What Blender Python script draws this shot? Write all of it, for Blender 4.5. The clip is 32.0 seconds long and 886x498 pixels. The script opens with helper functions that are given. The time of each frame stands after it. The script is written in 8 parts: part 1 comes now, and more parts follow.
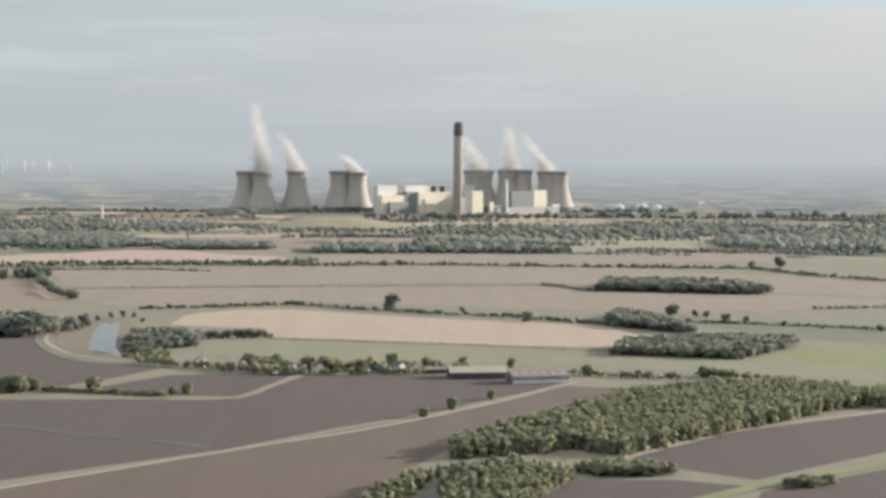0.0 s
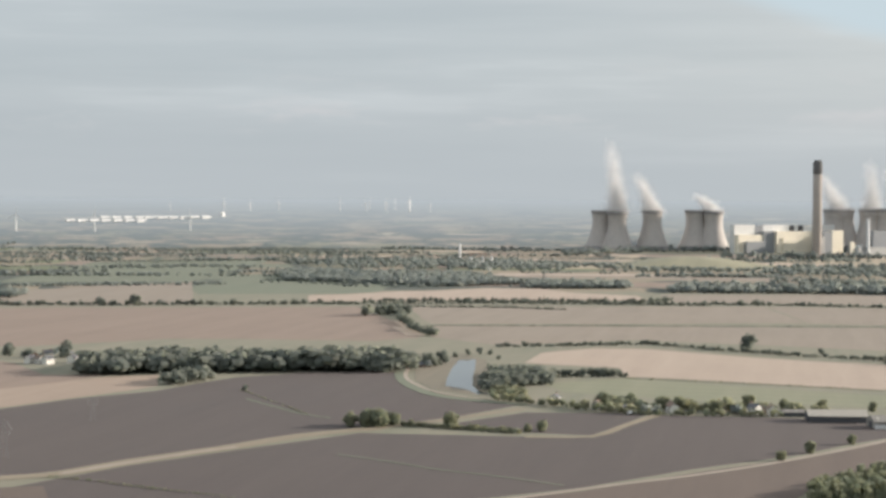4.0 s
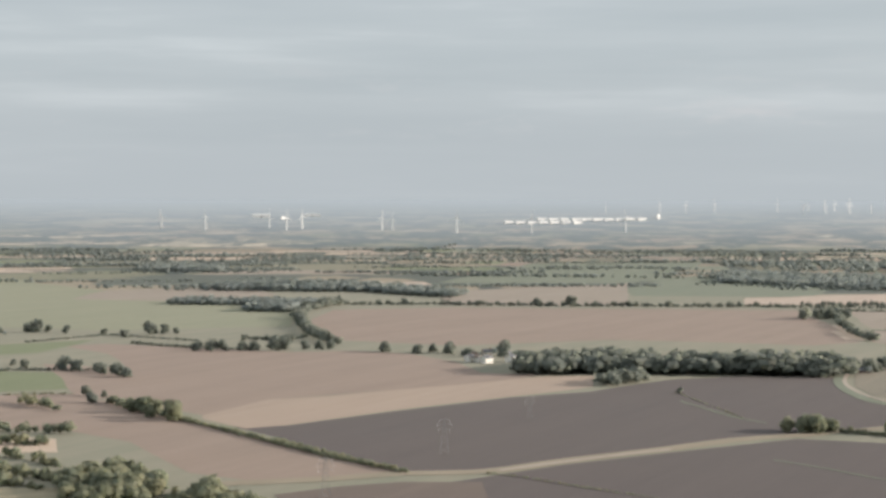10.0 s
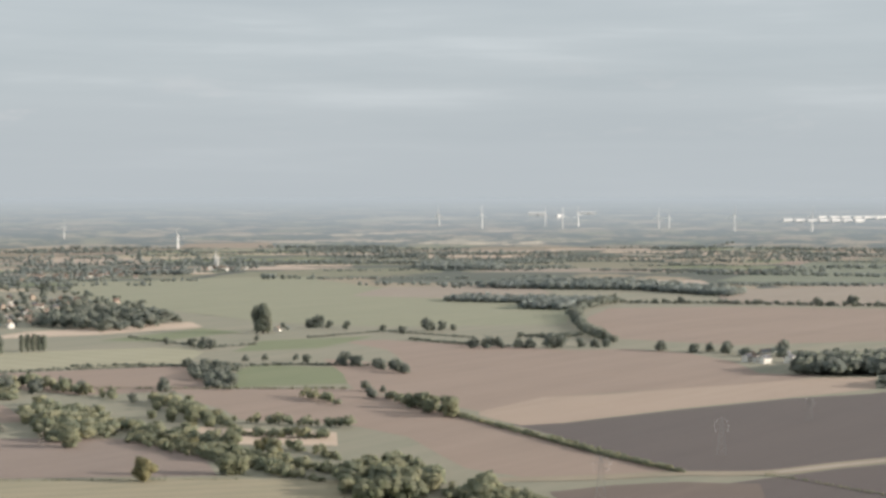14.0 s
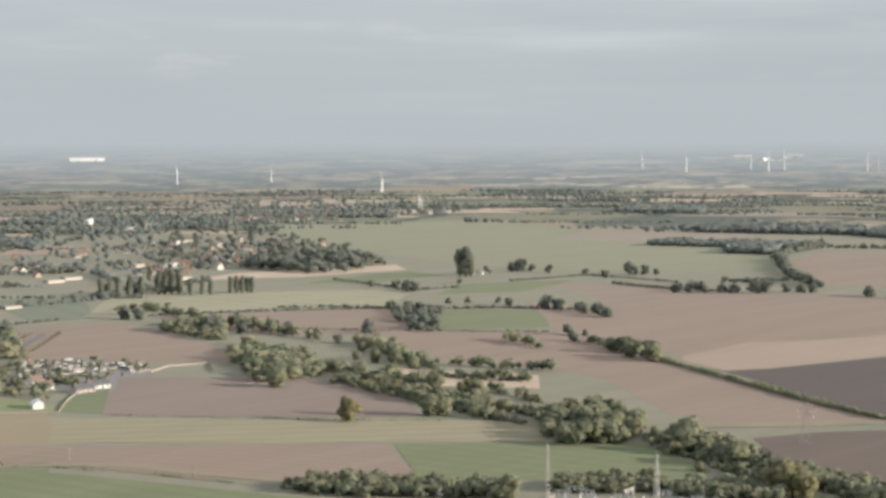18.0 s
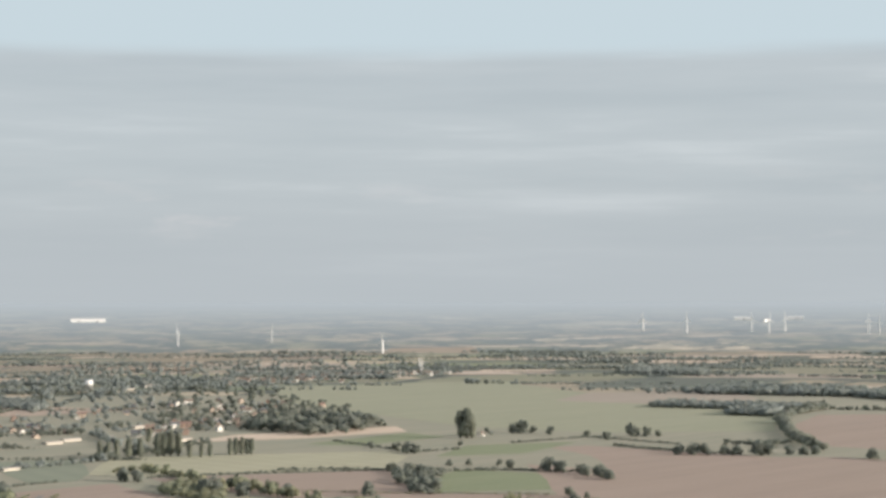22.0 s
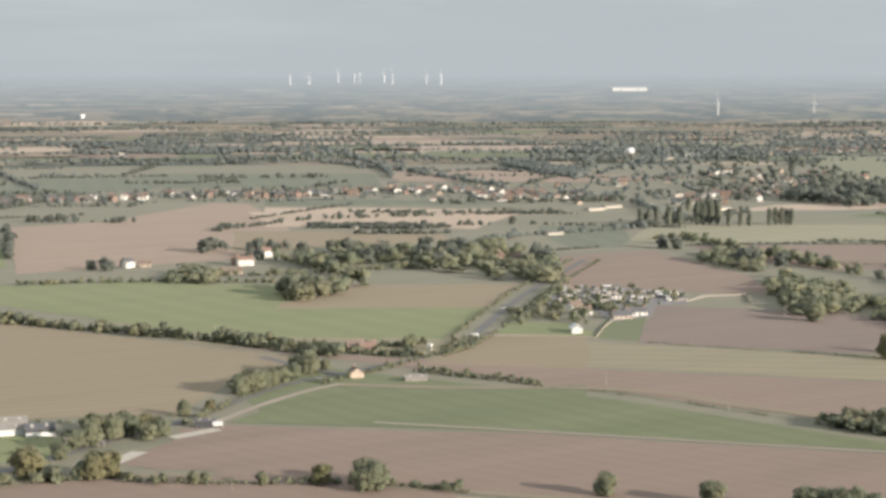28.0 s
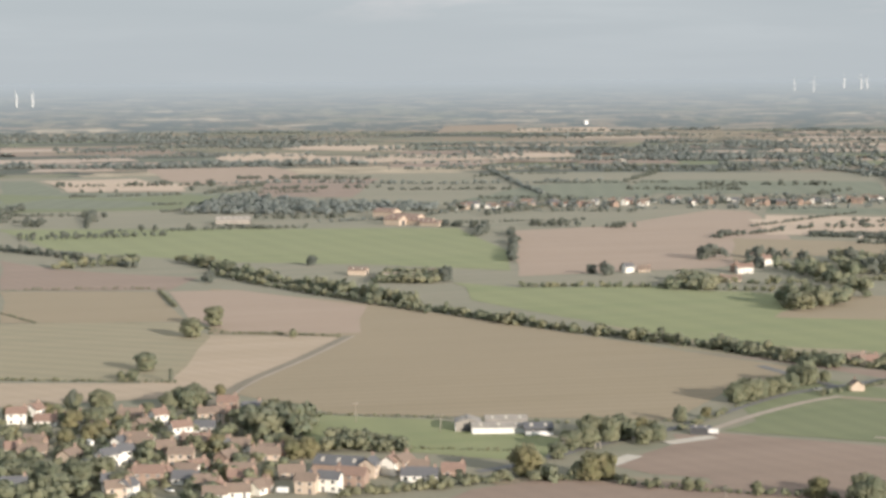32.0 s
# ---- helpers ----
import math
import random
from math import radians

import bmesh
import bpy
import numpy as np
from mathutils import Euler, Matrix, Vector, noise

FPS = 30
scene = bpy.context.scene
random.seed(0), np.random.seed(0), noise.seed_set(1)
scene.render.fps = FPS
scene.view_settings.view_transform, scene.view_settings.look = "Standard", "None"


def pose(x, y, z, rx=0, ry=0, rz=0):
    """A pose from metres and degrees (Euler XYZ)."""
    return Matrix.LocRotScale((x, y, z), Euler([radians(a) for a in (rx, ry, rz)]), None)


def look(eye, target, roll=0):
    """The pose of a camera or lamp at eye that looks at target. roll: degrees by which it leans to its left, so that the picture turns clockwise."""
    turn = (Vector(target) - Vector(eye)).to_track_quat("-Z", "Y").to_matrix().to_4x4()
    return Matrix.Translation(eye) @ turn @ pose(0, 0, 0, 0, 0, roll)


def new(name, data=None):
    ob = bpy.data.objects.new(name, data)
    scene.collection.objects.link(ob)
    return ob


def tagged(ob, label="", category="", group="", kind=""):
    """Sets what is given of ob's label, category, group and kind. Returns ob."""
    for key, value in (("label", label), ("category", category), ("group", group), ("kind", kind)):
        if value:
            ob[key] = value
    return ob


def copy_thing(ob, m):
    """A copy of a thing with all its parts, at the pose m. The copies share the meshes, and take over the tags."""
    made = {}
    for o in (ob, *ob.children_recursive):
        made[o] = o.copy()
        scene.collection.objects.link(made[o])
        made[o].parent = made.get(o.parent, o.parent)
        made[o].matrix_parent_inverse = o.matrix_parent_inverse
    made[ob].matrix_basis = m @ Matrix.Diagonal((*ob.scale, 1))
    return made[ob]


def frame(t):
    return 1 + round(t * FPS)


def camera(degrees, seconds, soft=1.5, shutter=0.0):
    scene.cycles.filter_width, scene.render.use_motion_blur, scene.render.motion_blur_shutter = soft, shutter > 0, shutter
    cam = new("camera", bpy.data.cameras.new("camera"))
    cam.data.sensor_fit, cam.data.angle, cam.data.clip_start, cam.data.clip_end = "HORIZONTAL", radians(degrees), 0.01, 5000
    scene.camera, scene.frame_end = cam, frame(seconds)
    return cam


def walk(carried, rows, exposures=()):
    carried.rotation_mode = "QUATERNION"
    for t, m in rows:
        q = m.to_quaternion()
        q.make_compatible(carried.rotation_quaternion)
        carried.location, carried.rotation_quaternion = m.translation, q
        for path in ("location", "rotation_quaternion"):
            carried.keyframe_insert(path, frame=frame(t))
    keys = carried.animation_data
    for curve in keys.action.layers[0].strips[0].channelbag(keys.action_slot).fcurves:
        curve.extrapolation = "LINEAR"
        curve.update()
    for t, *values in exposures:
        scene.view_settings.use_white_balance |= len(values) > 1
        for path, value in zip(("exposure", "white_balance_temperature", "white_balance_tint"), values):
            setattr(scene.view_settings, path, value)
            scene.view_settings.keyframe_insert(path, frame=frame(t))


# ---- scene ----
import mathutils

cam = camera(27.53, 32.0, 3.3)
ROWS = [
    (0, -0.000, -2.745, 0.442),
    (0.5, 0.019, -2.147, 0.454),
    (1, 0.514, -1.732, 0.450),
    (1.5, 2.635, -1.563, 0.430),
    (2, 5.109, -1.555, 0.398),
    (2.5, 6.803, -1.575, 0.360),
    (3, 8.291, -1.580, 0.343),
    (3.5, 9.776, -1.580, 0.326),
    (5.5, 15.286, -1.567, 0.278),
    (6, 16.522, -1.569, 0.242),
    (6.5, 17.749, -1.579, 0.213),
    (7, 18.965, -1.579, 0.195),
    (7.5, 20.043, -1.583, 0.178),
    (8, 21.043, -1.571, 0.161),
    (8.5, 22.029, -1.573, 0.154),
    (9, 23.003, -1.568, 0.132),
    (9.5, 23.985, -1.565, 0.122),
    (10, 24.957, -1.564, 0.116),
    (10.5, 25.991, -1.582, 0.134),
    (11, 27.082, -1.583, 0.128),
    (11.5, 28.195, -1.580, 0.106),
    (12, 29.304, -1.591, 0.091),
    (12.5, 30.393, -1.607, 0.045),
    (13, 31.488, -1.619, 0.032),
    (13.5, 32.590, -1.626, 0.011),
    (14, 33.683, -1.635, -0.017),
    (14.5, 34.766, -1.650, -0.052),
    (15, 35.829, -1.660, -0.098),
    (15.5, 36.889, -1.673, -0.124),
    (17.5, 39.822, -3.036, -0.143),
    (18, 40.099, -3.416, -0.134),
    (18.5, 40.199, -6.670, -0.123),
    (19, 40.202, -10.143, -0.127),
    (19.5, 40.209, -11.264, -0.112),
    (20, 40.213, -9.143, -0.087),
    (20.5, 40.173, -3.642, -0.086),
    (21, 40.132, 0.556, -0.097),
    (21.5, 40.112, 1.810, -0.099),
    (22, 40.115, 1.689, -0.092),
    (22.5, 40.113, 0.407, -0.087),
    (23, 40.269, -0.329, -0.083),
    (23.5, 41.202, -0.472, -0.103),
    (24, 43.152, -0.463, -0.132),
    (24.5, 45.315, -0.447, -0.153),
    (25, 47.204, -0.436, -0.169),
    (25.5, 48.927, -0.460, -0.175),
    (26, 50.594, -1.966, -0.173),
    (26.5, 52.177, -4.245, -0.184),
    (28.5, 58.798, -5.425, -0.167),
    (29, 60.672, -5.396, -0.186),
    (29.5, 62.593, -5.373, -0.221),
    (30, 64.505, -5.362, -0.266),
    (30.5, 66.435, -5.347, -0.316),
    (31, 68.427, -5.334, -0.364),
    (31.5, 70.578, -5.329, -0.395),
    (32, 72.879, -5.310, -0.407),
]
walk(cam, [(t, pose(0, 0, 124.0, 90 + tilt, 0, turn) @ pose(0, 0, 0, 0, 0, lean)) for t, turn, tilt, lean in ROWS], [(0, 0.47, 6140, 10), (32, 0.47, 6140, 10)])

# ---- sky, sun and exposure ----
EYE, NEAR_RIM, FAR_RIM = 124.0, 4520.0, 4930.0
SUN_AZ, SUN_EL = radians(66.0), radians(14.0)
world = bpy.data.worlds.new("hazy_sky")
scene.world = world
world.use_nodes = True
wn, wl = world.node_tree.nodes, world.node_tree.links
wn.clear()


def wnode(kind, **values):
    n = wn.new(kind)
    for k, v in values.items():
        n.inputs[k].default_value = v
    return n


out = wnode("ShaderNodeOutputWorld")
bg = wnode("ShaderNodeBackground", Strength=0.72)
sky = wn.new("ShaderNodeTexSky")
sky.sky_type, sky.sun_disc = "NISHITA", False
sky.sun_elevation, sky.sun_rotation = SUN_EL, SUN_AZ
sky.air_density, sky.dust_density = 1.0, 3.0
dim = wn.new("ShaderNodeMixRGB")
dim.blend_type = "MULTIPLY"
dim.inputs[0].default_value = 1.0
dim.inputs[2].default_value = (0.11, 0.11, 0.11, 1)
wl.new(sky.outputs[0], dim.inputs[1])
co = wn.new("ShaderNodeTexCoord")
mp = wn.new("ShaderNodeMapping")
mp.inputs["Scale"].default_value = (2.2, 2.2, 26.0)
wl.new(co.outputs["Generated"], mp.inputs[0])
streaks = wnode("ShaderNodeTexNoise", Scale=1.6, Detail=6.0, Roughness=0.55)
wl.new(mp.outputs[0], streaks.inputs["Vector"])
ramp = wn.new("ShaderNodeValToRGB")
ramp.color_ramp.elements[0].position, ramp.color_ramp.elements[1].position = 0.36, 0.70
ramp.color_ramp.elements[0].color = (0.535, 0.572, 0.576, 1)
ramp.color_ramp.elements[1].color = (0.70, 0.725, 0.715, 1)
mid = ramp.color_ramp.elements.new(0.55)
mid.color = (0.585, 0.617, 0.616, 1)
wl.new(streaks.outputs[0], ramp.inputs[0])
veil = wn.new("ShaderNodeMixRGB")
veil.inputs[0].default_value = 0.88
wl.new(dim.outputs[0], veil.inputs[1])
wl.new(ramp.outputs[0], veil.inputs[2])
sepz = wn.new("ShaderNodeSeparateXYZ")
wl.new(co.outputs["Generated"], sepz.inputs[0])
low = wn.new("ShaderNodeMapRange")
low.interpolation_type = "SMOOTHSTEP"
low.inputs[1].default_value, low.inputs[2].default_value, low.inputs[3].default_value, low.inputs[4].default_value = 0.0, 0.085, 0.8, 0.0
wl.new(sepz.outputs[2], low.inputs[0])
horizon = wn.new("ShaderNodeMixRGB")
horizon.inputs[2].default_value = (0.500, 0.522, 0.520, 1)
wl.new(low.outputs[0], horizon.inputs[0])
towards = wn.new("ShaderNodeVectorMath")
towards.operation = "DOT_PRODUCT"
towards.inputs[1].default_value = (math.sin(SUN_AZ), math.cos(SUN_AZ), 0.15)
wl.new(co.outputs["Generated"], towards.inputs[0])
warmth = wn.new("ShaderNodeMapRange")
warmth.interpolation_type = "SMOOTHSTEP"
warmth.inputs[1].default_value, warmth.inputs[2].default_value = 0.15, 1.0
wl.new(towards.outputs["Value"], warmth.inputs[0])
glow = wn.new("ShaderNodeMixRGB")
glow.blend_type = "ADD"
glow.inputs[2].default_value = (0.26, 0.20, 0.13, 1)
wl.new(warmth.outputs[0], glow.inputs[0])
wl.new(veil.outputs[0], glow.inputs[1])
wl.new(glow.outputs[0], horizon.inputs[1])
edge = wn.new("ShaderNodeMath")
edge.operation = "MULTIPLY_ADD"
edge.inputs[1].default_value = 0.016
wl.new(streaks.outputs[0], edge.inputs[0])
lean = wn.new("ShaderNodeMapRange")
lean.interpolation_type = "SMOOTHSTEP"
lean.inputs[1].default_value, lean.inputs[2].default_value, lean.inputs[3].default_value, lean.inputs[4].default_value = -0.16, 0.08, 0.0, 0.052
wl.new(sepz.outputs[0], lean.inputs[0])
leaning = wn.new("ShaderNodeMath")
wl.new(sepz.outputs[2], leaning.inputs[0])
wl.new(lean.outputs[0], leaning.inputs[1])
wl.new(leaning.outputs[0], edge.inputs[2])
gap = wn.new("ShaderNodeMapRange")
gap.interpolation_type = "SMOOTHSTEP"
gap.inputs[1].default_value, gap.inputs[2].default_value = 0.138, 0.152
wl.new(edge.outputs[0], gap.inputs[0])
clear = wn.new("ShaderNodeMixRGB")
lift = wn.new("ShaderNodeMapRange")
lift.inputs[1].default_value, lift.inputs[2].default_value = 0.20, 0.55
wl.new(sepz.outputs[2], lift.inputs[0])
upper = wn.new("ShaderNodeMixRGB")
upper.inputs[1].default_value, upper.inputs[2].default_value = (0.60, 0.68, 0.695, 1), (0.65, 0.67, 0.685, 1)
wl.new(lift.outputs[0], upper.inputs[0])
wl.new(upper.outputs[0], clear.inputs[2])
wl.new(gap.outputs[0], clear.inputs[0])
puffs = wnode("ShaderNodeTexNoise", Scale=3.2, Detail=5.0, Roughness=0.6)
puff_map = wn.new("ShaderNodeMapping")
puff_map.inputs["Scale"].default_value = (4.0, 4.0, 16.0)
wl.new(co.outputs["Generated"], puff_map.inputs[0])
wl.new(puff_map.outputs[0], puffs.inputs["Vector"])
puff_cut = wn.new("ShaderNodeMapRange")
puff_cut.inputs[1].default_value, puff_cut.inputs[2].default_value, puff_cut.inputs[4].default_value = 0.56, 0.74, 0.75
wl.new(puffs.outputs[0], puff_cut.inputs[0])
belt = wn.new("ShaderNodeValToRGB")
for k, (at_, v) in enumerate(((0.0, 0.0), (0.030, 0.0), (0.046, 1.0), (0.060, 0.55), (0.085, 0.0))):
    e_ = belt.color_ramp.elements[k] if k < 2 else belt.color_ramp.elements.new(at_)
    e_.position, e_.color = at_, (v, v, v, 1)
wl.new(sepz.outputs[2], belt.inputs[0])
puff_fac = wn.new("ShaderNodeMath")
puff_fac.operation = "MULTIPLY"
wl.new(puff_cut.outputs[0], puff_fac.inputs[0])
wl.new(belt.outputs[0], puff_fac.inputs[1])
puffed = wn.new("ShaderNodeMixRGB")
puffed.inputs[2].default_value = (0.665, 0.640, 0.615, 1)
wl.new(puff_fac.outputs[0], puffed.inputs[0])
wl.new(horizon.outputs[0], puffed.inputs[1])
wl.new(puffed.outputs[0], clear.inputs[1])
wl.new(clear.outputs[0], bg.inputs[0])
wl.new(bg.outputs[0], out.inputs[0])

sun = new("sun", bpy.data.lights.new("sun", "SUN"))
sun.data.energy, sun.data.angle, sun.data.color = 5.0, radians(0.55), (1.0, 0.865, 0.715)
sun_way = Vector((math.sin(SUN_AZ) * math.cos(SUN_EL), math.cos(SUN_AZ) * math.cos(SUN_EL), math.sin(SUN_EL)))
sun.matrix_world = look(sun_way * 400, (0, 0, 0))


# ---- materials ----
def material(name):
    m = bpy.data.materials.new(name)
    m.use_nodes = True
    n = m.node_tree.nodes
    return m, n, m.node_tree.links, n["Principled BSDF"]


def mixed(n, l, fac, a, b, blend="MIX"):
    x = n.new("ShaderNodeMixRGB")
    x.blend_type = blend
    for i, v in enumerate((fac, a, b)):
        if isinstance(v, bpy.types.NodeSocket):
            l.new(v, x.inputs[i])
        elif i == 0:
            x.inputs[0].default_value = v
        else:
            x.inputs[i].default_value = (*v, 1)
    return x.outputs[0]


def noise_of(n, l, scale, detail=4.0, rough=0.6, stretch=None, turn=0.0, lo=0.3, hi=0.7):
    """World-size noise between 0 and 1; scale in features per metre."""
    geo = n.new("ShaderNodeNewGeometry")
    m = n.new("ShaderNodeMapping")
    m.inputs["Rotation"].default_value = (0, 0, radians(turn))
    m.inputs["Scale"].default_value = stretch or (1, 1, 1)
    l.new(geo.outputs["Position"], m.inputs[0])
    t = n.new("ShaderNodeTexNoise")
    t.inputs["Scale"].default_value, t.inputs["Detail"].default_value, t.inputs["Roughness"].default_value = scale, detail, rough
    l.new(m.outputs[0], t.inputs["Vector"])
    r = n.new("ShaderNodeMapRange")
    r.inputs[1].default_value, r.inputs[2].default_value = lo, hi
    l.new(t.outputs[0], r.inputs[0])
    return r.outputs[0]


def soil(name, a, b, c, rows=0.0, turn=0.0, period=24.0, sheen=0.03):
    """A field: two soil or crop tones in patches, a third in streaks along the drilling."""
    m, n, l, p = material(name)
    a, b, c = ((q[0], q[1], q[2] * 1.08) for q in (a, b, c))
    base = mixed(n, l, noise_of(n, l, 0.012, 5.0, 0.6), a, b)
    fine = noise_of(n, l, 0.05, 6.0, 0.7, (1.0, 0.06, 1.0), turn)
    col = mixed(n, l, fine, base, c)
    if rows:
        geo = n.new("ShaderNodeNewGeometry")
        mp_ = n.new("ShaderNodeMapping")
        mp_.inputs["Rotation"].default_value = (0, 0, radians(turn))
        l.new(geo.outputs["Position"], mp_.inputs[0])
        w = n.new("ShaderNodeTexWave")
        w.inputs["Scale"].default_value = 0.314 / period * 1.0
        w.inputs["Distortion"].default_value, w.inputs["Detail"].default_value = 0.8, 2.0
        w.inputs["Detail Scale"].default_value = 2.0
        l.new(mp_.outputs[0], w.inputs[0])
        mul = n.new("ShaderNodeMath")
        mul.operation = "MULTIPLY"
        mul.inputs[1].default_value = rows
        l.new(w.outputs["Fac"], mul.inputs[0])
        col = mixed(n, l, mul.outputs[0], col, tuple(v * 0.62 for v in b))
    speck = noise_of(n, l, 0.45, 3.0, 0.7)
    col = mixed(n, l, 0.10, col, mixed(n, l, speck, tuple(v * 0.6 for v in b), tuple(min(1, v * 1.25) for v in a)))
    l.new(col, p.inputs["Base Color"])
    p.inputs["Roughness"].default_value = 0.9
    p.inputs["Sheen Weight"].default_value, p.inputs["Sheen Roughness"].default_value = sheen, 0.6
    p.inputs["Sheen Tint"].default_value = (0.80, 0.90, 1.0, 1)
    bump = n.new("ShaderNodeBump")
    bump.inputs["Strength"].default_value, bump.inputs["Distance"].default_value = 0.14, 0.3
    l.new(speck, bump.inputs["Height"])
    l.new(bump.outputs[0], p.inputs["Normal"])
    return m


def leafy(name, a, b, c, island=False):
    """Foliage: tone by tree or by clump, patches within."""
    m, n, l, p = material(name)
    if island:
        own = n.new("ShaderNodeAttribute")
        own.attribute_name = "tree_tone"
        tone = own.outputs["Fac"]
    else:
        tone = n.new("ShaderNodeObjectInfo").outputs["Random"]
    col = mixed(n, l, tone, a, b)
    col = mixed(n, l, noise_of(n, l, 0.35, 4.0, 0.6, lo=0.42, hi=0.72), col, c)
    l.new(col, p.inputs["Base Color"])
    p.inputs["Roughness"].default_value = 0.9
    p.inputs["Specular IOR Level"].default_value = 0.15
    p.inputs["Sheen Weight"].default_value, p.inputs["Sheen Roughness"].default_value = 0.12, 0.7
    p.inputs["Sheen Tint"].default_value = (0.95, 0.98, 0.95, 1)
    facing = facing_of(n, l)
    thin = n.new("ShaderNodeBsdfTranslucent")
    both = n.new("ShaderNodeMixShader")
    both.inputs[0].default_value = 0.45
    l.new(mixed(n, l, 1.0, col, (1.4, 1.45, 1.3), "MULTIPLY"), thin.inputs[0])
    l.new(facing, p.inputs["Normal"])
    l.new(p.outputs[0], both.inputs[1])
    l.new(thin.outputs[0], both.inputs[2])
    l.new(both.outputs[0], n["Material Output"].inputs[0])
    return m


def facing_of(n, l):
    """The soft facing of a leaf mass, turned with its object."""
    at = n.new("ShaderNodeAttribute")
    at.attribute_name = "leaf_facing"
    turn = n.new("ShaderNodeVectorTransform")
    turn.vector_type, turn.convert_from, turn.convert_to = "NORMAL", "OBJECT", "WORLD"
    l.new(at.outputs["Vector"], turn.inputs[0])
    unit = n.new("ShaderNodeVectorMath")
    unit.operation = "NORMALIZE"
    l.new(turn.outputs[0], unit.inputs[0])
    return unit.outputs[0]


def plain(name, a, b=None, rough=0.7, metal=0.0, scale=0.6, streak=None):
    """A painted, rendered or metal surface with stains at two scales."""
    m, n, l, p = material(name)
    b = b or tuple(v * 0.78 for v in a)
    col = mixed(n, l, noise_of(n, l, scale, 5.0, 0.65, streak, lo=0.4, hi=0.75), a, b)
    col = mixed(n, l, noise_of(n, l, scale * 7, 3.0, 0.6, lo=0.5, hi=0.8), col, tuple(v * 0.85 for v in b))
    l.new(col, p.inputs["Base Color"])
    p.inputs["Roughness"].default_value, p.inputs["Metallic"].default_value = rough, metal
    return m


PLOUGH = soil("ploughed_soil", (0.083, 0.060, 0.046), (0.070, 0.052, 0.041), (0.097, 0.072, 0.056), 0.10, 35, 9, 0.02)
OLIVE_BROWN = soil("olive_brown_soil", (0.212, 0.158, 0.090), (0.178, 0.136, 0.079), (0.238, 0.182, 0.108), 0.08, -18, 8)
PLOUGH_BROWN = soil("ploughed_brown_soil", (0.128, 0.089, 0.060), (0.108, 0.077, 0.053), (0.146, 0.104, 0.071), 0.10, 60, 7, 0.02)
BROWN = soil("bare_brown_soil", (0.252, 0.176, 0.115), (0.212, 0.150, 0.101), (0.284, 0.203, 0.138), 0.12, 75, 9)
BROWN_ROWS = soil("drilled_brown_soil", (0.240, 0.172, 0.120), (0.190, 0.140, 0.100), (0.262, 0.192, 0.138), 0.35, 35, 7)
STUBBLE = soil("grey_stubble", (0.270, 0.212, 0.142), (0.228, 0.182, 0.124), (0.302, 0.242, 0.168), 0.14, 20, 11)
PALE = soil("pale_straw_stubble", (0.490, 0.365, 0.235), (0.415, 0.312, 0.205), (0.530, 0.415, 0.285), 0.14, 48, 12)
STRIPED = soil("striped_straw_stubble", (0.390, 0.278, 0.162), (0.325, 0.236, 0.142), (0.410, 0.302, 0.186), 0.30, -18, 8.0)
MEADOW_TAN = soil("yellowing_meadow", (0.282, 0.243, 0.132), (0.236, 0.212, 0.115), (0.325, 0.264, 0.150), 0.25, 40, 14)
LIGHT_TAN = soil("blotchy_light_stubble", (0.405, 0.305, 0.188), (0.325, 0.255, 0.155), (0.430, 0.330, 0.215), 0.1, 62, 9)
TAN = soil("tan_straw_stubble", (0.345, 0.250, 0.163), (0.300, 0.218, 0.144), (0.372, 0.276, 0.186), 0.14, 48, 7)
PINK = soil("pinkish_stubble", (0.430, 0.325, 0.222), (0.375, 0.285, 0.198), (0.462, 0.358, 0.252), 0.14, 100, 22)
TAN_GREEN = soil("green_tinged_stubble", (0.283, 0.217, 0.116), (0.244, 0.193, 0.104), (0.306, 0.238, 0.136), 0.2, 8, 9)
GREEN = soil("green_winter_crop", (0.148, 0.168, 0.062), (0.126, 0.146, 0.054), (0.180, 0.190, 0.080), 0.2, 85, 12)
BRIGHT = soil("bright_green_pasture", (0.205, 0.226, 0.080), (0.172, 0.196, 0.070), (0.240, 0.245, 0.100), 0.15, 85, 24)
DULL = soil("dull_green_crop", (0.150, 0.165, 0.092), (0.130, 0.145, 0.082), (0.180, 0.185, 0.110), 0.2, 110, 24)
OLIVE = soil("olive_pasture", (0.225, 0.222, 0.118), (0.190, 0.195, 0.105), (0.262, 0.245, 0.140), 0.2, 95, 24)
PASTURE = soil("dry_pasture", (0.300, 0.275, 0.155), (0.250, 0.240, 0.135), (0.340, 0.305, 0.180), 0.2, 95, 24)
VERGE = soil("dry_grass_verge", (0.250, 0.198, 0.116), (0.200, 0.165, 0.097), (0.290, 0.232, 0.142), 0.0, 15)
REEDS = soil("brown_reeds", (0.175, 0.145, 0.088), (0.140, 0.122, 0.076), (0.225, 0.185, 0.115), 0.0, 15)
TRACK = soil("pale_earth_track", (0.345, 0.275, 0.195), (0.285, 0.235, 0.165), (0.385, 0.320, 0.235), 0.0, 15)
LAND = soil("rough_grassland", (0.205, 0.190, 0.115), (0.160, 0.165, 0.095), (0.255, 0.222, 0.140), 0.0, 30)
YARD = soil("grey_gravel_yard", (0.215, 0.195, 0.170), (0.170, 0.158, 0.138), (0.265, 0.245, 0.220))
LEAF = leafy("broadleaf_foliage", (0.195, 0.217, 0.150), (0.269, 0.271, 0.175), (0.282, 0.271, 0.177))
LEAF_LIGHT = leafy("willow_foliage", (0.216, 0.211, 0.114), (0.270, 0.246, 0.132), (0.288, 0.254, 0.149))
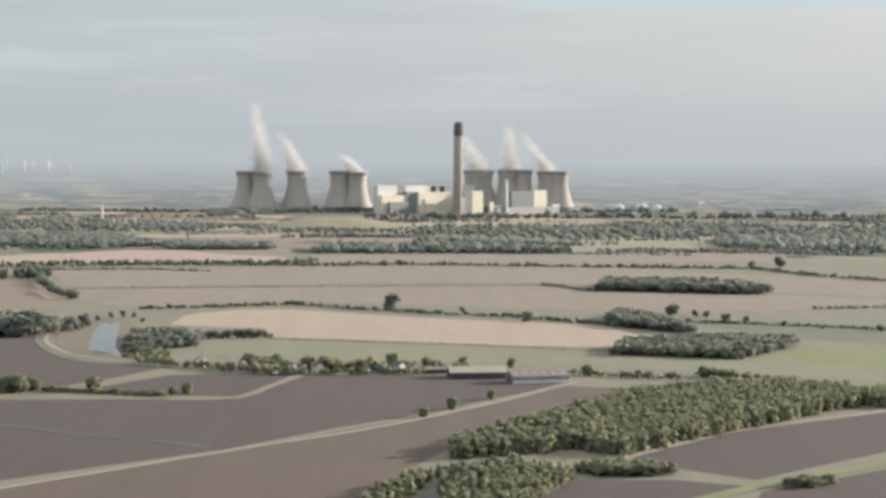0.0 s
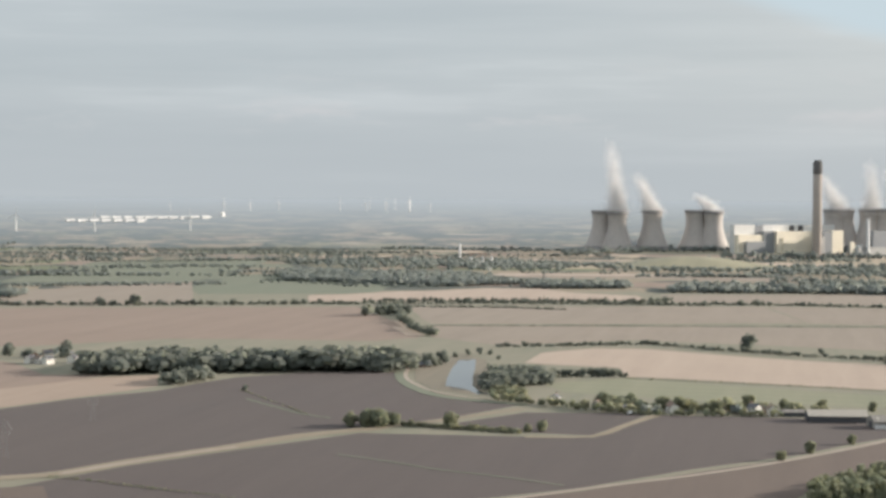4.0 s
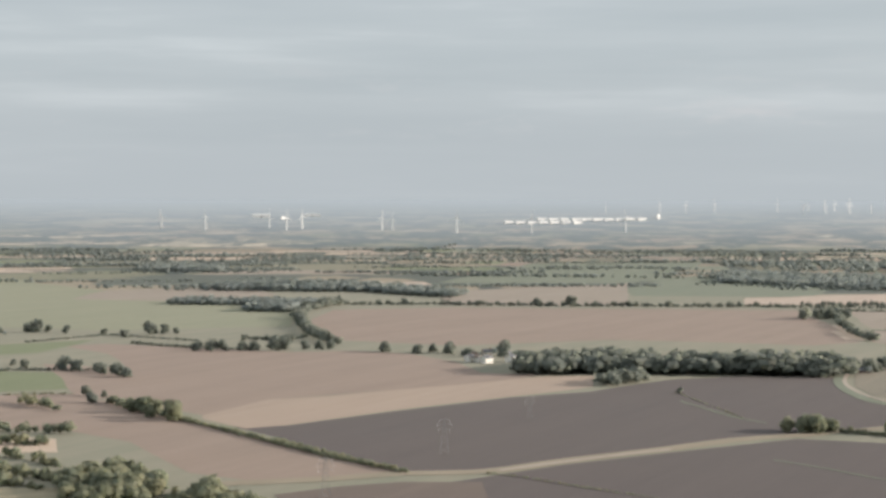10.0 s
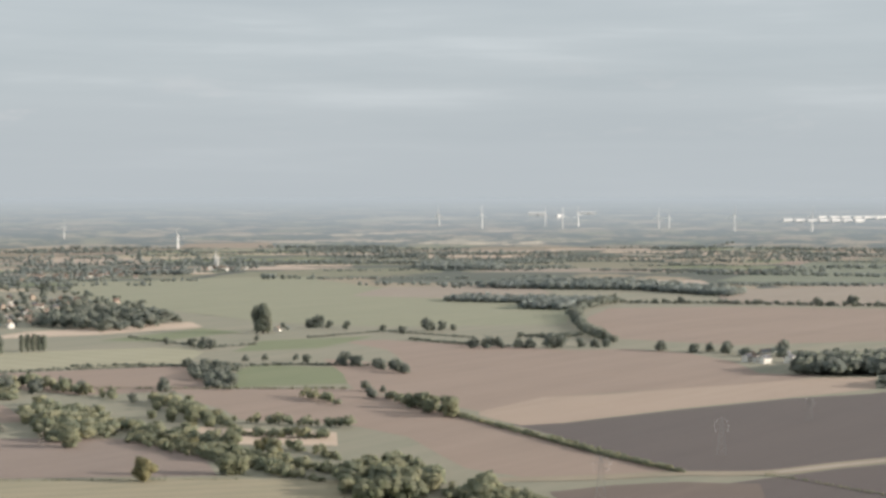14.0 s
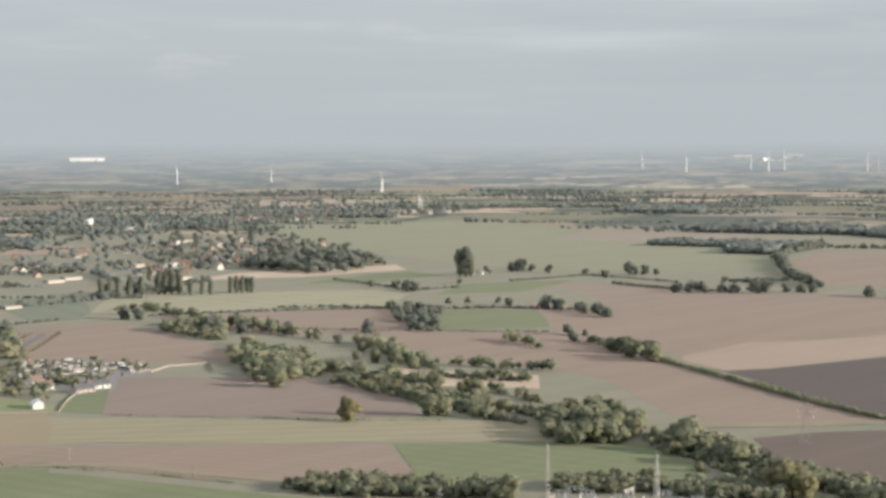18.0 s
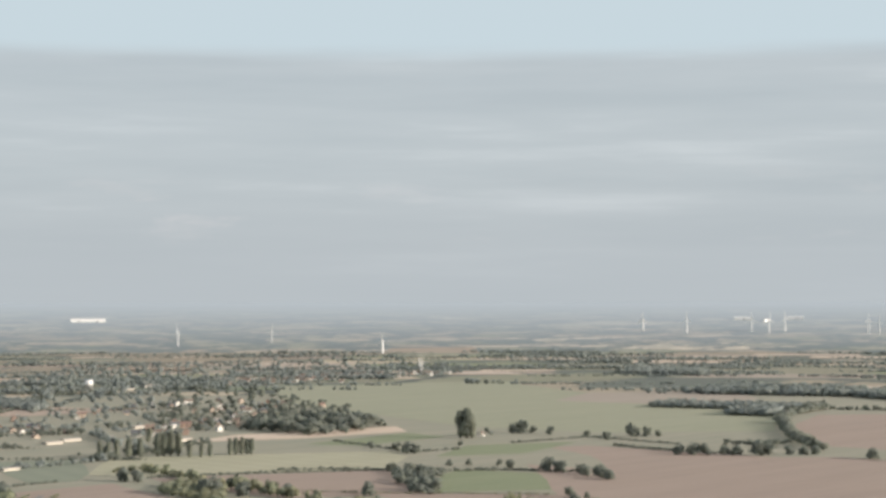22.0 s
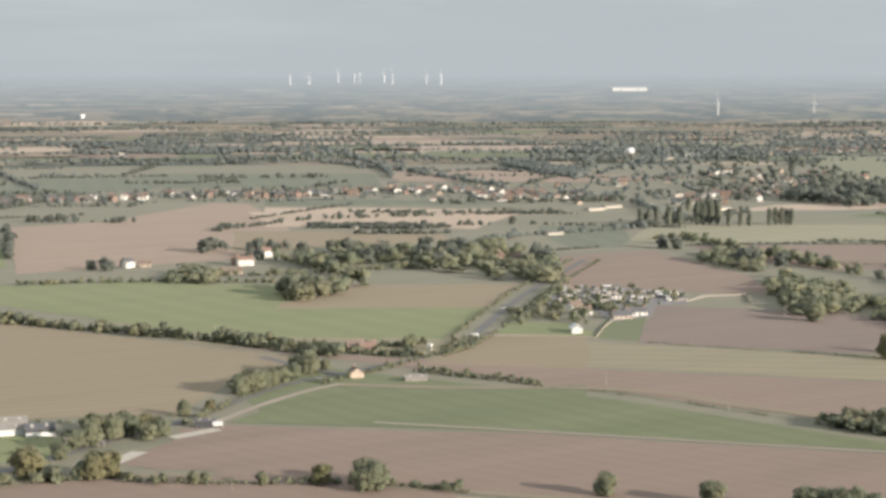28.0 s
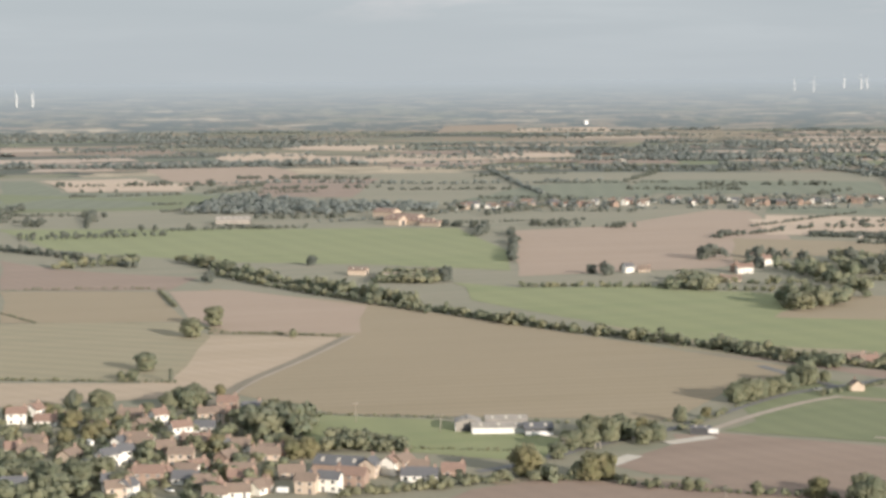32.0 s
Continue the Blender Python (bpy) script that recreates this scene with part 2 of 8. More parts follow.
LEAF_WOOD = leafy("woodland_foliage", (0.197, 0.223, 0.155), (0.325, 0.305, 0.191), (0.288, 0.279, 0.185), True)
LEAF_YOUNG = leafy("plantation_foliage", (0.240, 0.261, 0.175), (0.297, 0.297, 0.188), (0.288, 0.282, 0.185), True)
# haze is put into these leaf colours: greyer and bluer for farther woods
LEAF_MID = leafy("mid_haze_foliage", (0.150, 0.169, 0.146), (0.190, 0.200, 0.161), (0.185, 0.191, 0.161), True)
LEAF_FAR = leafy("far_haze_foliage", (0.216, 0.244, 0.240), (0.274, 0.292, 0.267), (0.263, 0.277, 0.261), True)
# the same painted haze tint, for single trees and poplars
LEAF_HAZED = leafy("hazed_tree_foliage", (0.194, 0.217, 0.174), (0.261, 0.268, 0.207), (0.258, 0.261, 0.207))
BARK = plain("bark", (0.10, 0.08, 0.06), rough=0.9)
CONCRETE = plain("weathered_concrete", (0.500, 0.455, 0.415), (0.420, 0.388, 0.360), 0.85, 0.0, 0.03, (1, 1, 0.15))
CHIMNEY = plain("chimney_concrete", (0.400, 0.350, 0.305), (0.320, 0.285, 0.255), 0.85, 0.0, 0.05, (1, 1, 0.1))
RIM = plain("weathered_tower_rim", (0.300, 0.280, 0.265), (0.235, 0.222, 0.212), 0.9, 0.0, 0.05)
SOOT = plain("sooty_band", (0.14, 0.135, 0.13), rough=0.9)
CREAM = plain("cream_cladding", (0.86, 0.78, 0.62), (0.76, 0.69, 0.56), 0.6, 0.0, 0.05, (1, 1, 0.1))
WHITE = plain("white_paint", (0.78, 0.77, 0.74), (0.60, 0.59, 0.56), 0.5, 0.0, 0.3)
RENDER_W = plain("white_render", (0.80, 0.77, 0.70), (0.66, 0.63, 0.57), 0.8)
BRICK = plain("orange_brick", (0.330, 0.240, 0.188), (0.260, 0.192, 0.155), 0.9)
BRICK_PALE = plain("buff_brick", (0.52, 0.42, 0.33), (0.43, 0.35, 0.28), 0.9)
PANTILE = plain("red_pantiles", (0.250, 0.165, 0.128), (0.180, 0.126, 0.102), 0.85, 0.0, 1.2)
SLATE = plain("grey_slate", (0.130, 0.130, 0.135), (0.090, 0.090, 0.095), 0.6, 0.0, 1.2)
BROWN_TILE = plain("brown_concrete_tiles", (0.225, 0.168, 0.130), (0.160, 0.125, 0.100), 0.85, 0.0, 1.2)
ASBESTOS = plain("grey_sheet_roofing", (0.320, 0.292, 0.255), (0.235, 0.218, 0.195), 0.8, 0.0, 0.3, (1, 1, 1))
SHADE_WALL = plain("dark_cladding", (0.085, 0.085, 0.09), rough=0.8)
STATION_GREY = plain("grey_profiled_cladding", (0.30, 0.31, 0.32), (0.25, 0.26, 0.27), 0.7, 0.0, 0.1)
STEEL = plain("galvanised_steel", (0.44, 0.43, 0.41), (0.35, 0.345, 0.33), 0.5, 0.3)
PYLON = plain("dull_pylon_steel", (0.27, 0.265, 0.255), (0.21, 0.207, 0.20), 0.6, 0.2)
WOODPOLE = plain("grey_timber", (0.36, 0.32, 0.27), rough=0.9)
ASPHALT = plain("worn_asphalt", (0.185, 0.178, 0.168), (0.150, 0.145, 0.138), 0.95, 0.0, 0.2)
PAVING = plain("pale_concrete_slab", (0.54, 0.49, 0.41), (0.45, 0.41, 0.35), 0.9, 0.0, 0.2)
GLASS, gn, gl, gp = material("window_glass")
gp.inputs["Base Color"].default_value = (0.03, 0.035, 0.04, 1)
gp.inputs["Roughness"].default_value = 0.08
STEAM, sn, sl, sp = material("steam")
sp.inputs["Base Color"].default_value = (1.0, 0.99, 0.98, 1)
sp.inputs["Roughness"].default_value = 1.0
steam_thin = sn.new("ShaderNodeBsdfTranslucent")
steam_thin.inputs[0].default_value = (1.0, 0.99, 0.98, 1)
steam_mix = sn.new("ShaderNodeMixShader")
sl.new(sp.outputs[0], steam_mix.inputs[1])
sl.new(steam_thin.outputs[0], steam_mix.inputs[2])
steam_mix.inputs[0].default_value = 0.5
sl.new(steam_mix.outputs[0], sn["Material Output"].inputs[0])
WATER, an, al, ap = material("river_water")
ap.inputs["Base Color"].default_value = (0.05, 0.06, 0.06, 1)
ap.inputs["Roughness"].default_value = 0.06
rip = an.new("ShaderNodeBump")
rip.inputs["Strength"].default_value, rip.inputs["Distance"].default_value = 0.02, 0.05
al.new(noise_of(an, al, 0.8), rip.inputs["Height"])
al.new(rip.outputs[0], ap.inputs["Normal"])

DIKE, dn, dl, dp = material("weedy_dike_water")
dl.new(mixed(dn, dl, noise_of(dn, dl, 0.5), (0.030, 0.036, 0.024), (0.060, 0.068, 0.036)), dp.inputs["Base Color"])
dp.inputs["Roughness"].default_value, dp.inputs["Specular IOR Level"].default_value = 0.4, 0.2

# ---- mesh helpers ----
rng = np.random.default_rng(7)


def link_mesh(name, verts, faces, mat, smooth=False, soft=None, tone=None):
    """A mesh from arrays of corners and of triangles or quads; soft: the way each corner of a leaf mass faces."""
    me = bpy.data.meshes.new(name)
    verts, faces = np.asarray(verts, np.float32), np.asarray(faces, np.int32)
    k = faces.shape[1]
    me.vertices.add(len(verts))
    me.vertices.foreach_set("co", verts.ravel())
    me.loops.add(faces.size)
    me.loops.foreach_set("vertex_index", faces.ravel())
    me.polygons.add(len(faces))
    me.polygons.foreach_set("loop_start", np.arange(0, faces.size, k, dtype=np.int32))
    me.update(calc_edges=True)
    me.materials.append(mat)
    if soft is not None:
        me.attributes.new("leaf_facing", "FLOAT_VECTOR", "POINT").data.foreach_set("vector", np.asarray(soft, np.float32).ravel())
    if tone is not None:
        me.attributes.new("tree_tone", "FLOAT", "POINT").data.foreach_set("value", np.asarray(tone, np.float32))
    if smooth:
        me.polygons.foreach_set("use_smooth", np.ones(len(faces), bool))
    return me


def part(name, data, mat=None, parent=None, label=""):
    """One mesh object under a thing or a part, from a bmesh or from a ready mesh."""
    if isinstance(data, bmesh.types.BMesh):
        me = bpy.data.meshes.new(name)
        data.to_mesh(me)
        data.free()
        me.materials.append(mat)
        data = me
    ob = new(name, data)
    if parent:
        ob.parent = parent
    if label:
        ob["label"] = label
    return ob


def box(bm, x0, x1, y0, y1, z0, z1, bevel=0.0):
    """A box in a bmesh, bevelled if asked."""
    r = bmesh.ops.create_cube(bm, size=1.0, matrix=Matrix.Translation(((x0 + x1) / 2, (y0 + y1) / 2, (z0 + z1) / 2)) @ Matrix.Diagonal((x1 - x0, y1 - y0, z1 - z0, 1)))
    if bevel:
        edges = list({e for v in r["verts"] for e in v.link_edges})
        bmesh.ops.bevel(bm, geom=edges, offset=bevel, segments=1, affect="EDGES")
    return bm


def boxes(*sizes, bevel=0.0):
    bm = bmesh.new()
    for s in sizes:
        box(bm, *s, bevel=bevel)
    return bm


def bar(bm, a, b, w, w2=None):
    """A square bar from a to b, tapering to w2."""
    a, b = Vector(a), Vector(b)
    m = (b - a).to_track_quat("Z", "Y").to_matrix().to_4x4()
    m = Matrix.Translation((a + b) / 2) @ m
    bmesh.ops.create_cone(bm, cap_ends=True, segments=4, radius1=w * 0.7, radius2=(w2 or w) * 0.7, depth=(b - a).length, matrix=m)
    return bm


def lathe(bm, profile, segments=48):
    """A surface of revolution through (radius, height) pairs."""
    rings = []
    for r, z in profile:
        rings.append([bm.verts.new((r * math.cos(2 * math.pi * i / segments), r * math.sin(2 * math.pi * i / segments), z)) for i in range(segments)])
    for a, b in zip(rings, rings[1:]):
        for i in range(segments):
            f = bm.faces.new((a[i], a[(i + 1) % segments], b[(i + 1) % segments], b[i]))
            f.smooth = True
    return bm


def rim_height(r):
    """Height of the ground at r metres out: flat, then a long rise to the skyline."""
    if r <= NEAR_RIM:
        return 0.0
    u = min(1.0, (r - NEAR_RIM) / (FAR_RIM - NEAR_RIM))
    return EYE * (1 - r * (1 - u) / NEAR_RIM)


def polar(az, r):
    """Point at az degrees anticlockwise from north and r metres out."""
    return Vector((-r * math.sin(radians(az)), r * math.cos(radians(az)), rim_height(r)))


def ico(level):
    bm = bmesh.new()
    bmesh.ops.create_icosphere(bm, subdivisions=level, radius=1.0)
    v = np.array([tuple(p.co) for p in bm.verts])
    f = np.array([[p.index for p in q.verts] for q in bm.faces])
    bm.free()
    return v, f


ICO1, ICO2 = ico(1), ico(2)


def clump(lobes, cards, size, gen, core=ICO2):
    """Leaf mass: lumpy cores with loose leaf sprays standing out of them. lobes: rows of x, y, z, radius, height radius."""
    vs, fs, ns, count = [], [], [], 0
    area = np.array([q[3] * q[4] for q in lobes])
    for q in lobes:
        v, f = core
        lump = 1 + gen.normal(0, 0.16, (len(v), 1))
        w = v * lump * (q[3], q[3], q[4]) * 0.76 + q[:3]
        ns.append(v * 0.3 + (w - (0, 0, 0.42)) * 0.9 + (0, 0, 0.5))
        vs.append(w)
        fs.append(f + count)
        count += len(w)
    pick = gen.choice(len(lobes), cards, p=area / area.sum())
    d = gen.normal(0, 1, (cards, 3))
    d /= np.linalg.norm(d, axis=1, keepdims=True)
    d[:, 2] = np.where(d[:, 2] < -0.5, -d[:, 2], d[:, 2])
    L = np.array(lobes)[pick]
    centre = L[:, :3] + d * np.stack([L[:, 3], L[:, 3], L[:, 4]], 1) * gen.uniform(0.82, 1.12, (cards, 1))
    tilt = d + gen.normal(0, 0.42, (cards, 3))
    tilt /= np.linalg.norm(tilt, axis=1, keepdims=True)
    a = np.cross(tilt, gen.normal(0, 1, (cards, 3)))
    a /= np.linalg.norm(a, axis=1, keepdims=True)
    b = np.cross(tilt, a)
    s = gen.uniform(0.6, 1.3, (cards, 1)) * size
    k = np.stack([centre - a * s, centre + b * s * 0.7, centre + a * s, centre - b * s * 0.7], 1).reshape(-1, 3)
    n = np.arange(cards)[:, None] * 4 + count
    vs.append(k)
    fs += [n + (0, 1, 2), n + (0, 2, 3)]
    ns.append(np.repeat(tilt * 0.3 + d * 0.25 + (centre - (0, 0, 0.42)) * 0.7 + (0, 0, 0.45), 4, axis=0))
    return np.concatenate(vs), np.concatenate(fs), np.concatenate(ns)


def crown_lobes(kind, gen):
    """Lobes of a crown one unit high, by habit."""
    if kind == "poplar":
        return [(gen.normal(0, 0.02), gen.normal(0, 0.02), z, 0.12 + 0.05 * math.sin(math.pi * z), 0.15) for z in np.linspace(0.18, 0.86, 6)]
    if kind == "bush":
        return [(gen.normal(0, 0.34), gen.normal(0, 0.34), gen.uniform(0.35, 0.6), gen.uniform(0.28, 0.45), gen.uniform(0.3, 0.42)) for _ in range(6)]
    if kind == "willow":
        return [(gen.normal(0, 0.17), gen.normal(0, 0.17), gen.uniform(0.18, 0.78), gen.uniform(0.17, 0.27), gen.uniform(0.2, 0.3)) for _ in range(12)]
    lobes = [(0, 0, 0.52, 0.38, 0.42)]
    for i in range(12):
        a = 2.4 * i + gen.uniform(-0.3, 0.3)
        r = gen.uniform(0.22, 0.36)
        lobes.append((r * math.cos(a), r * math.sin(a), gen.uniform(0.22, 0.76), gen.uniform(0.16, 0.25), gen.uniform(0.15, 0.22)))
    for i in range(5):
        a = 1.257 * i + gen.uniform(-0.3, 0.3)
        lobes.append((0.2 * math.cos(a), 0.2 * math.sin(a), gen.uniform(0.12, 0.18), gen.uniform(0.15, 0.21), gen.uniform(0.13, 0.18)))
    return lobes


# "ash" keys distant oaks; haze is painted into their leaf colour
TREE_KINDS = {"oak": (LEAF, 900, 0.07), "willow": (LEAF_LIGHT, 800, 0.065), "poplar": (LEAF_HAZED, 520, 0.05), "bush": (LEAF, 560, 0.1), "pale": (LEAF_LIGHT, 800, 0.07), "ash": (LEAF_HAZED, 420, 0.09)}
TREE_LABELS = {"oak": "round broadleaf tree in dull autumn green leaf", "willow": "pale olive tree with a loose uneven crown",
               "poplar": "tall narrow dark green poplar tree", "bush": "low spreading dark green bush beside a field", "pale": "pale olive broadleaf tree turning with autumn", "ash": "hedgerow tree with a broad crown greyed by painted haze"}
tree_meshes = {}


def tree_variant(kind, i):
    if (kind, i) not in tree_meshes:
        leaf, cards, size = TREE_KINDS[kind]
        gen = np.random.default_rng(100 + 17 * i + len(kind))
        v, f, facing = clump(crown_lobes(kind, gen), cards, size, gen)
        crown = link_mesh("crown", v, f, leaf, soft=facing)
        bm = bmesh.new()
        top = 0.12 if kind == "bush" else 0.5
        bmesh.ops.create_cone(bm, cap_ends=True, segments=7, radius1=0.035, radius2=0.016, depth=top, matrix=Matrix.Translation((0, 0, top / 2 - 0.004)))
        for k in range(4):
            a = 1.6 * k + i
            bar(bm, (0, 0, top * 0.7), (0.17 * math.cos(a), 0.17 * math.sin(a), top * 1.25), 0.016, 0.007)
        me = bpy.data.meshes.new("trunk")
        bm.to_mesh(me)
        bm.free()
        me.materials.append(BARK)
        tree_meshes[kind, i] = me, crown
    return tree_meshes[kind, i]


def tree(kind, x, y, h, z=None):
    i = int(rng.integers(0, 4))
    trunk, crown = tree_variant(kind, i)
    ob = new("bush" if kind == "bush" else "tree")
    ob.empty_display_size = 1
    ground = rim_height(math.hypot(x, y)) if z is None else z
    wide = rng.uniform(0.9, 1.15)
    ob.matrix_basis = pose(x, y, ground, 0, 0, rng.uniform(0, 360)) @ Matrix.Diagonal((h * wide, h * wide, h, 1))
    part("trunk", trunk, parent=ob)
    part("crown", crown, parent=ob)
    return tagged(ob, TREE_LABELS[kind], "bush" if kind == "bush" else "tree")


far_trees = []


def trees(kind, *rows):
    """Single trees; the small far ones are gathered for one mass."""
    for x, y, h in rows:
        if math.hypot(x, y) > 1100 and kind != "poplar":
            far_trees.append((x, y, h, rng.uniform(0.95, 1.15)))
        elif h > 0:
            tree(kind, x, y, h)


SMALL = {}


def small_clump(kind, i):
    """A lighter tree for hedges and woods, one unit high."""
    if (kind, i) not in SMALL:
        gen = np.random.default_rng(900 + i)
        if kind == "hedge":
            lobes = [(gen.normal(0, 0.28), gen.normal(0, 0.28), gen.uniform(0.25, 0.6), gen.uniform(0.25, 0.42), gen.uniform(0.25, 0.42)) for _ in range(3)]
            SMALL[kind, i] = clump(lobes, 70, 0.17, gen, ICO1)
        elif kind == "round":
            lobes = [(0, 0, 0.5, 0.34, 0.42)] + [(0.26 * math.cos(1.05 * k + i), 0.26 * math.sin(1.05 * k + i), gen.uniform(0.2, 0.7), gen.uniform(0.2, 0.27), gen.uniform(0.2, 0.26)) for k in range(6)]
            SMALL[kind, i] = clump(lobes, 120, 0.11, gen, ICO1)
        elif kind == "young":
            lobes = [(gen.normal(0, 0.06), gen.normal(0, 0.06), z, 0.15 - 0.05 * z, 0.22) for z in (0.22, 0.48, 0.74)]
            SMALL[kind, i] = clump(lobes, 44, 0.11, gen, ICO1)
        elif kind == "mid":
            lobes = [(gen.normal(0, 0.16), gen.normal(0, 0.16), gen.uniform(0.3, 0.65), gen.uniform(0.28, 0.4), gen.uniform(0.28, 0.38)) for _ in range(2)]
            SMALL[kind, i] = clump(lobes, 26, 0.18, gen, ICO1)
        elif kind == "far":
            lobes = [(gen.normal(0, 0.1), gen.normal(0, 0.1), gen.uniform(0.4, 0.5), gen.uniform(0.35, 0.5), gen.uniform(0.4, 0.5))]
            SMALL[kind, i] = clump(lobes, 12, 0.24, gen, ICO1)
        else:
            lobes = [(gen.normal(0, 0.17), gen.normal(0, 0.17), gen.uniform(0.28, 0.76), gen.uniform(0.2, 0.34), gen.uniform(0.2, 0.3)) for _ in range(4)]
            SMALL[kind, i] = clump(lobes, 95, 0.13, gen, ICO1)
    return SMALL[kind, i]


def scatter(name, spots, kind, mat, label, category, kind_tag="", parent=None):
    """One object of many small clumps. spots: rows of x, y, height, width factor."""
    vs, fs, ns, tones, count = [], [], [], [], 0
    for x, y, h, w in spots:
        v, f, facing = small_clump(kind, int(rng.integers(0, 6)))
        a = rng.uniform(0, 6.28)
        c, s = math.cos(a), math.sin(a)
        q = np.stack([(v[:, 0] * c - v[:, 1] * s) * h * w + x, (v[:, 0] * s + v[:, 1] * c) * h * w + y, v[:, 2] * h + rim_height(math.hypot(x, y)) - 0.05 * h], 1)
        vs.append(q)
        ns.append(np.stack([facing[:, 0] * c - facing[:, 1] * s, facing[:, 0] * s + facing[:, 1] * c, facing[:, 2]], 1))
        fs.append(f + count)
        tones.append(np.full(len(q), rng.random() ** 1.5))
        count += len(q)
    if not vs:
        return None
    ob = new(name, link_mesh(name, np.concatenate(vs), np.concatenate(fs), mat, soft=np.concatenate(ns), tone=np.concatenate(tones)))
    if parent:
        ob.parent = parent
        ob.matrix_parent_inverse = parent.matrix_basis.inverted()
        return tagged(ob, kind=kind_tag)
    return tagged(ob, label, category, kind=kind_tag)


def along(path, step):
    """Points at even steps along a path."""
    done = []
    for (x0, y0), (x1, y1) in zip(path, path[1:]):
        d = math.hypot(x1 - x0, y1 - y0)
        k = max(1, int(d / step))
        for i in range(k):
            u = (i + rng.uniform(0.2, 0.8)) / k
            done.append((x0 + (x1 - x0) * u, y0 + (y1 - y0) * u))
    return done


def detail_for(spot, near):
    """How finely leaf masses are modelled, by their distance."""
    r = math.hypot(*spot)
    return near if r < 1000 else "mid" if r < 1900 else "far"


def hedge(path, h, mat=None, gap=0.0, label="dark clipped field hedge with an uneven top"):
    spots = [(x + rng.normal(0, h * 0.12), y + rng.normal(0, h * 0.12), h * (0.55 + 0.85 * rng.random() ** 1.3), rng.uniform(0.9, 1.4)) for x, y in along(path, max(h * 0.62, 1.6)) if rng.random() > gap]
    kind = detail_for(path[0], "hedge" if h > 2.5 else "mid")
    if len(spots) < 12:
        return scatter("hedge", spots, kind, mat or LEAF_WOOD, label, "hedge")
    ob = new("hedge")
    ob.matrix_basis = pose(spots[0][0], spots[0][1], rim_height(math.hypot(*spots[0][:2])))
    k = min(5, len(spots) // 6)
    for i in range(k):
        run = spots[len(spots) * i // k:len(spots) * (i + 1) // k]
        scatter("bushes", run, kind, mat or LEAF_WOOD, "", "", "stuff", ob)
    return tagged(ob, label, "hedge")


def inside(x, y, poly):
    hit = False
    for (x0, y0), (x1, y1) in zip(poly, poly[1:] + poly[:1]):
        if (y0 > y) != (y1 > y) and x < (x1 - x0) * (y - y0) / (y1 - y0) + x0:
            hit = not hit
    return hit


def fill(poly, step):
    """Loosely gridded points inside an outline."""
    xs, ys = [p[0] for p in poly], [p[1] for p in poly]
    done = []
    for x in np.arange(min(xs), max(xs) + step, step):
        for y in np.arange(min(ys), max(ys) + step, step):
            p = x + rng.uniform(-0.45, 0.45) * step, y + rng.uniform(-0.45, 0.45) * step
            if inside(*p, poly):
                done.append(p)
    return done


def wood(poly, h, step, kind="wood", mat=None, label="dense block of dark broadleaf woodland", name="woodland"):
    kind = detail_for(poly[0], kind)
    low = 0.6 if step > 0.7 * h else 0.72
    spots = [(x, y, h * rng.uniform(low, 1.12), rng.uniform(0.95, 1.4) * (1.2 if kind in ("far", "mid", "young") else 1.0)) for x, y in fill(poly, step) if rng.random() > 0.1]
    return scatter(name, spots, kind, mat or LEAF_WOOD, label, "woodland", "stuff")


def field(name, mat, level, poly, label=""):
    """A field lying on the land, its edge slightly ragged."""
    gen = np.random.default_rng(len(poly) * 31 + int(abs(poly[0][0])))
    pts = []
    for (x0, y0), (x1, y1) in zip(poly, poly[1:] + poly[:1]):
        d = math.hypot(x1 - x0, y1 - y0)
        r = math.hypot((x0 + x1) / 2, (y0 + y1) / 2)
        k = max(1, int(d / (25 + r * 0.02)))
        for i in range(k):
            u = i / k
            j = 0.0 if i == 0 else 0.0016 * r
            pts.append((x0 + (x1 - x0) * u + gen.normal(0, j), y0 + (y1 - y0) * u + gen.normal(0, j)))
    flat = [Vector((x, y, 0)) for x, y in pts]
    tris = mathutils.geometry.tessellate_polygon([flat])
    verts = [(x, y, rim_height(math.hypot(x, y)) + 0.03 + level * (0.0012 if math.hypot(x, y) < 1800 else 0.004)) for x, y in pts]
    me = link_mesh(name, verts, np.array(tris), mat)
    bm = bmesh.new()
    bm.from_mesh(me)
    for f in bm.faces:
        if f.normal.z < 0:
            f.normal_flip()
    bm.to_mesh(me)
    bm.free()
    ob = new(name, me)
    return tagged(ob, label, "field" if name == "field" else name, kind="structure")


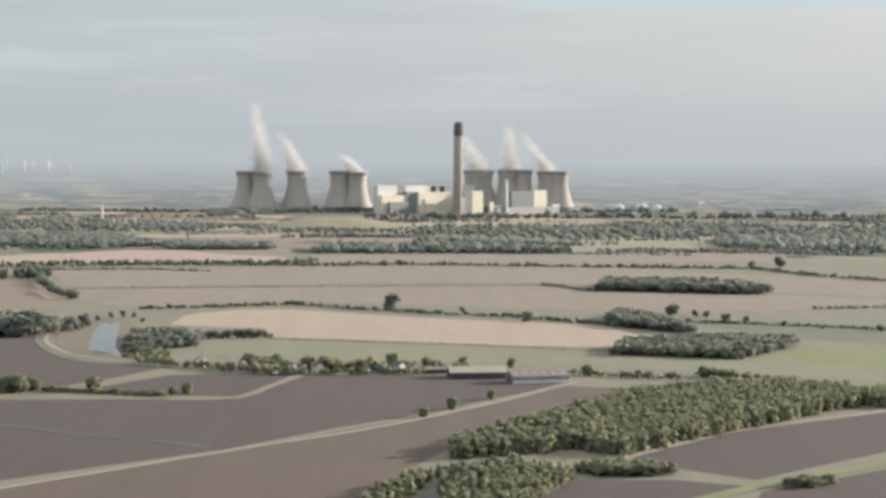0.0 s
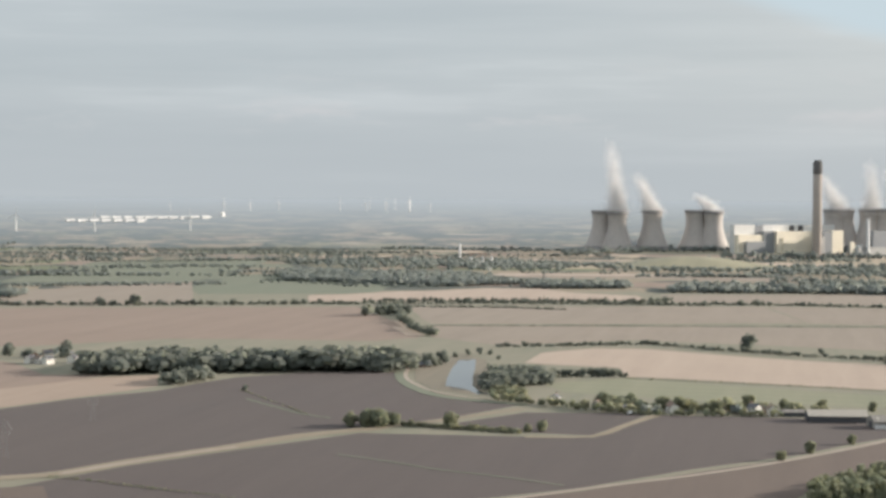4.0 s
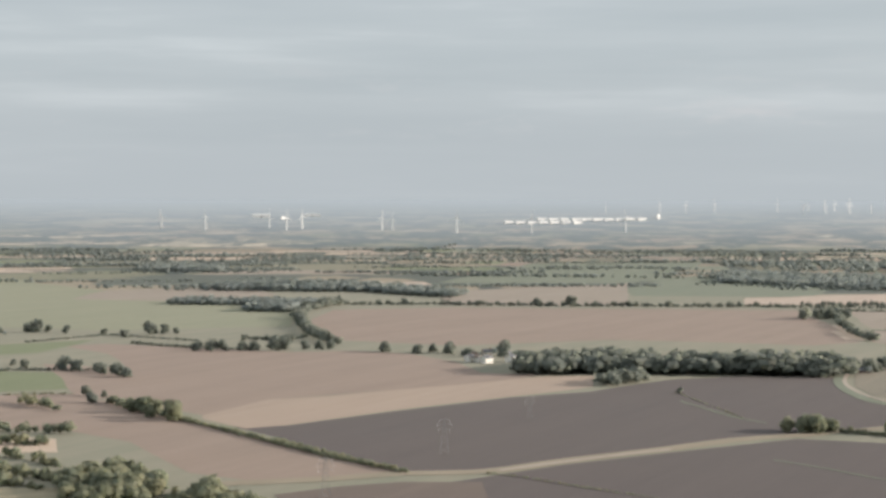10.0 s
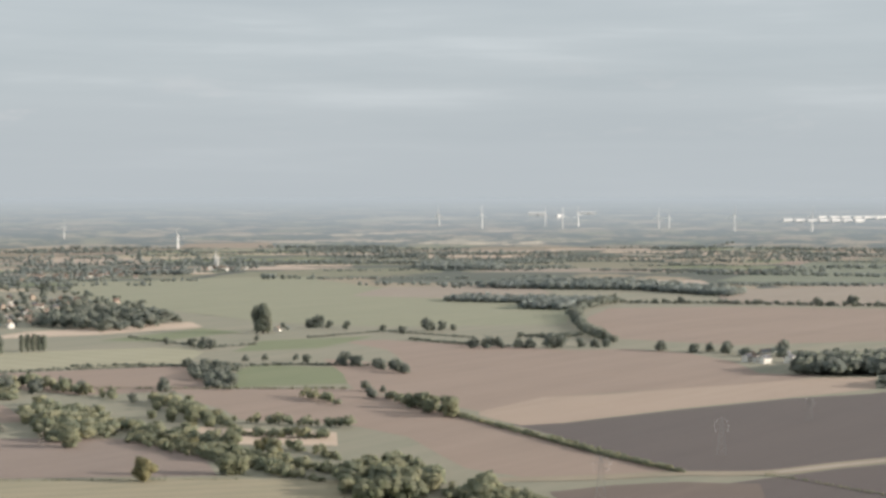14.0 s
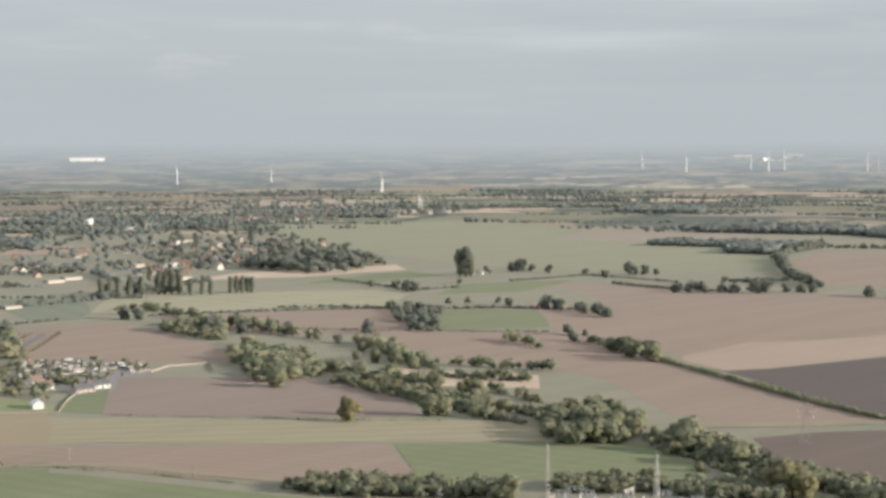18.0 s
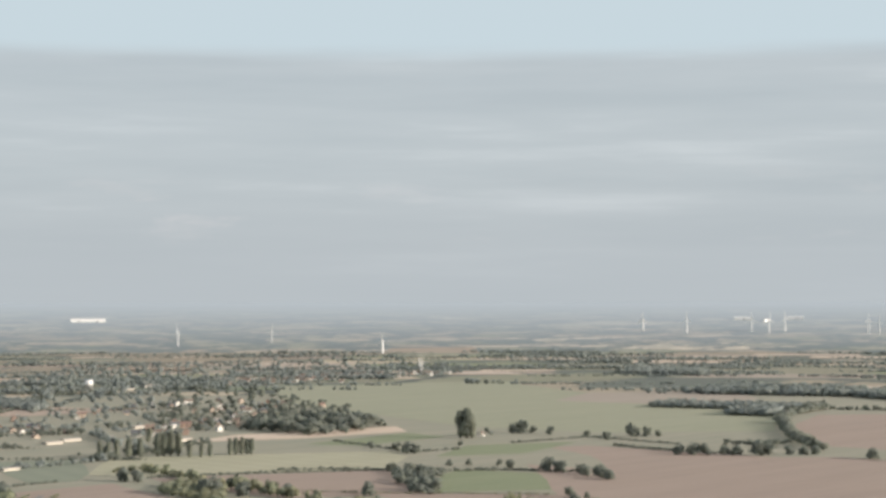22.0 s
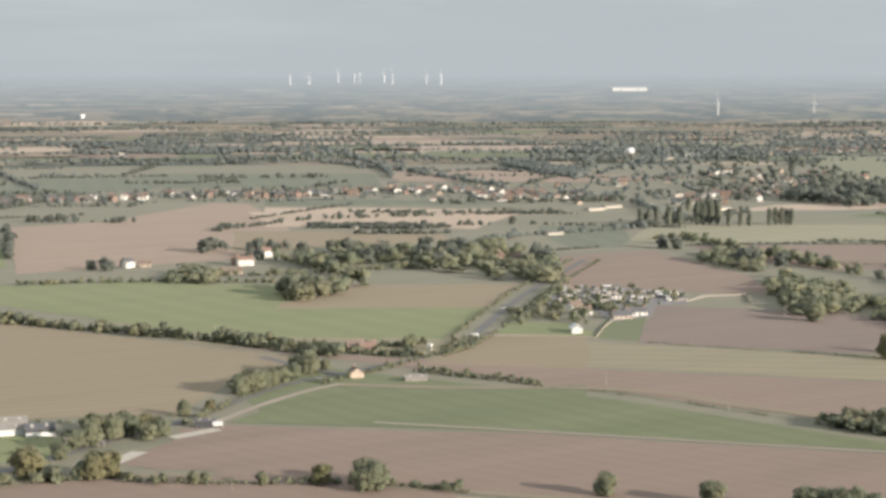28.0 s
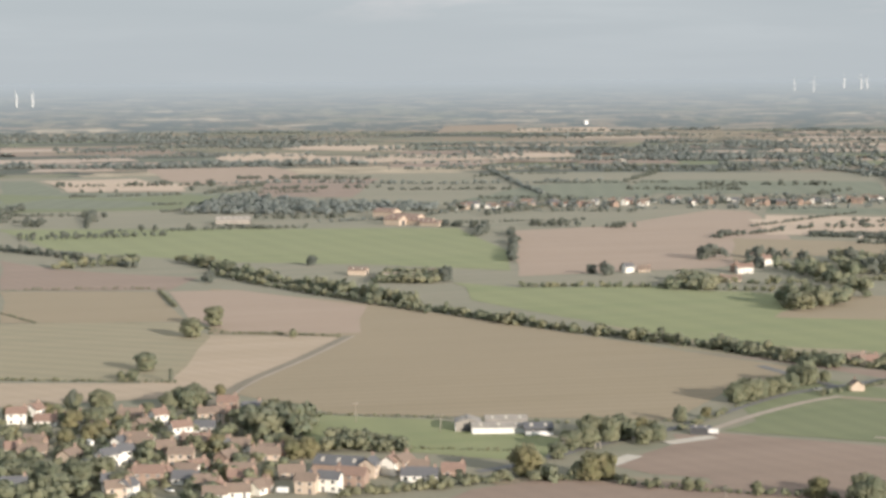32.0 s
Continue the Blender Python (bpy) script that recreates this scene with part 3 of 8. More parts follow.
def ribbon(name, mat, path, width, lift, label="", category="", thick=0.0):
    """A road, track, dike or verge along a path, with mitred bends; thick gives it an edge."""
    p = [Vector((x, y)) for x, y in path]
    fine = [p[0]]
    for i in range(len(p) - 1):
        a, b = p[max(0, i - 1)], p[i]
        c, d = p[i + 1], p[min(len(p) - 1, i + 2)]
        for k in range(1, 7):
            u = k / 6
            fine.append(0.5 * (2 * b + (c - a) * u + (2 * a - 5 * b + 4 * c - d) * u * u + (3 * b - a - 3 * c + d) * u ** 3))
    verts = []
    for i, q in enumerate(fine):
        t = (fine[min(i + 1, len(fine) - 1)] - fine[max(i - 1, 0)]).normalized()
        n = Vector((-t.y, t.x)) * width / 2
        for s in (1, -1):
            e = q + n * s
            verts.append((e.x, e.y, rim_height(e.length) + 0.1 + lift * 0.2))
    faces = [(2 * i, 2 * i + 1, 2 * i + 3, 2 * i + 2) for i in range(len(fine) - 1)]
    if thick:
        k = len(verts)
        verts += [(x, y, z - thick) for x, y, z in verts]
        for i in range(len(fine) - 1):
            faces += [(2 * i, 2 * i + 2, 2 * i + 2 + k, 2 * i + k), (2 * i + 1, 2 * i + 1 + k, 2 * i + 3 + k, 2 * i + 3)]
    ob = new(name, link_mesh(name, verts, faces, mat))
    return tagged(ob, label, category or name, kind="structure")


# ---- the land ----
def land():
    """One sheet of ground round the eye, rising at its far edge to the skyline."""
    radii = [0, 150, 400, 900, 1800, 2450, 3000, 4000, 4300, 4450] + list(np.linspace(4520, 4925, 28))
    seg = 288
    verts = [(0, 0, 0)]
    for r in radii[1:]:
        for i in range(seg):
            verts.append(tuple(polar(360 * i / seg, r)))
    bm = bmesh.new()
    vs = [bm.verts.new(v) for v in verts]
    for i in range(seg):
        bm.faces.new((vs[0], vs[1 + i], vs[1 + (i + 1) % seg]))
    for k in range(len(radii) - 2):
        a, b = 1 + k * seg, 1 + (k + 1) * seg
        for i in range(seg):
            j = (i + 1) % seg
            f = bm.faces.new((vs[a + i], vs[b + i], vs[b + j], vs[a + j]))
            f.smooth = True
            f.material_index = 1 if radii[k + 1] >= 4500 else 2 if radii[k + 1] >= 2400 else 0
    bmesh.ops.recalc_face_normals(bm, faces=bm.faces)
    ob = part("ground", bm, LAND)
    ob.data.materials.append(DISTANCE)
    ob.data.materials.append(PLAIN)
    return tagged(ob, "flat farmland running out to a pale hazy skyline", "ground", kind="structure")


def distance_material(name, haze):
    """Far country: a patchwork of fields with hedges and woods; haze is painted on towards the skyline."""
    m, n, l, p = material(name)
    geo = n.new("ShaderNodeNewGeometry")
    sep = n.new("ShaderNodeSeparateXYZ")
    l.new(geo.outputs["Position"], sep.inputs[0])

    def math_of(op, a, b):
        x = n.new("ShaderNodeMath")
        x.operation = op
        for i, v in enumerate((a, b)):
            if isinstance(v, bpy.types.NodeSocket):
                l.new(v, x.inputs[i])
            else:
                x.inputs[i].default_value = v
        return x.outputs[0]

    # the rise at the rim stands for a plain that runs on far beyond it
    reach = math_of("DIVIDE", EYE, math_of("MAXIMUM", math_of("SUBTRACT", EYE, sep.outputs[2]), 3.0))
    plan = n.new("ShaderNodeCombineXYZ")
    l.new(math_of("MULTIPLY", sep.outputs[0], reach), plan.inputs[0])
    l.new(math_of("MULTIPLY", sep.outputs[1], reach), plan.inputs[1])

    def placed(kind, scale, turn=0.0, stretch=(1, 1, 1)):
        mp_ = n.new("ShaderNodeMapping")
        mp_.inputs["Rotation"].default_value = (0, 0, radians(turn))
        mp_.inputs["Scale"].default_value = stretch
        l.new(plan.outputs[0], mp_.inputs[0])
        t = n.new(kind)
        t.inputs["Scale"].default_value = scale
        l.new(mp_.outputs[0], t.inputs["Vector"])
        return t

    cells = placed("ShaderNodeTexVoronoi", 1 / 330, 20, (1.0, 0.6, 1.0))
    pick = n.new("ShaderNodeValToRGB")
    pick.color_ramp.interpolation = "CONSTANT"
    tones = ((0.0, (0.235, 0.182, 0.130)), (0.2, (0.150, 0.165, 0.098)), (0.36, (0.320, 0.255, 0.180)), (0.52, (0.185, 0.180, 0.118)), (0.68, (0.260, 0.198, 0.145)), (0.82, (0.125, 0.142, 0.085)), (0.91, (0.520, 0.420, 0.300)))
    for i, (at_, c) in enumerate(tones):
        e = pick.color_ramp.elements[i] if i < 2 else pick.color_ramp.elements.new(at_)
        e.position, e.color = at_, (*c, 1)
    chance = n.new("ShaderNodeSeparateXYZ")
    l.new(cells.outputs["Color"], chance.inputs[0])
    l.new(chance.outputs[0], pick.inputs[0])
    col = mixed(n, l, noise_of(n, l, 0.02, 4.0, 0.6), pick.outputs[0], (0.232, 0.208, 0.146))
    edge_ = placed("ShaderNodeTexVoronoi", 1 / 330, 20, (1.0, 0.6, 1.0))
    edge_.feature = "DISTANCE_TO_EDGE"
    rag = placed("ShaderNodeTexNoise", 1 / 90)
    thick_ = math_of("SUBTRACT", math_of("MULTIPLY", rag.outputs[0], 0.16), 0.045)
    bushes = math_of("GREATER_THAN", thick_, edge_.outputs["Distance"])
    col = mixed(n, l, bushes, col, (0.066, 0.078, 0.064))
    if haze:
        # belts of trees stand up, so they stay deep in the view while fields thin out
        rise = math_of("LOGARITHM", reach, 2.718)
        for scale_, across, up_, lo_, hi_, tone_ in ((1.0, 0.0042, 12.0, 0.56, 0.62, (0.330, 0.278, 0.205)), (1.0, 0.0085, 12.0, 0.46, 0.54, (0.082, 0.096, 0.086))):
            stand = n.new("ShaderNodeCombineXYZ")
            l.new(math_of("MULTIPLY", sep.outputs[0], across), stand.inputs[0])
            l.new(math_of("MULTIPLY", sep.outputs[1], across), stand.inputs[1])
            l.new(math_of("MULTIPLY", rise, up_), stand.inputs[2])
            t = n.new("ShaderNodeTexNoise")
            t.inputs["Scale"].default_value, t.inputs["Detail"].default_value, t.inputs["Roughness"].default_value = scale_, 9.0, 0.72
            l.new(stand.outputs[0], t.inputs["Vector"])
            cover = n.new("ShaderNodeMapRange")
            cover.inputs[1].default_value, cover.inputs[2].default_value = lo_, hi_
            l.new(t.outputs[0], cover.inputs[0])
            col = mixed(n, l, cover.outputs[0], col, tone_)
    else:
        trees_ = placed("ShaderNodeTexNoise", 1 / 620, 35, (1.0, 0.7, 1.0))
        trees_.inputs["Detail"].default_value = 5.0
        cover = n.new("ShaderNodeMapRange")
        cover.inputs[1].default_value, cover.inputs[2].default_value = 0.54, 0.56
        l.new(trees_.outputs[0], cover.inputs[0])
        col = mixed(n, l, cover.outputs[0], col, (0.090, 0.102, 0.080))
    p.inputs["Roughness"].default_value = 1.0
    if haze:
        # painted haze: base colour greys and emission grows as the ground rises
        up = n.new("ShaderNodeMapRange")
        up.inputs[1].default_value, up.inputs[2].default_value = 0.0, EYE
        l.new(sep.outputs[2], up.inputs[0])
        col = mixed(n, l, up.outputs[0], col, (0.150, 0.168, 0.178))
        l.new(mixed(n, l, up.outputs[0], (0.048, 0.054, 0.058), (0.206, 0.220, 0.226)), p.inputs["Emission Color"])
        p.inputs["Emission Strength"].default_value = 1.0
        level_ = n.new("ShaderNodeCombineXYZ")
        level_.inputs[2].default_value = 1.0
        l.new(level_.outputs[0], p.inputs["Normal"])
    l.new(col, p.inputs["Base Color"])
    return m


PLAIN = distance_material("far_patchwork_of_fields", False)
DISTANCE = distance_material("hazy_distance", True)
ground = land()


# ---- power station ----
def cooling_tower(x, y, h, z=0.0):
    ob = new("cooling_tower")
    ob.matrix_basis = pose(x, y, z)
    k = h / 114.0
    shape = []
    for i in range(25):
        u = i / 24
        zz = 9 + 105 * u
        r = 26.5 * math.sqrt(1 + ((zz - 86) / 53.0) ** 2) * (1.0 if zz < 86 else 1.02)
        shape.append((r * k, zz * k))
    bm = lathe(bmesh.new(), shape, 56)
    inner = [(r - 1.6 * k, zz) for r, zz in reversed(shape)]
    lathe(bm, [shape[-1], inner[0]], 56)
    lathe(bm, inner, 56)
    bmesh.ops.remove_doubles(bm, verts=bm.verts, dist=0.05)
    part("shell", bm, CONCRETE, ob)
    bm = bmesh.new()
    r, zz = shape[-1]
    lathe(bm, [(r + 0.05 * k, zz - 9 * k), (r + 0.35 * k, zz - 8.5 * k), (r + 0.35 * k, zz + 0.6 * k), (r - 1.7 * k, zz + 0.6 * k), (r - 1.7 * k, zz - 2 * k)], 56)
    part("rim", bm, RIM, ob, "darker weathered rim")
    r = shape[0][0]
    for i in range(20):
        a, b = 2 * math.pi * i / 20, 2 * math.pi * (i + 0.5) / 20
        bm = bmesh.new()
        for c in (a + 0.157, a - 0.157):
            bar(bm, (r * 1.06 * math.cos(c), r * 1.06 * math.sin(c), 0), (r * math.cos(a), r * math.sin(a), 9.4 * k), 1.3 * k)
        part("leg", bm, CONCRETE, ob)
    bm = bmesh.new()
    lathe(bm, [(r * 1.1, 0), (r * 1.1, 2.2 * k), (r * 1.05, 2.2 * k), (r * 1.05, 0)], 48)
    part("basin", bm, CONCRETE, ob)
    return tagged(ob, "tall concrete hyperboloid cooling tower, sunlit on one flank", "cooling tower", "cooling towers of the power station")


def steam(spots, count, label="white steam drifting off a cooling tower"):
    """Steam as a cloud of small droplet clots. spots: rows of x, y, z, spread."""
    gen = np.random.default_rng(int(abs(spots[0][0])) + 3)
    s = np.array(spots)
    count *= 3
    t = (len(s) - 1) * gen.beta(0.85, 2.0, count)
    i = np.minimum(t.astype(int), len(s) - 2)
    u = (t - i)[:, None]
    c = s[i] * (1 - u) + s[i + 1] * u
    off = gen.normal(0, 0.5, (count, 3)) * (1, 1, 0.7)
    p = c[:, :3] + off * c[:, 3:4]
    v = np.array([(1, 0, 0), (-1, 0, 0), (0, 1, 0), (0, -1, 0), (0, 0, 1), (0, 0, -1)], float)
    f = np.array([(0, 2, 4), (2, 1, 4), (1, 3, 4), (3, 0, 4), (2, 0, 5), (1, 2, 5), (3, 1, 5), (0, 3, 5)])
    size = gen.uniform(0.3, 0.95, (count, 1, 1))
    q = v[None] * size + p[:, None]
    n = np.arange(count)[:, None, None] * len(v) + f[None]
    ob = new("steam_plume", link_mesh("steam_plume", q.reshape(-1, 3), n.reshape(-1, 3), STEAM, True))
    return tagged(ob, label, "steam", kind="stuff")


def main_chimney(x, y, h):
    ob = new("power_station_chimney")
    ob.matrix_basis = pose(x, y, 0)
    bm = lathe(bmesh.new(), [(h * 0.052, 0), (h * 0.050, h * 0.3), (h * 0.0485, h * 0.985), (h * 0.030, h * 0.985), (h * 0.030, h * 0.9)], 40)
    part("shaft", bm, CHIMNEY, ob)
    bm = lathe(bmesh.new(), [(h * 0.0495, h * 0.86), (h * 0.051, h * 0.865), (h * 0.051, h * 0.99), (h * 0.031, h * 0.992)], 40)
    part("band", bm, SOOT, ob, "dark sooty top band")
    for i in range(3):
        a = 2.09 * i + 0.4
        bm = bmesh.new()
        bmesh.ops.create_cone(bm, cap_ends=True, segments=18, radius1=h * 0.017, radius2=h * 0.017, depth=h * 0.03, matrix=Matrix.Translation((h * 0.024 * math.cos(a), h * 0.024 * math.sin(a), h * 0.995)))
        part("flue", bm, SOOT, ob)
    return tagged(ob, "very tall round concrete chimney with a sooty top", "chimney")


def mound(x, y, turn, a, b, h):
    """A long grassed spoil mound."""
    bm = bmesh.new()
    rings = [[bm.verts.new((a * u * math.cos(t), b * u * math.sin(t), h * (math.cos(math.pi * min(1, u)) + 1) / 2 + (0.06 * h * math.sin(5 * t) * u * (1 - u) * 4) - 0.3 * u)) for t in np.linspace(0, 2 * math.pi, 49)[:-1]] for u in np.linspace(0.02, 1, 12)]
    for p, q in zip(rings, rings[1:]):
        for i in range(48):
            bm.faces.new((p[i], q[i], q[(i + 1) % 48], p[(i + 1) % 48])).smooth = True
    bm.faces.new(rings[0])
    ob = part("mound", bm, PASTURE)
    ob.matrix_basis = pose(x, y, 0, 0, 0, turn)
    return tagged(ob, "broad grassed ash mound in front of the power station", "mound", kind="structure")


def hall(name, x, y, turn, parts, label, category="building"):
    """A large plain building of several blocks. parts: rows of name, material and box."""
    ob = new(name)
    ob.matrix_basis = pose(x, y, 0, 0, 0, turn)
    for nm, mat, *b in parts:
        part(nm, boxes(b, bevel=0.25), mat, ob)
    return tagged(ob, label, category)


def dome(x, y, r):
    ob = new("storage_dome")
    ob.matrix_basis = pose(x, y, 0)
    prof = [(r, 0), (r, r * 0.35)] + [(r * math.cos(a), r * 0.35 + r * 0.85 * math.sin(a)) for a in np.linspace(0.1, 1.45, 9)]
    part("shell", lathe(bmesh.new(), prof, 36), WHITE, ob)
    bm = bmesh.new()
    bmesh.ops.create_cone(bm, cap_ends=True, segments=12, radius1=r * 0.16, radius2=r * 0.13, depth=r * 0.2, matrix=Matrix.Translation((0, 0, r * 1.27)))
    part("cap", bm, STEEL, ob)
    bm = boxes((-r * 0.12, r * 0.12, r * 0.95, r * 1.25, 0, r * 0.9))
    part("stair_tower", bm, STEEL, ob)
    return tagged(ob, "white concrete storage dome catching the low sun", "storage dome", "storage domes beside the power station")


def slim_stack(x, y, z, h, r, label="slender pale steel flue stack"):
    ob = new("flue_stack")
    ob.matrix_basis = pose(x, y, z)
    part("shaft", lathe(bmesh.new(), [(r * 1.3, 0), (r, h * 0.2), (r * 0.9, h), (r * 0.6, h), (r * 0.6, h * 0.9)], 16), WHITE, ob)
    part("plinth", boxes((-2 * r, 2 * r, -2 * r, 2 * r, 0, h * 0.04)), CONCRETE, ob)
    return tagged(ob, label, "chimney")


# ---- kinds of buildings and fixtures ----
def gable_mesh(L, W, eave, ridge):
    """Walls of a gabled building, long side along x."""
    x, y = L / 2, W / 2
    v = [(-x, -y, 0), (x, -y, 0), (x, y, 0), (-x, y, 0), (-x, -y, eave), (x, -y, eave), (x, y, eave), (-x, y, eave), (-x, 0, ridge), (x, 0, ridge)]
    bm = bmesh.new()
    vs = [bm.verts.new(p) for p in v]
    for f in ((0, 1, 5, 4), (2, 3, 7, 6), (1, 2, 6, 9, 5), (3, 0, 4, 8, 7), (4, 5, 9, 8), (6, 7, 8, 9), (3, 2, 1, 0)):
        bm.faces.new([vs[i] for i in f])
    return bm


def roof_mesh(L, W, eave, ridge, over=0.35, thick=0.18):
    """Two roof slopes with thickness and overhang."""
    x, y = L / 2 + over, W / 2
    k = (ridge - eave) / y
    y += over
    e = ridge - k * y
    sect = [(-y, e), (0, ridge), (y, e), (y, e + thick), (0, ridge + thick * 1.15), (-y, e + thick)]
    bm = bmesh.new()
    a = [bm.verts.new((-x, p, z + 0.03)) for p, z in sect]
    b = [bm.verts.new((x, p, z + 0.03)) for p, z in sect]
    for i in range(6):
        j = (i + 1) % 6
        bm.faces.new((a[i], a[j], b[j], b[i]))
    for r in (a, b):
        bm.faces.new((r[0], r[1], r[4], r[5]))
        bm.faces.new((r[1], r[2], r[3], r[4]))
    bmesh.ops.recalc_face_normals(bm, faces=bm.faces)
    return bm


house_kinds = {}
WALLS = {"white": RENDER_W, "brick": BRICK, "buff": BRICK_PALE}
ROOFS = {"red": PANTILE, "slate": SLATE, "brown": BROWN_TILE}
WALL_WORDS = {"white": "white-rendered", "brick": "orange brick", "buff": "buff brick"}
ROOF_WORDS = {"red": "red pantile", "slate": "grey slate", "brown": "brown tiled"}


def house(x, y, turn, L=9.0, W=6.2, wall="brick", roof="red", storeys=2, far=False):
    L, W = L * 0.8, W * 0.84
    key = (round(L), round(W, 1), wall, roof, storeys, far)
    z = rim_height(math.hypot(x, y))
    if key in house_kinds:
        return copy_thing(house_kinds[key], pose(x, y, z, 0, 0, turn))
    ob = new("house" if storeys > 1 else "bungalow")
    ob.matrix_basis = pose(x, y, z, 0, 0, turn)
    eave, ridge = 2.0 * storeys + 0.1, 2.0 * storeys + 0.1 + W * 0.36
    part("wall", gable_mesh(L, W, eave, ridge), WALLS[wall], ob)
    part("roof", roof_mesh(L, W, eave, ridge), ROOFS[roof], ob)
    for s in (-1, 1) if L > 8 and not far else (1,):
        cx = s * (L / 2 - 0.7)
        ch = part("chimney", boxes((cx - 0.45, cx + 0.45, -0.35, 0.35, ridge - 1.0, ridge + 1.0)), BRICK, ob)
        if far:
            continue
        bm = bmesh.new()
        for d in (-0.2, 0.2):
            bmesh.ops.create_cone(bm, cap_ends=True, segments=8, radius1=0.13, radius2=0.1, depth=0.4, matrix=Matrix.Translation((cx + d, 0, ridge + 1.19)))
        part("chimney_pot", bm, PANTILE, ch)
    n = max(2, int(L / 2.6))
    for side in (-1, 1):
        for fl in range(storeys):
            for i in range(n):
                wx = -L / 2 + L * (i + 0.5) / n
                z0 = 0.7 + 2.0 * fl
                if fl == 0 and i == n // 2:
                    yd = side * (W / 2 + 0.02)
                    part("door", boxes((wx - 0.42, wx + 0.42, min(yd, yd + 0.05 * side), max(yd, yd + 0.05 * side), 0, 1.75)), SLATE, ob)
                    continue
                if far and i % 2:
                    continue
                y0, y1 = sorted((side * (W / 2 + 0.01), side * (W / 2 + 0.06)))
                w = part("window", boxes((wx - 0.58, wx + 0.58, y0, y1, z0 - 0.05, z0 + 0.95)), GLASS if far else WHITE, ob)
                if far:
                    continue
                y0, y1 = sorted((side * (W / 2 + 0.062), side * (W / 2 + 0.075)))
                part("pane", boxes((wx - 0.5, wx - 0.03, y0, y1, z0 + 0.02, z0 + 0.88), (wx + 0.03, wx + 0.5, y0, y1, z0 + 0.02, z0 + 0.88)), GLASS, w)
    tall = "two-storey" if storeys > 1 else "single-storey"
    tagged(ob, "%s %s house with a %s roof" % (tall, WALL_WORDS[wall], ROOF_WORDS[roof]), "house", "houses of the villages")
    house_kinds[key] = ob
    return ob


def houses(turn, *rows):
    """rows of x, y, wall, roof, with an angle added and a length."""
    for x, y, wall, roof, add, L, st in rows:
        house(x, y, turn + add, L, 6.2 if st > 1 else 6.6, wall, roof, st)


def street(path, step, turn, spread=10.0):
    """Houses strung along a village street, seen far off, with trees in their gardens."""
    garden = []
    for x, y in along(path, step):
        wall = ("white", "brick", "buff", "white")[int(rng.integers(0, 4))]
        roof = ("red", "brown", "brown", "slate")[int(rng.integers(0, 4))]
        house(x + rng.normal(0, spread), y + rng.normal(0, spread), turn + 90 * int(rng.integers(0, 2)) + rng.normal(0, 8), (8.0, 11.0, 14.0)[int(rng.integers(0, 3))], 6.4, wall, roof, int(rng.integers(1, 3)), True)
        for _ in range(2):
            garden.append((x + rng.normal(0, spread * 1.3), y + rng.normal(0, spread * 1.3), rng.uniform(3.0, 7.0), rng.uniform(0.9, 1.4)))
    scatter("garden_trees", garden, detail_for(path[0], "mid"), LEAF_FAR, "garden trees among village houses, greyed by painted haze", "trees", "stuff")


def barn(x, y, turn, L, W, eave, ridge, wall=None, roof=None, skirt=None, label="long farm barn with a grey sheet roof", doors=True):
    ob = new("barn")
    ob.matrix_basis = pose(x, y, rim_height(math.hypot(x, y)), 0, 0, turn)
    part("wall", gable_mesh(L, W, eave, ridge), wall or ASBESTOS, ob)
    part("roof", roof_mesh(L, W, eave, ridge, 0.3, 0.15), roof or ASBESTOS, ob)
    if skirt:
        for s in (-1, 1):
            y0, y1 = sorted((s * W / 2, s * (W / 2 + 0.12)))
            part("plinth_wall", boxes((-L / 2, L / 2, y0, y1, 0, eave * 0.55)), skirt, ob)
    if doors:
        for s in (-1, 1):
            x0, x1 = sorted((s * (L / 2 + 0.02), s * (L / 2 + 0.12)))
            part("door", boxes((x0, x1, -W * 0.2, W * 0.2, 0, eave * 0.9)), SHADE_WALL, ob)
    k = max(2, int(L / 5))
    for i in range(k):
        cx = -L / 2 + L * (i + 0.5) / k
        slope = math.atan2(ridge - eave, W / 2)
        bm = bmesh.new()
        box(bm, -0.5, 0.5, -W * 0.12, W * 0.12, -0.03, 0.05)
        bmesh.ops.transform(bm, matrix=Matrix.Translation((cx, -W / 4, (eave + ridge) / 2 + 0.24)) @ Matrix.Rotation(slope, 4, "X"), verts=bm.verts)
        part("rooflight", bm, PAVING, ob)
    return tagged(ob, label, "barn", "farm buildings")


caravan_kinds = {}


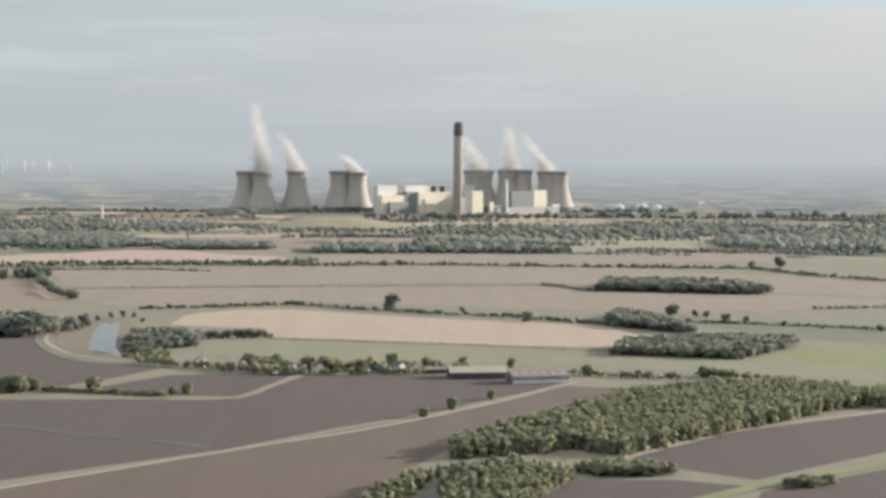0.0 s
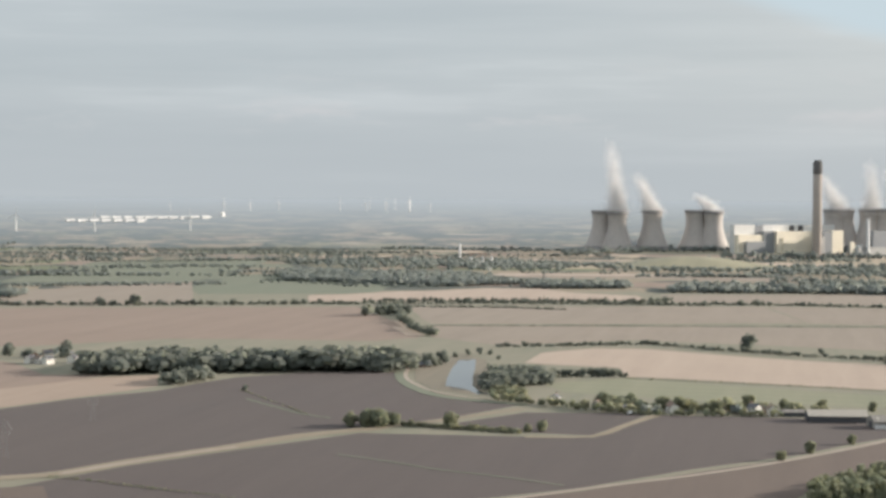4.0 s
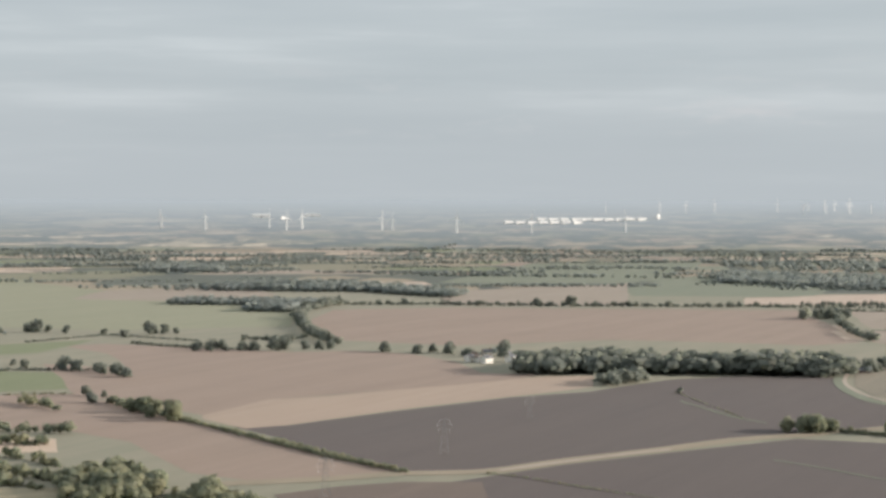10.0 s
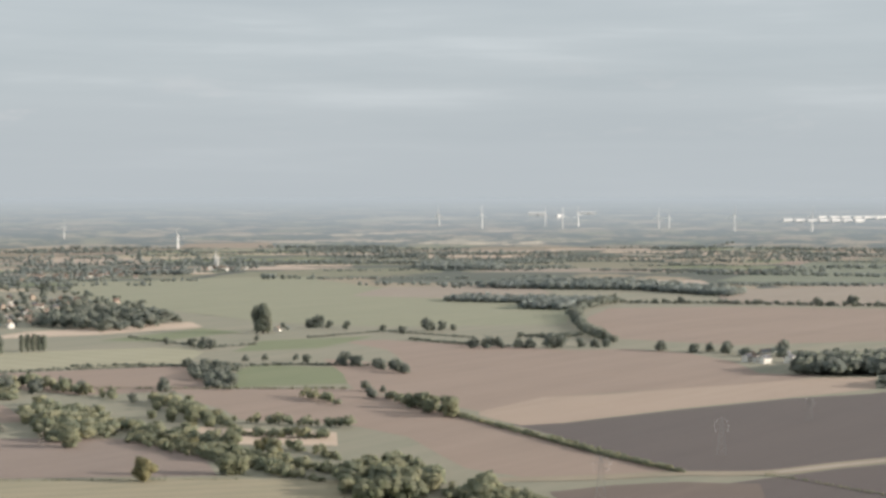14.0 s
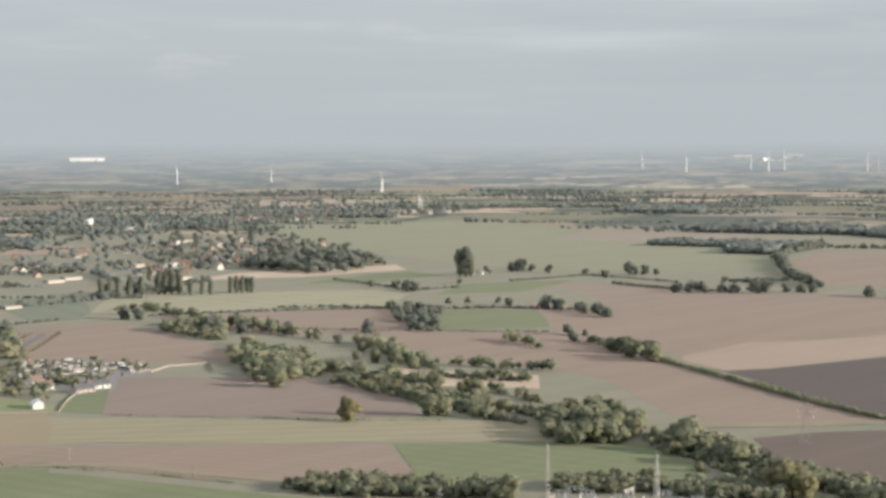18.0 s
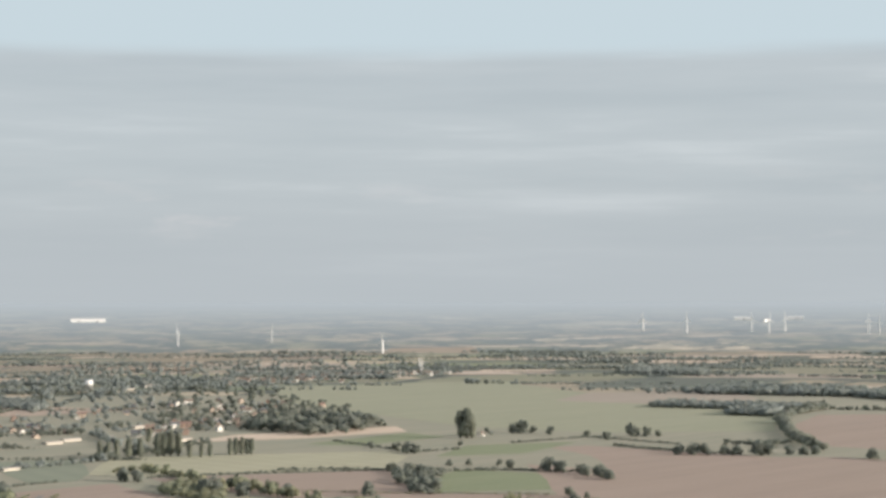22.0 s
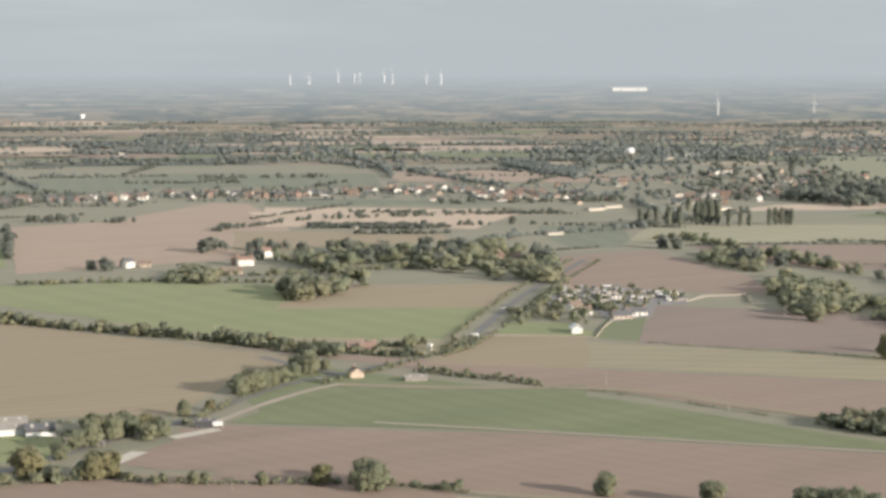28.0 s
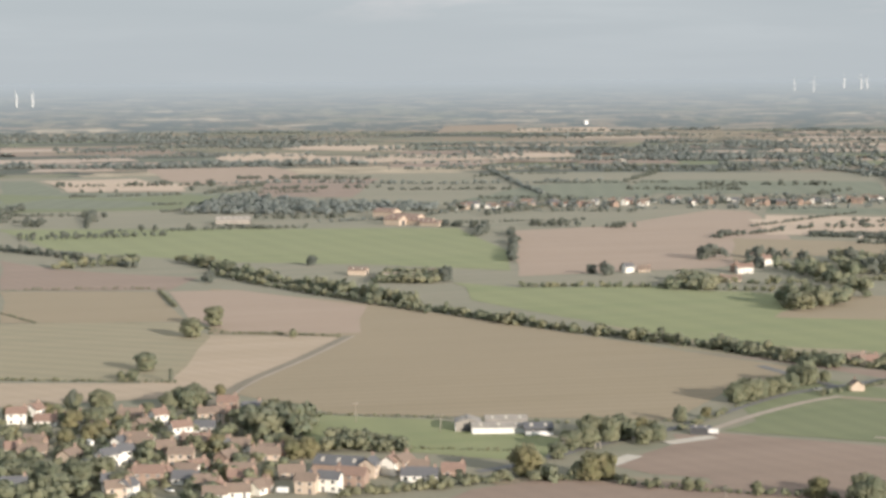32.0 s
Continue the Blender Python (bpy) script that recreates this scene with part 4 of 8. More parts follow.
def caravan(x, y, turn, tone=0):
    if tone in caravan_kinds:
        return copy_thing(caravan_kinds[tone], pose(x, y, 0, 0, 0, turn))
    ob = new("mobile_home")
    ob.matrix_basis = pose(x, y, 0, 0, 0, turn)
    L, W = ((6.8, 2.6), (7.4, 2.7), (4.6, 2.1))[tone]
    part("body", gable_mesh(L, W, 1.9, 2.4), (RENDER_W, PAVING, STEEL)[tone], ob)
    part("roof", roof_mesh(L, W, 1.9, 2.4, 0.15, 0.1), (ASBESTOS, SLATE, WHITE)[tone], ob)
    for s in (-1, 1):
        for i in range(3):
            cx = -L / 2 + L * (i + 0.5) / 3
            y0, y1 = sorted((s * (W / 2 + 0.01), s * (W / 2 + 0.05)))
            part("window", boxes((cx - 0.6, cx + 0.6, y0, y1, 0.9, 1.6)), GLASS, ob)
    part("skirting", boxes((-L / 2 + 0.1, L / 2 - 0.1, -W / 2 - 0.03, W / 2 + 0.03, 0, 0.4)), SHADE_WALL, ob)
    part("step", boxes((L / 2 - 1.6, L / 2 - 0.6, -W / 2 - 0.8, -W / 2 - 0.04, 0, 0.4)), WOODPOLE, ob)
    tagged(ob, ("white static caravan with a shallow pitched roof", "cream static caravan with a grey roof", "small silver touring caravan")[tone], "mobile home", "caravans in the park")
    caravan_kinds[tone] = ob
    return ob


def pylon(x, y, h, turn=0.0):
    """A lattice power pylon with three pairs of arms."""
    ob = new("electricity_pylon")
    ob.matrix_basis = pose(x, y, rim_height(math.hypot(x, y)), 0, 0, turn)
    foot, waist = h * 0.095, h * 0.022
    levels = [0, 0.2, 0.38, 0.53, 0.66, 0.78, 0.9]
    wide = lambda u: foot * (1 - u) ** 1.25 + waist
    t = max(0.07, h * 0.0045)
    for sx, sy in ((-1, -1), (1, -1), (1, 1), (-1, 1)):
        bm = bmesh.new()
        for a, b in zip(levels, levels[1:]):
            bar(bm, (sx * wide(a), sy * wide(a), a * h), (sx * wide(b), sy * wide(b), b * h), t)
        part("leg", bm, PYLON, ob)
    for i in range(4):
        r = Matrix.Rotation(i * math.pi / 2, 4, "Z")
        bm = bmesh.new()
        for a, b in zip(levels, levels[1:]):
            p, q = (-wide(a), -wide(a), a * h), (wide(b), -wide(b), b * h)
            s, u = (wide(a), -wide(a), a * h), (-wide(b), -wide(b), b * h)
            bar(bm, r @ Vector(p), r @ Vector(q), t * 0.6)
            bar(bm, r @ Vector(s), r @ Vector(u), t * 0.6)
        part("bracing", bm, PYLON, ob)
    part("peak", bar(bmesh.new(), (0, 0, 0.88 * h), (0, 0, h), t * 2, t), PYLON, ob)
    for u, reach in ((0.66, 0.15), (0.78, 0.18), (0.9, 0.13)):
        for s in (-1, 1):
            bm = bmesh.new()
            bar(bm, (0, 0, u * h), (s * reach * h, 0, u * h), t)
            bar(bm, (0, 0, (u + 0.05) * h), (s * reach * h, 0, u * h), t * 0.7)
            arm = part("arm", bm, PYLON, ob)
            part("insulator", bar(bmesh.new(), (s * reach * h, 0, u * h), (s * reach * h, 0, (u - 0.06) * h), t * 1.1), WHITE, arm)
    return tagged(ob, "grey steel lattice electricity pylon with six arms", "pylon", "pylons across the fields")


pole_kinds = {}


def lattice_mast(x, y, h, legs=4, spread=0.055):
    """A slender tapering lattice mast."""
    ob = new("lattice_mast")
    ob.matrix_basis = pose(x, y, rim_height(math.hypot(x, y)))
    b, t = h * spread, h * 0.012
    corner = [(math.cos(0.6 + 6.283 * i / legs), math.sin(0.6 + 6.283 * i / legs)) for i in range(legs)]
    for cx, cy in corner:
        part("leg", bar(bmesh.new(), (cx * b, cy * b, 0), (cx * t, cy * t, h * 0.94), 0.22, 0.12), STEEL, ob)
    n = 9
    for k in range(n):
        u0, u1 = k / n, (k + 1) / n
        bm = bmesh.new()
        for i in range(legs):
            p, q = corner[i], corner[(i + 1) % legs]
            r0, r1 = b + (t - b) * u0, b + (t - b) * u1
            bar(bm, (p[0] * r0, p[1] * r0, h * 0.94 * u0), (q[0] * r1, q[1] * r1, h * 0.94 * u1), 0.09)
        part("bracing", bm, STEEL, ob)
    part("spike", bar(bmesh.new(), (0, 0, h * 0.92), (0, 0, h), 0.22, 0.1), STEEL, ob)
    part("base_plate", boxes((-b - 0.4, b + 0.4, -b - 0.4, b + 0.4, -0.05, 0.25)), CONCRETE, ob)
    return tagged(ob, "tall slender pale steel lattice mast at the substation", "mast")


def pole(x, y, h, twin=False, turn=0.0):
    if twin in pole_kinds:
        src = pole_kinds[twin]
        c = copy_thing(src, pose(x, y, 0, 0, 0, turn))
        c.scale = (1, 1, h / 9.0)
        return c
    ob = new("power_pole")
    ob.matrix_basis = pose(x, y, 0, 0, 0, turn)
    for s in (-0.85, 0.85) if twin else (0,):
        bm = bmesh.new()
        bmesh.ops.create_cone(bm, cap_ends=True, segments=8, radius1=0.14, radius2=0.10, depth=9, matrix=Matrix.Translation((s, 0, 4.5)))
        part("post", bm, WOODPOLE, ob)
    part("crossarm", boxes((-1.1, 1.1, -0.07, 0.07, 8.55, 8.72)), WOODPOLE, ob)
    for s in (-1.0, 0, 1.0):
        part("insulator", boxes((s - 0.06, s + 0.06, -0.06, 0.06, 8.72, 9.0)), STEEL, ob)
    if twin:
        part("brace", bar(bmesh.new(), (-0.85, 0, 6.8), (0.85, 0, 8.4), 0.12), WOODPOLE, ob)
    tagged(ob, "pair of grey timber power poles joined by a crossarm" if twin else "single grey timber power pole with a crossarm", "power pole", "power poles over the fields")
    pole_kinds[twin] = ob
    ob.scale = (1, 1, h / 9.0)
    return ob


turbine_kinds = {}


def turbine(x, y, h, face, spin):
    """A three-bladed wind turbine at rest; h is the height of the hub."""
    z = rim_height(math.hypot(x, y))
    ob = new("wind_turbine")
    ob.matrix_basis = pose(x, y, z, 0, 0, face) @ Matrix.Diagonal((h, h, h, 1))
    if not turbine_kinds:
        bm = lathe(bmesh.new(), [(0.050, 0), (0.040, 0.5), (0.030, 1.0), (0.0, 1.0)], 14)
        me = bpy.data.meshes.new("tower")
        bm.to_mesh(me)
        bm.free()
        turbine_kinds["tower"] = me
        bm = boxes((-0.025, 0.025, -0.07, 0.06, 0.98, 1.04), bevel=0.01)
        me = bpy.data.meshes.new("nacelle")
        bm.to_mesh(me)
        bm.free()
        turbine_kinds["nacelle"] = me
        bm = bmesh.new()
        vs = [bm.verts.new(p) for p in ((-0.015, 0, 0), (0.015, 0, 0), (0.026, 0, 0.09), (0.007, 0, 0.6), (-0.007, 0, 0.6), (-0.018, 0, 0.09))]
        bm.faces.new(vs)
        r = bmesh.ops.extrude_face_region(bm, geom=bm.faces[:])
        bmesh.ops.translate(bm, vec=(0, 0.012, 0), verts=[v for v in r["geom"] if isinstance(v, bmesh.types.BMVert)])
        bmesh.ops.recalc_face_normals(bm, faces=bm.faces)
        me = bpy.data.meshes.new("blade")
        bm.to_mesh(me)
        bm.free()
        turbine_kinds["blade"] = me
        for me in turbine_kinds.values():
            me.materials.append(WHITE)
    part("tower", turbine_kinds["tower"], parent=ob)
    part("nacelle", turbine_kinds["nacelle"], parent=ob)
    for i in range(3):
        b = part("blade", turbine_kinds["blade"], parent=ob)
        b.matrix_basis = Matrix.Translation((0, -0.085, 1.01)) @ Matrix.Rotation(radians(spin + 120 * i), 4, "Y")
    return tagged(ob, "white three-bladed wind turbine far out on the plain", "wind turbine", "wind turbines on the skyline")


def shed(x, y, turn, L, W, h, wall=None, label="long low white industrial shed"):
    ob = new("industrial_shed")
    out_there = math.hypot(x, y) > NEAR_RIM
    W = min(W, 9.0) if out_there else W
    ob.matrix_basis = pose(x, y, rim_height(math.hypot(x, y)) - (1.5 if out_there else 0.0), 0, 0, turn)
    part("wall", gable_mesh(L, W, h * 0.8, h), wall or (WHITE if out_there else PAVING), ob)
    part("roof", roof_mesh(L, W, h * 0.8, h, 0.2, 0.3), (WHITE if out_there else ASBESTOS) if wall is None else wall, ob)
    k = int(L / 30)
    for i in range(k):
        cx = -L / 2 + L * (i + 0.5) / k
        part("door", boxes((cx - 1.6, cx + 1.6, -W / 2 - 0.1, -W / 2 + 0.05, 0, min(4.0, h * 0.4))), SHADE_WALL, ob)
    return tagged(ob, label, "industrial building")


def tank(x, y, r, h, label="upright white storage tank"):
    ob = new("storage_tank")
    ob.matrix_basis = pose(x, y, rim_height(math.hypot(x, y)))
    part("shell", lathe(bmesh.new(), [(r, 0), (r, h)], 24), WHITE, ob)
    part("lid", lathe(bmesh.new(), [(r * 1.03, h), (r * 0.5, h * 1.06), (0.01, h * 1.1)], 24), STEEL, ob)
    return tagged(ob, label, "tank")


def water_tower(x, y, h):
    ob = new("water_tower")
    ob.matrix_basis = pose(x, y, 0)
    r = h * 0.42
    part("tank", lathe(bmesh.new(), [(0.01, h * 0.45), (r * 0.9, h * 0.45), (r, h * 0.5), (r, h * 0.95), (r * 0.5, h), (0.01, h)], 28), WHITE, ob)
    for i in range(8):
        a = i * math.pi / 4
        part("leg", bar(bmesh.new(), (r * 0.8 * math.cos(a), r * 0.8 * math.sin(a), 0), (r * 0.8 * math.cos(a), r * 0.8 * math.sin(a), h * 0.46), h * 0.06), CONCRETE, ob)
    return tagged(ob, "round white water tower on concrete legs", "water tower")


car_kinds = {}


def car(x, y, turn, tone=0, van=False):
    key = tone, van
    if key in car_kinds:
        return copy_thing(car_kinds[key], pose(x, y, 0.25, 0, 0, turn))
    ob = new("van" if van else "car")
    ob.matrix_basis = pose(x, y, 0.25, 0, 0, turn)
    paint = (WHITE, SLATE, STEEL, PANTILE)[tone]
    hgt = 1.9 if van else 1.15
    part("body", boxes((-1.75, 1.75, -0.72, 0.72, 0.3, 0.75 if not van else hgt), bevel=0.12), paint, ob)
    if not van:
        part("cabin", boxes((-1.2, 0.8, -0.62, 0.62, 0.75, hgt), bevel=0.15), GLASS, ob)
    for sx in (-1.1, 1.1):
        for sy in (-0.68, 0.68):
            bm = bmesh.new()
            bmesh.ops.create_cone(bm, cap_ends=True, segments=14, radius1=0.28, radius2=0.28, depth=0.18, matrix=Matrix.Translation((sx, sy, 0.28)) @ Matrix.Rotation(math.pi / 2, 4, "X"))
            part("wheel", bm, SHADE_WALL, ob)
    tagged(ob, "%s %s on the road" % (("white", "dark grey", "silver", "red")[tone], "van" if van else "car"), "van" if van else "car")
    car_kinds[key] = ob
    return ob


def fence(path, h, mat=None, label="pale timber boundary fence", name="fence", step=6.0):
    """Posts and panels along a path."""
    ob = new(name)
    x0, y0 = path[0]
    ob.matrix_basis = pose(x0, y0, 0)
    for (ax, ay), (bx, by) in zip(path, path[1:]):
        d = math.hypot(bx - ax, by - ay)
        n = max(1, int(d / step))
        turn = math.atan2(by - ay, bx - ax)
        for i in range(n):
            px, py = ax + (bx - ax) * i / n - x0, ay + (by - ay) * i / n - y0
            m = Matrix.Translation((px, py, 0)) @ Matrix.Rotation(turn, 4, "Z")
            p = part("panel", boxes((0.1, d / n - 0.1, -0.05, 0.05, 0.05, h)), mat or PAVING, ob)
            p.matrix_basis = m
            q = part("post", boxes((-0.09, 0.09, -0.09, 0.09, 0, h * 1.08)), mat or PAVING, ob)
            q.matrix_basis = m
    return tagged(ob, label, "fence")


# ---- substation ----
def transformer(x, y, turn):
    ob = new("transformer")
    ob.matrix_basis = pose(x, y, 0.2, 0, 0, turn)
    part("tank", boxes((-1.8, 1.8, -1.1, 1.1, 0.3, 2.6), bevel=0.1), STEEL, ob)
    for s in (-1, 1):
        for i in range(5):
            cx = -1.4 + 0.7 * i
            y0, y1 = sorted((s * 1.12, s * 1.7))
            part("radiator_fin", boxes((cx - 0.12, cx + 0.12, y0, y1, 0.6, 2.4)), STEEL, ob)
    for i in range(3):
        bm = bmesh.new()
        bmesh.ops.create_cone(bm, cap_ends=True, segments=10, radius1=0.2, radius2=0.12, depth=1.6, matrix=Matrix.Translation((-1 + i, 0, 3.38)))
        part("bushing", bm, WHITE, ob)
    part("plinth", boxes((-2.2, 2.2, -1.9, 1.9, -0.2, 0.3)), CONCRETE, ob)
    return tagged(ob, "pale grey power transformer with cooling fins", "transformer", "transformers in the substation")


def gantry(x, y, turn, w, h):
    ob = new("busbar_gantry")
    ob.matrix_basis = pose(x, y, 0.2, 0, 0, turn)
    for s in (-1, 1):
        part("post", boxes((s * w / 2 - 0.2, s * w / 2 + 0.2, -0.2, 0.2, -0.2, h)), STEEL, ob)
    part("beam", boxes((-w / 2 - 0.3, w / 2 + 0.3, -0.18, 0.18, h, h + 0.4)), STEEL, ob)
    for i in range(3):
        cx = -w / 3 + w / 3 * i
        part("insulator", boxes((cx - 0.18, cx + 0.18, -0.18, 0.18, h - 1.3, h)), WHITE, ob)
    return tagged(ob, "pale steel gantry carrying white insulators", "gantry", "gantries in the substation")


def far_country():
    """Hedgerows, copses and odd fields of the far plain, thinning to the skyline."""
    gen = np.random.default_rng(21)
    tones = (PALE, STUBBLE, GREEN, DULL, BROWN, PINK)
    words = ("far pale stubble field", "far grey stubble field", "far green winter crop", "far green crop field", "far bare brown field", "far pinkish stubble field")
    for i in range(210):
        az = gen.uniform(-16, 92)
        r = gen.uniform(2600, 4490)
        w, d = gen.uniform(120, 420), gen.uniform(60, 200)
        if abs(az) < 9 and r > 4150:
            continue
        c, e = polar(az, r), radians(az)
        ax, out_ = Vector((math.cos(e), math.sin(e))), Vector((-math.sin(e), math.cos(e)))
        q = [(c.x + ax.x * a * w + out_.x * b * d, c.y + ax.y * a * w + out_.y * b * d) for a, b in ((-0.5, -0.5), (0.5, -0.42), (0.45, 0.5), (-0.42, 0.44))]
        if min(math.hypot(*p) for p in q) < 2500:
            continue
        k = int(gen.integers(0, 6))
        far_field = field("field", tones[k], -3 - i % 4, q, words[k])
    lines = []
    for i in range(360):
        az = gen.uniform(-17, 93)
        r = 2450 + 2060 * gen.uniform(0, 1) ** 0.8
        if abs(az) < 8 and 3850 < r:
            continue
        c, e = polar(az, r), radians(az + gen.normal(0, 9))
        w = gen.uniform(80, 380)
        ax = Vector((math.cos(e), math.sin(e)))
        path = [(c.x - ax.x * w / 2, c.y - ax.y * w / 2), (c.x + ax.x * w / 2, c.y + ax.y * w / 2)]
        h = gen.uniform(3, 8)
        if i % 5:
            lines += [(x, y, h * gen.uniform(0.6, 1.4), gen.uniform(0.9, 1.4)) for x, y in along(path, h * 0.7) if gen.random() > 0.5]
        else:
            t = gen.uniform(15, 60)
            out_ = Vector((-ax.y, ax.x)) * t
            poly = [path[0], path[1], (path[1][0] + out_.x, path[1][1] + out_.y), (path[0][0] + out_.x, path[0][1] + out_.y)]
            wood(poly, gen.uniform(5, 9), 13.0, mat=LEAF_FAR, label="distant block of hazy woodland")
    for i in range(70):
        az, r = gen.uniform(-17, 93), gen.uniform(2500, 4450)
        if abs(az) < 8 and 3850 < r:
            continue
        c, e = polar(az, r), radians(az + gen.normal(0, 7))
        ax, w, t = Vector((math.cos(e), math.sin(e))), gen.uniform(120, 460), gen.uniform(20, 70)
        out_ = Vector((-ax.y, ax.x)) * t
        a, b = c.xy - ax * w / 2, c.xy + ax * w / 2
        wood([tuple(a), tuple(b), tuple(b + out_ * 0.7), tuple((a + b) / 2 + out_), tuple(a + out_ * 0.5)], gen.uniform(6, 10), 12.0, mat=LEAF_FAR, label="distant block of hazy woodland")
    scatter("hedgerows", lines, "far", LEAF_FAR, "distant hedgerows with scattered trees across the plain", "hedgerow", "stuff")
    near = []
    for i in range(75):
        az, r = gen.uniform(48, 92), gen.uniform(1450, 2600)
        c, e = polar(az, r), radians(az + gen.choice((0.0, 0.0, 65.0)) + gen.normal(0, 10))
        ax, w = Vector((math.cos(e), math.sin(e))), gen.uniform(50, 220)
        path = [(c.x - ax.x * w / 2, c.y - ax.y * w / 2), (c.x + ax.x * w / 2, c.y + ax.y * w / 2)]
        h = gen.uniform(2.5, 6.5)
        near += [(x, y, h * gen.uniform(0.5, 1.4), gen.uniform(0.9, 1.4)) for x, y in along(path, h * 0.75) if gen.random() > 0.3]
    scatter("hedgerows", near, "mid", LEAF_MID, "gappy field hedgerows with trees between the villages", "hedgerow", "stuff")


# ---- fields ----
field("field", PLOUGH, 1, [(-516, 841), (-494, 861), (-470, 949), (-439, 1043), (-406, 1097), (-383, 1197), (-347, 1240), (-282, 1264), (-259, 1184), (-228, 1115), (-198, 1089), (-167, 1075), (-191, 1014), (-226, 953), (-256, 913), (-278, 870), (-308, 802), (-327, 758), (-362, 737), (-435, 785)], "dark freshly ploughed field")
field("field", PLOUGH, 2, [(-321, 744), (-304, 790), (-272, 850), (-222, 939), (-228, 927), (-185, 931), (-141, 934), (-105, 938), (-80, 1045), (1, 1051), (70, 1020), (1, 899), (-48, 839), (-93, 772), (-134, 731), (-170, 693), (-220, 545), (-372, 628)], "dark freshly ploughed field")
field("field", PLOUGH, 12, [(-193, 971), (-157, 1040), (-113, 1049), (-86, 1051), (-95, 1002), (-108, 947), (-144, 950)], "corner of dark plough below the hamlet")
ribbon("verge", VERGE, [(-141, 932), (-107, 943), (-94, 994), (-80, 1048)], 6, 0.42, "dry grass strip between fields", "verge")
field("field", PLOUGH_BROWN, 3, [(-170, 674), (-150, 700), (-132, 723), (-91, 763), (-47, 828), (1, 889), (69, 1002), (130, 990), (55, 876), (5, 786), (-18, 700), (-32, 559), (-206, 560)], "brown ploughed field")
field("field", PLOUGH, 4, [(79, 762), (136, 834), (224, 905), (268, 929), (230, 797), (193, 779), (124, 707), (96, 732)], "dark freshly ploughed field")
field("field", PLOUGH, 5, [(30, 645), (51, 703), (93, 705), (120, 692), (85, 647)], "dark freshly ploughed field")
field("field", PLOUGH, 6, [(122, 682), (181, 733), (219, 758), (162, 558), (98, 598)], "dark freshly ploughed field")
field("field", TAN, 7, [(-561, 880), (-569, 966), (-543, 1002), (-523, 1055), (-498, 1106), (-483, 1148), (-470, 1178), (-440, 1198), (-415, 1128), (-425, 1094), (-441, 1049), (-458, 1000), (-473, 954), (-484, 907), (-495, 863), (-508, 839), (-553, 866)], "pale straw-coloured stubble field")
field("field", BROWN, 8, [(-675, 946), (-743, 1070), (-855, 1199), (-935, 1245), (-913, 1280), (-731, 1275), (-690, 1312), (-636, 1304), (-575, 1257), (-519, 1182), (-474, 1189), (-483, 1148), (-523, 1055), (-569, 966), (-561, 880)], "bare brown cultivated field")
field("field", BROWN, 9, [(-801, 868), (-697, 940), (-563, 862), (-475, 802), (-360, 735), (-414, 684), (-449, 692), (-533, 767), (-585, 788), (-653, 775), (-768, 857)], "bare brown cultivated field")
field("field", OLIVE, 10, [(-171, 1207), (-119, 1258), (109, 1163), (274, 1110), (316, 1098), (288, 1000), (256, 1037), (168, 1073), (76, 1112), (-65, 1128), (-149, 1155)], "dry yellow-green pasture")
field("field", PINK, 11, [(-206, 1360), (-206, 1451), (-171, 1505), (-124, 1509), (-38, 1450), (116, 1388), (148, 1287), (115, 1217), (45, 1223), (-121, 1270), (-131, 1334), (-192, 1352)], "pinkish tan harvested field")
field("field", STUBBLE, 12, [(-360, 1734), (124, 1829), (412, 1677), (473, 1649), (446, 1551), (384, 1564), (198, 1517), (57, 1544), (-143, 1607), (-253, 1515), (-325, 1588)], "grey-brown stubble field")
field("field", STUBBLE, 13, [(-445, 2035), (-43, 2145), (4, 1867), (-360, 1758)], "grey-brown stubble field")
field("field", STUBBLE, 14, [(-39, 2145), (212, 2144), (472, 1921), (541, 1885), (488, 1698), (421, 1713), (126, 1855), (7, 1867)], "grey-brown stubble field")
field("field", PINK, 15, [(-619, 2238), (-561, 2287), (-426, 2501), (-208, 2339), (-186, 2248), (-522, 2127), (-580, 2096)], "pinkish tan harvested field")
field("field", STUBBLE, 16, [(-182, 2385), (182, 2470), (492, 2598), (451, 2338), (150, 2219), (-154, 2202)], "grey-brown stubble field")
field("field", PASTURE, 17, [(105, 2907), (257, 3092), (423, 2964), (500, 2684), (186, 2517), (112, 2621)], "dry yellow-green pasture")
field("field", BRIGHT, 18, [(192, 1136), (235, 1215), (299, 1213), (345, 1198), (321, 1113), (275, 1116)], "green pasture")
field("field", DULL, 19, [(168, 1458), (344, 1397), (399, 1388), (359, 1247), (308, 1251), (249, 1287)], "dull green crop field")
field("field", BROWN, 20, [(-879, 1579), (-967, 1786), (-879, 1874), (-493, 2019), (-335, 1584), (-364, 1533), (-544, 1509), (-639, 1396), (-748, 1402)], "bare brown cultivated field")
field("field", PALE, 21, [(-425, 1789), (-403, 1797), (-333, 1599), (-360, 1603)], "pale straw-coloured stubble field")
field("field", DULL, 22, [(-1145, 2442), (-1329, 3268), (-1053, 3494), (-896, 2754), (-882, 2547)], "field of green winter crop")
field("field", DULL, 23, [(-830, 2349), (-873, 2833), (-616, 2868), (-547, 2301), (-760, 2218)], "field of green winter crop")
field("field", PINK, 24, [(-612, 2203), (-532, 2368), (-373, 2528), (-214, 2247), (-552, 2144)], "pinkish tan harvested field")
field("field", STUBBLE, 25, [(-902, 1924), (-1033, 2221), (-882, 2547), (-693, 2003)], "grey-brown stubble field")
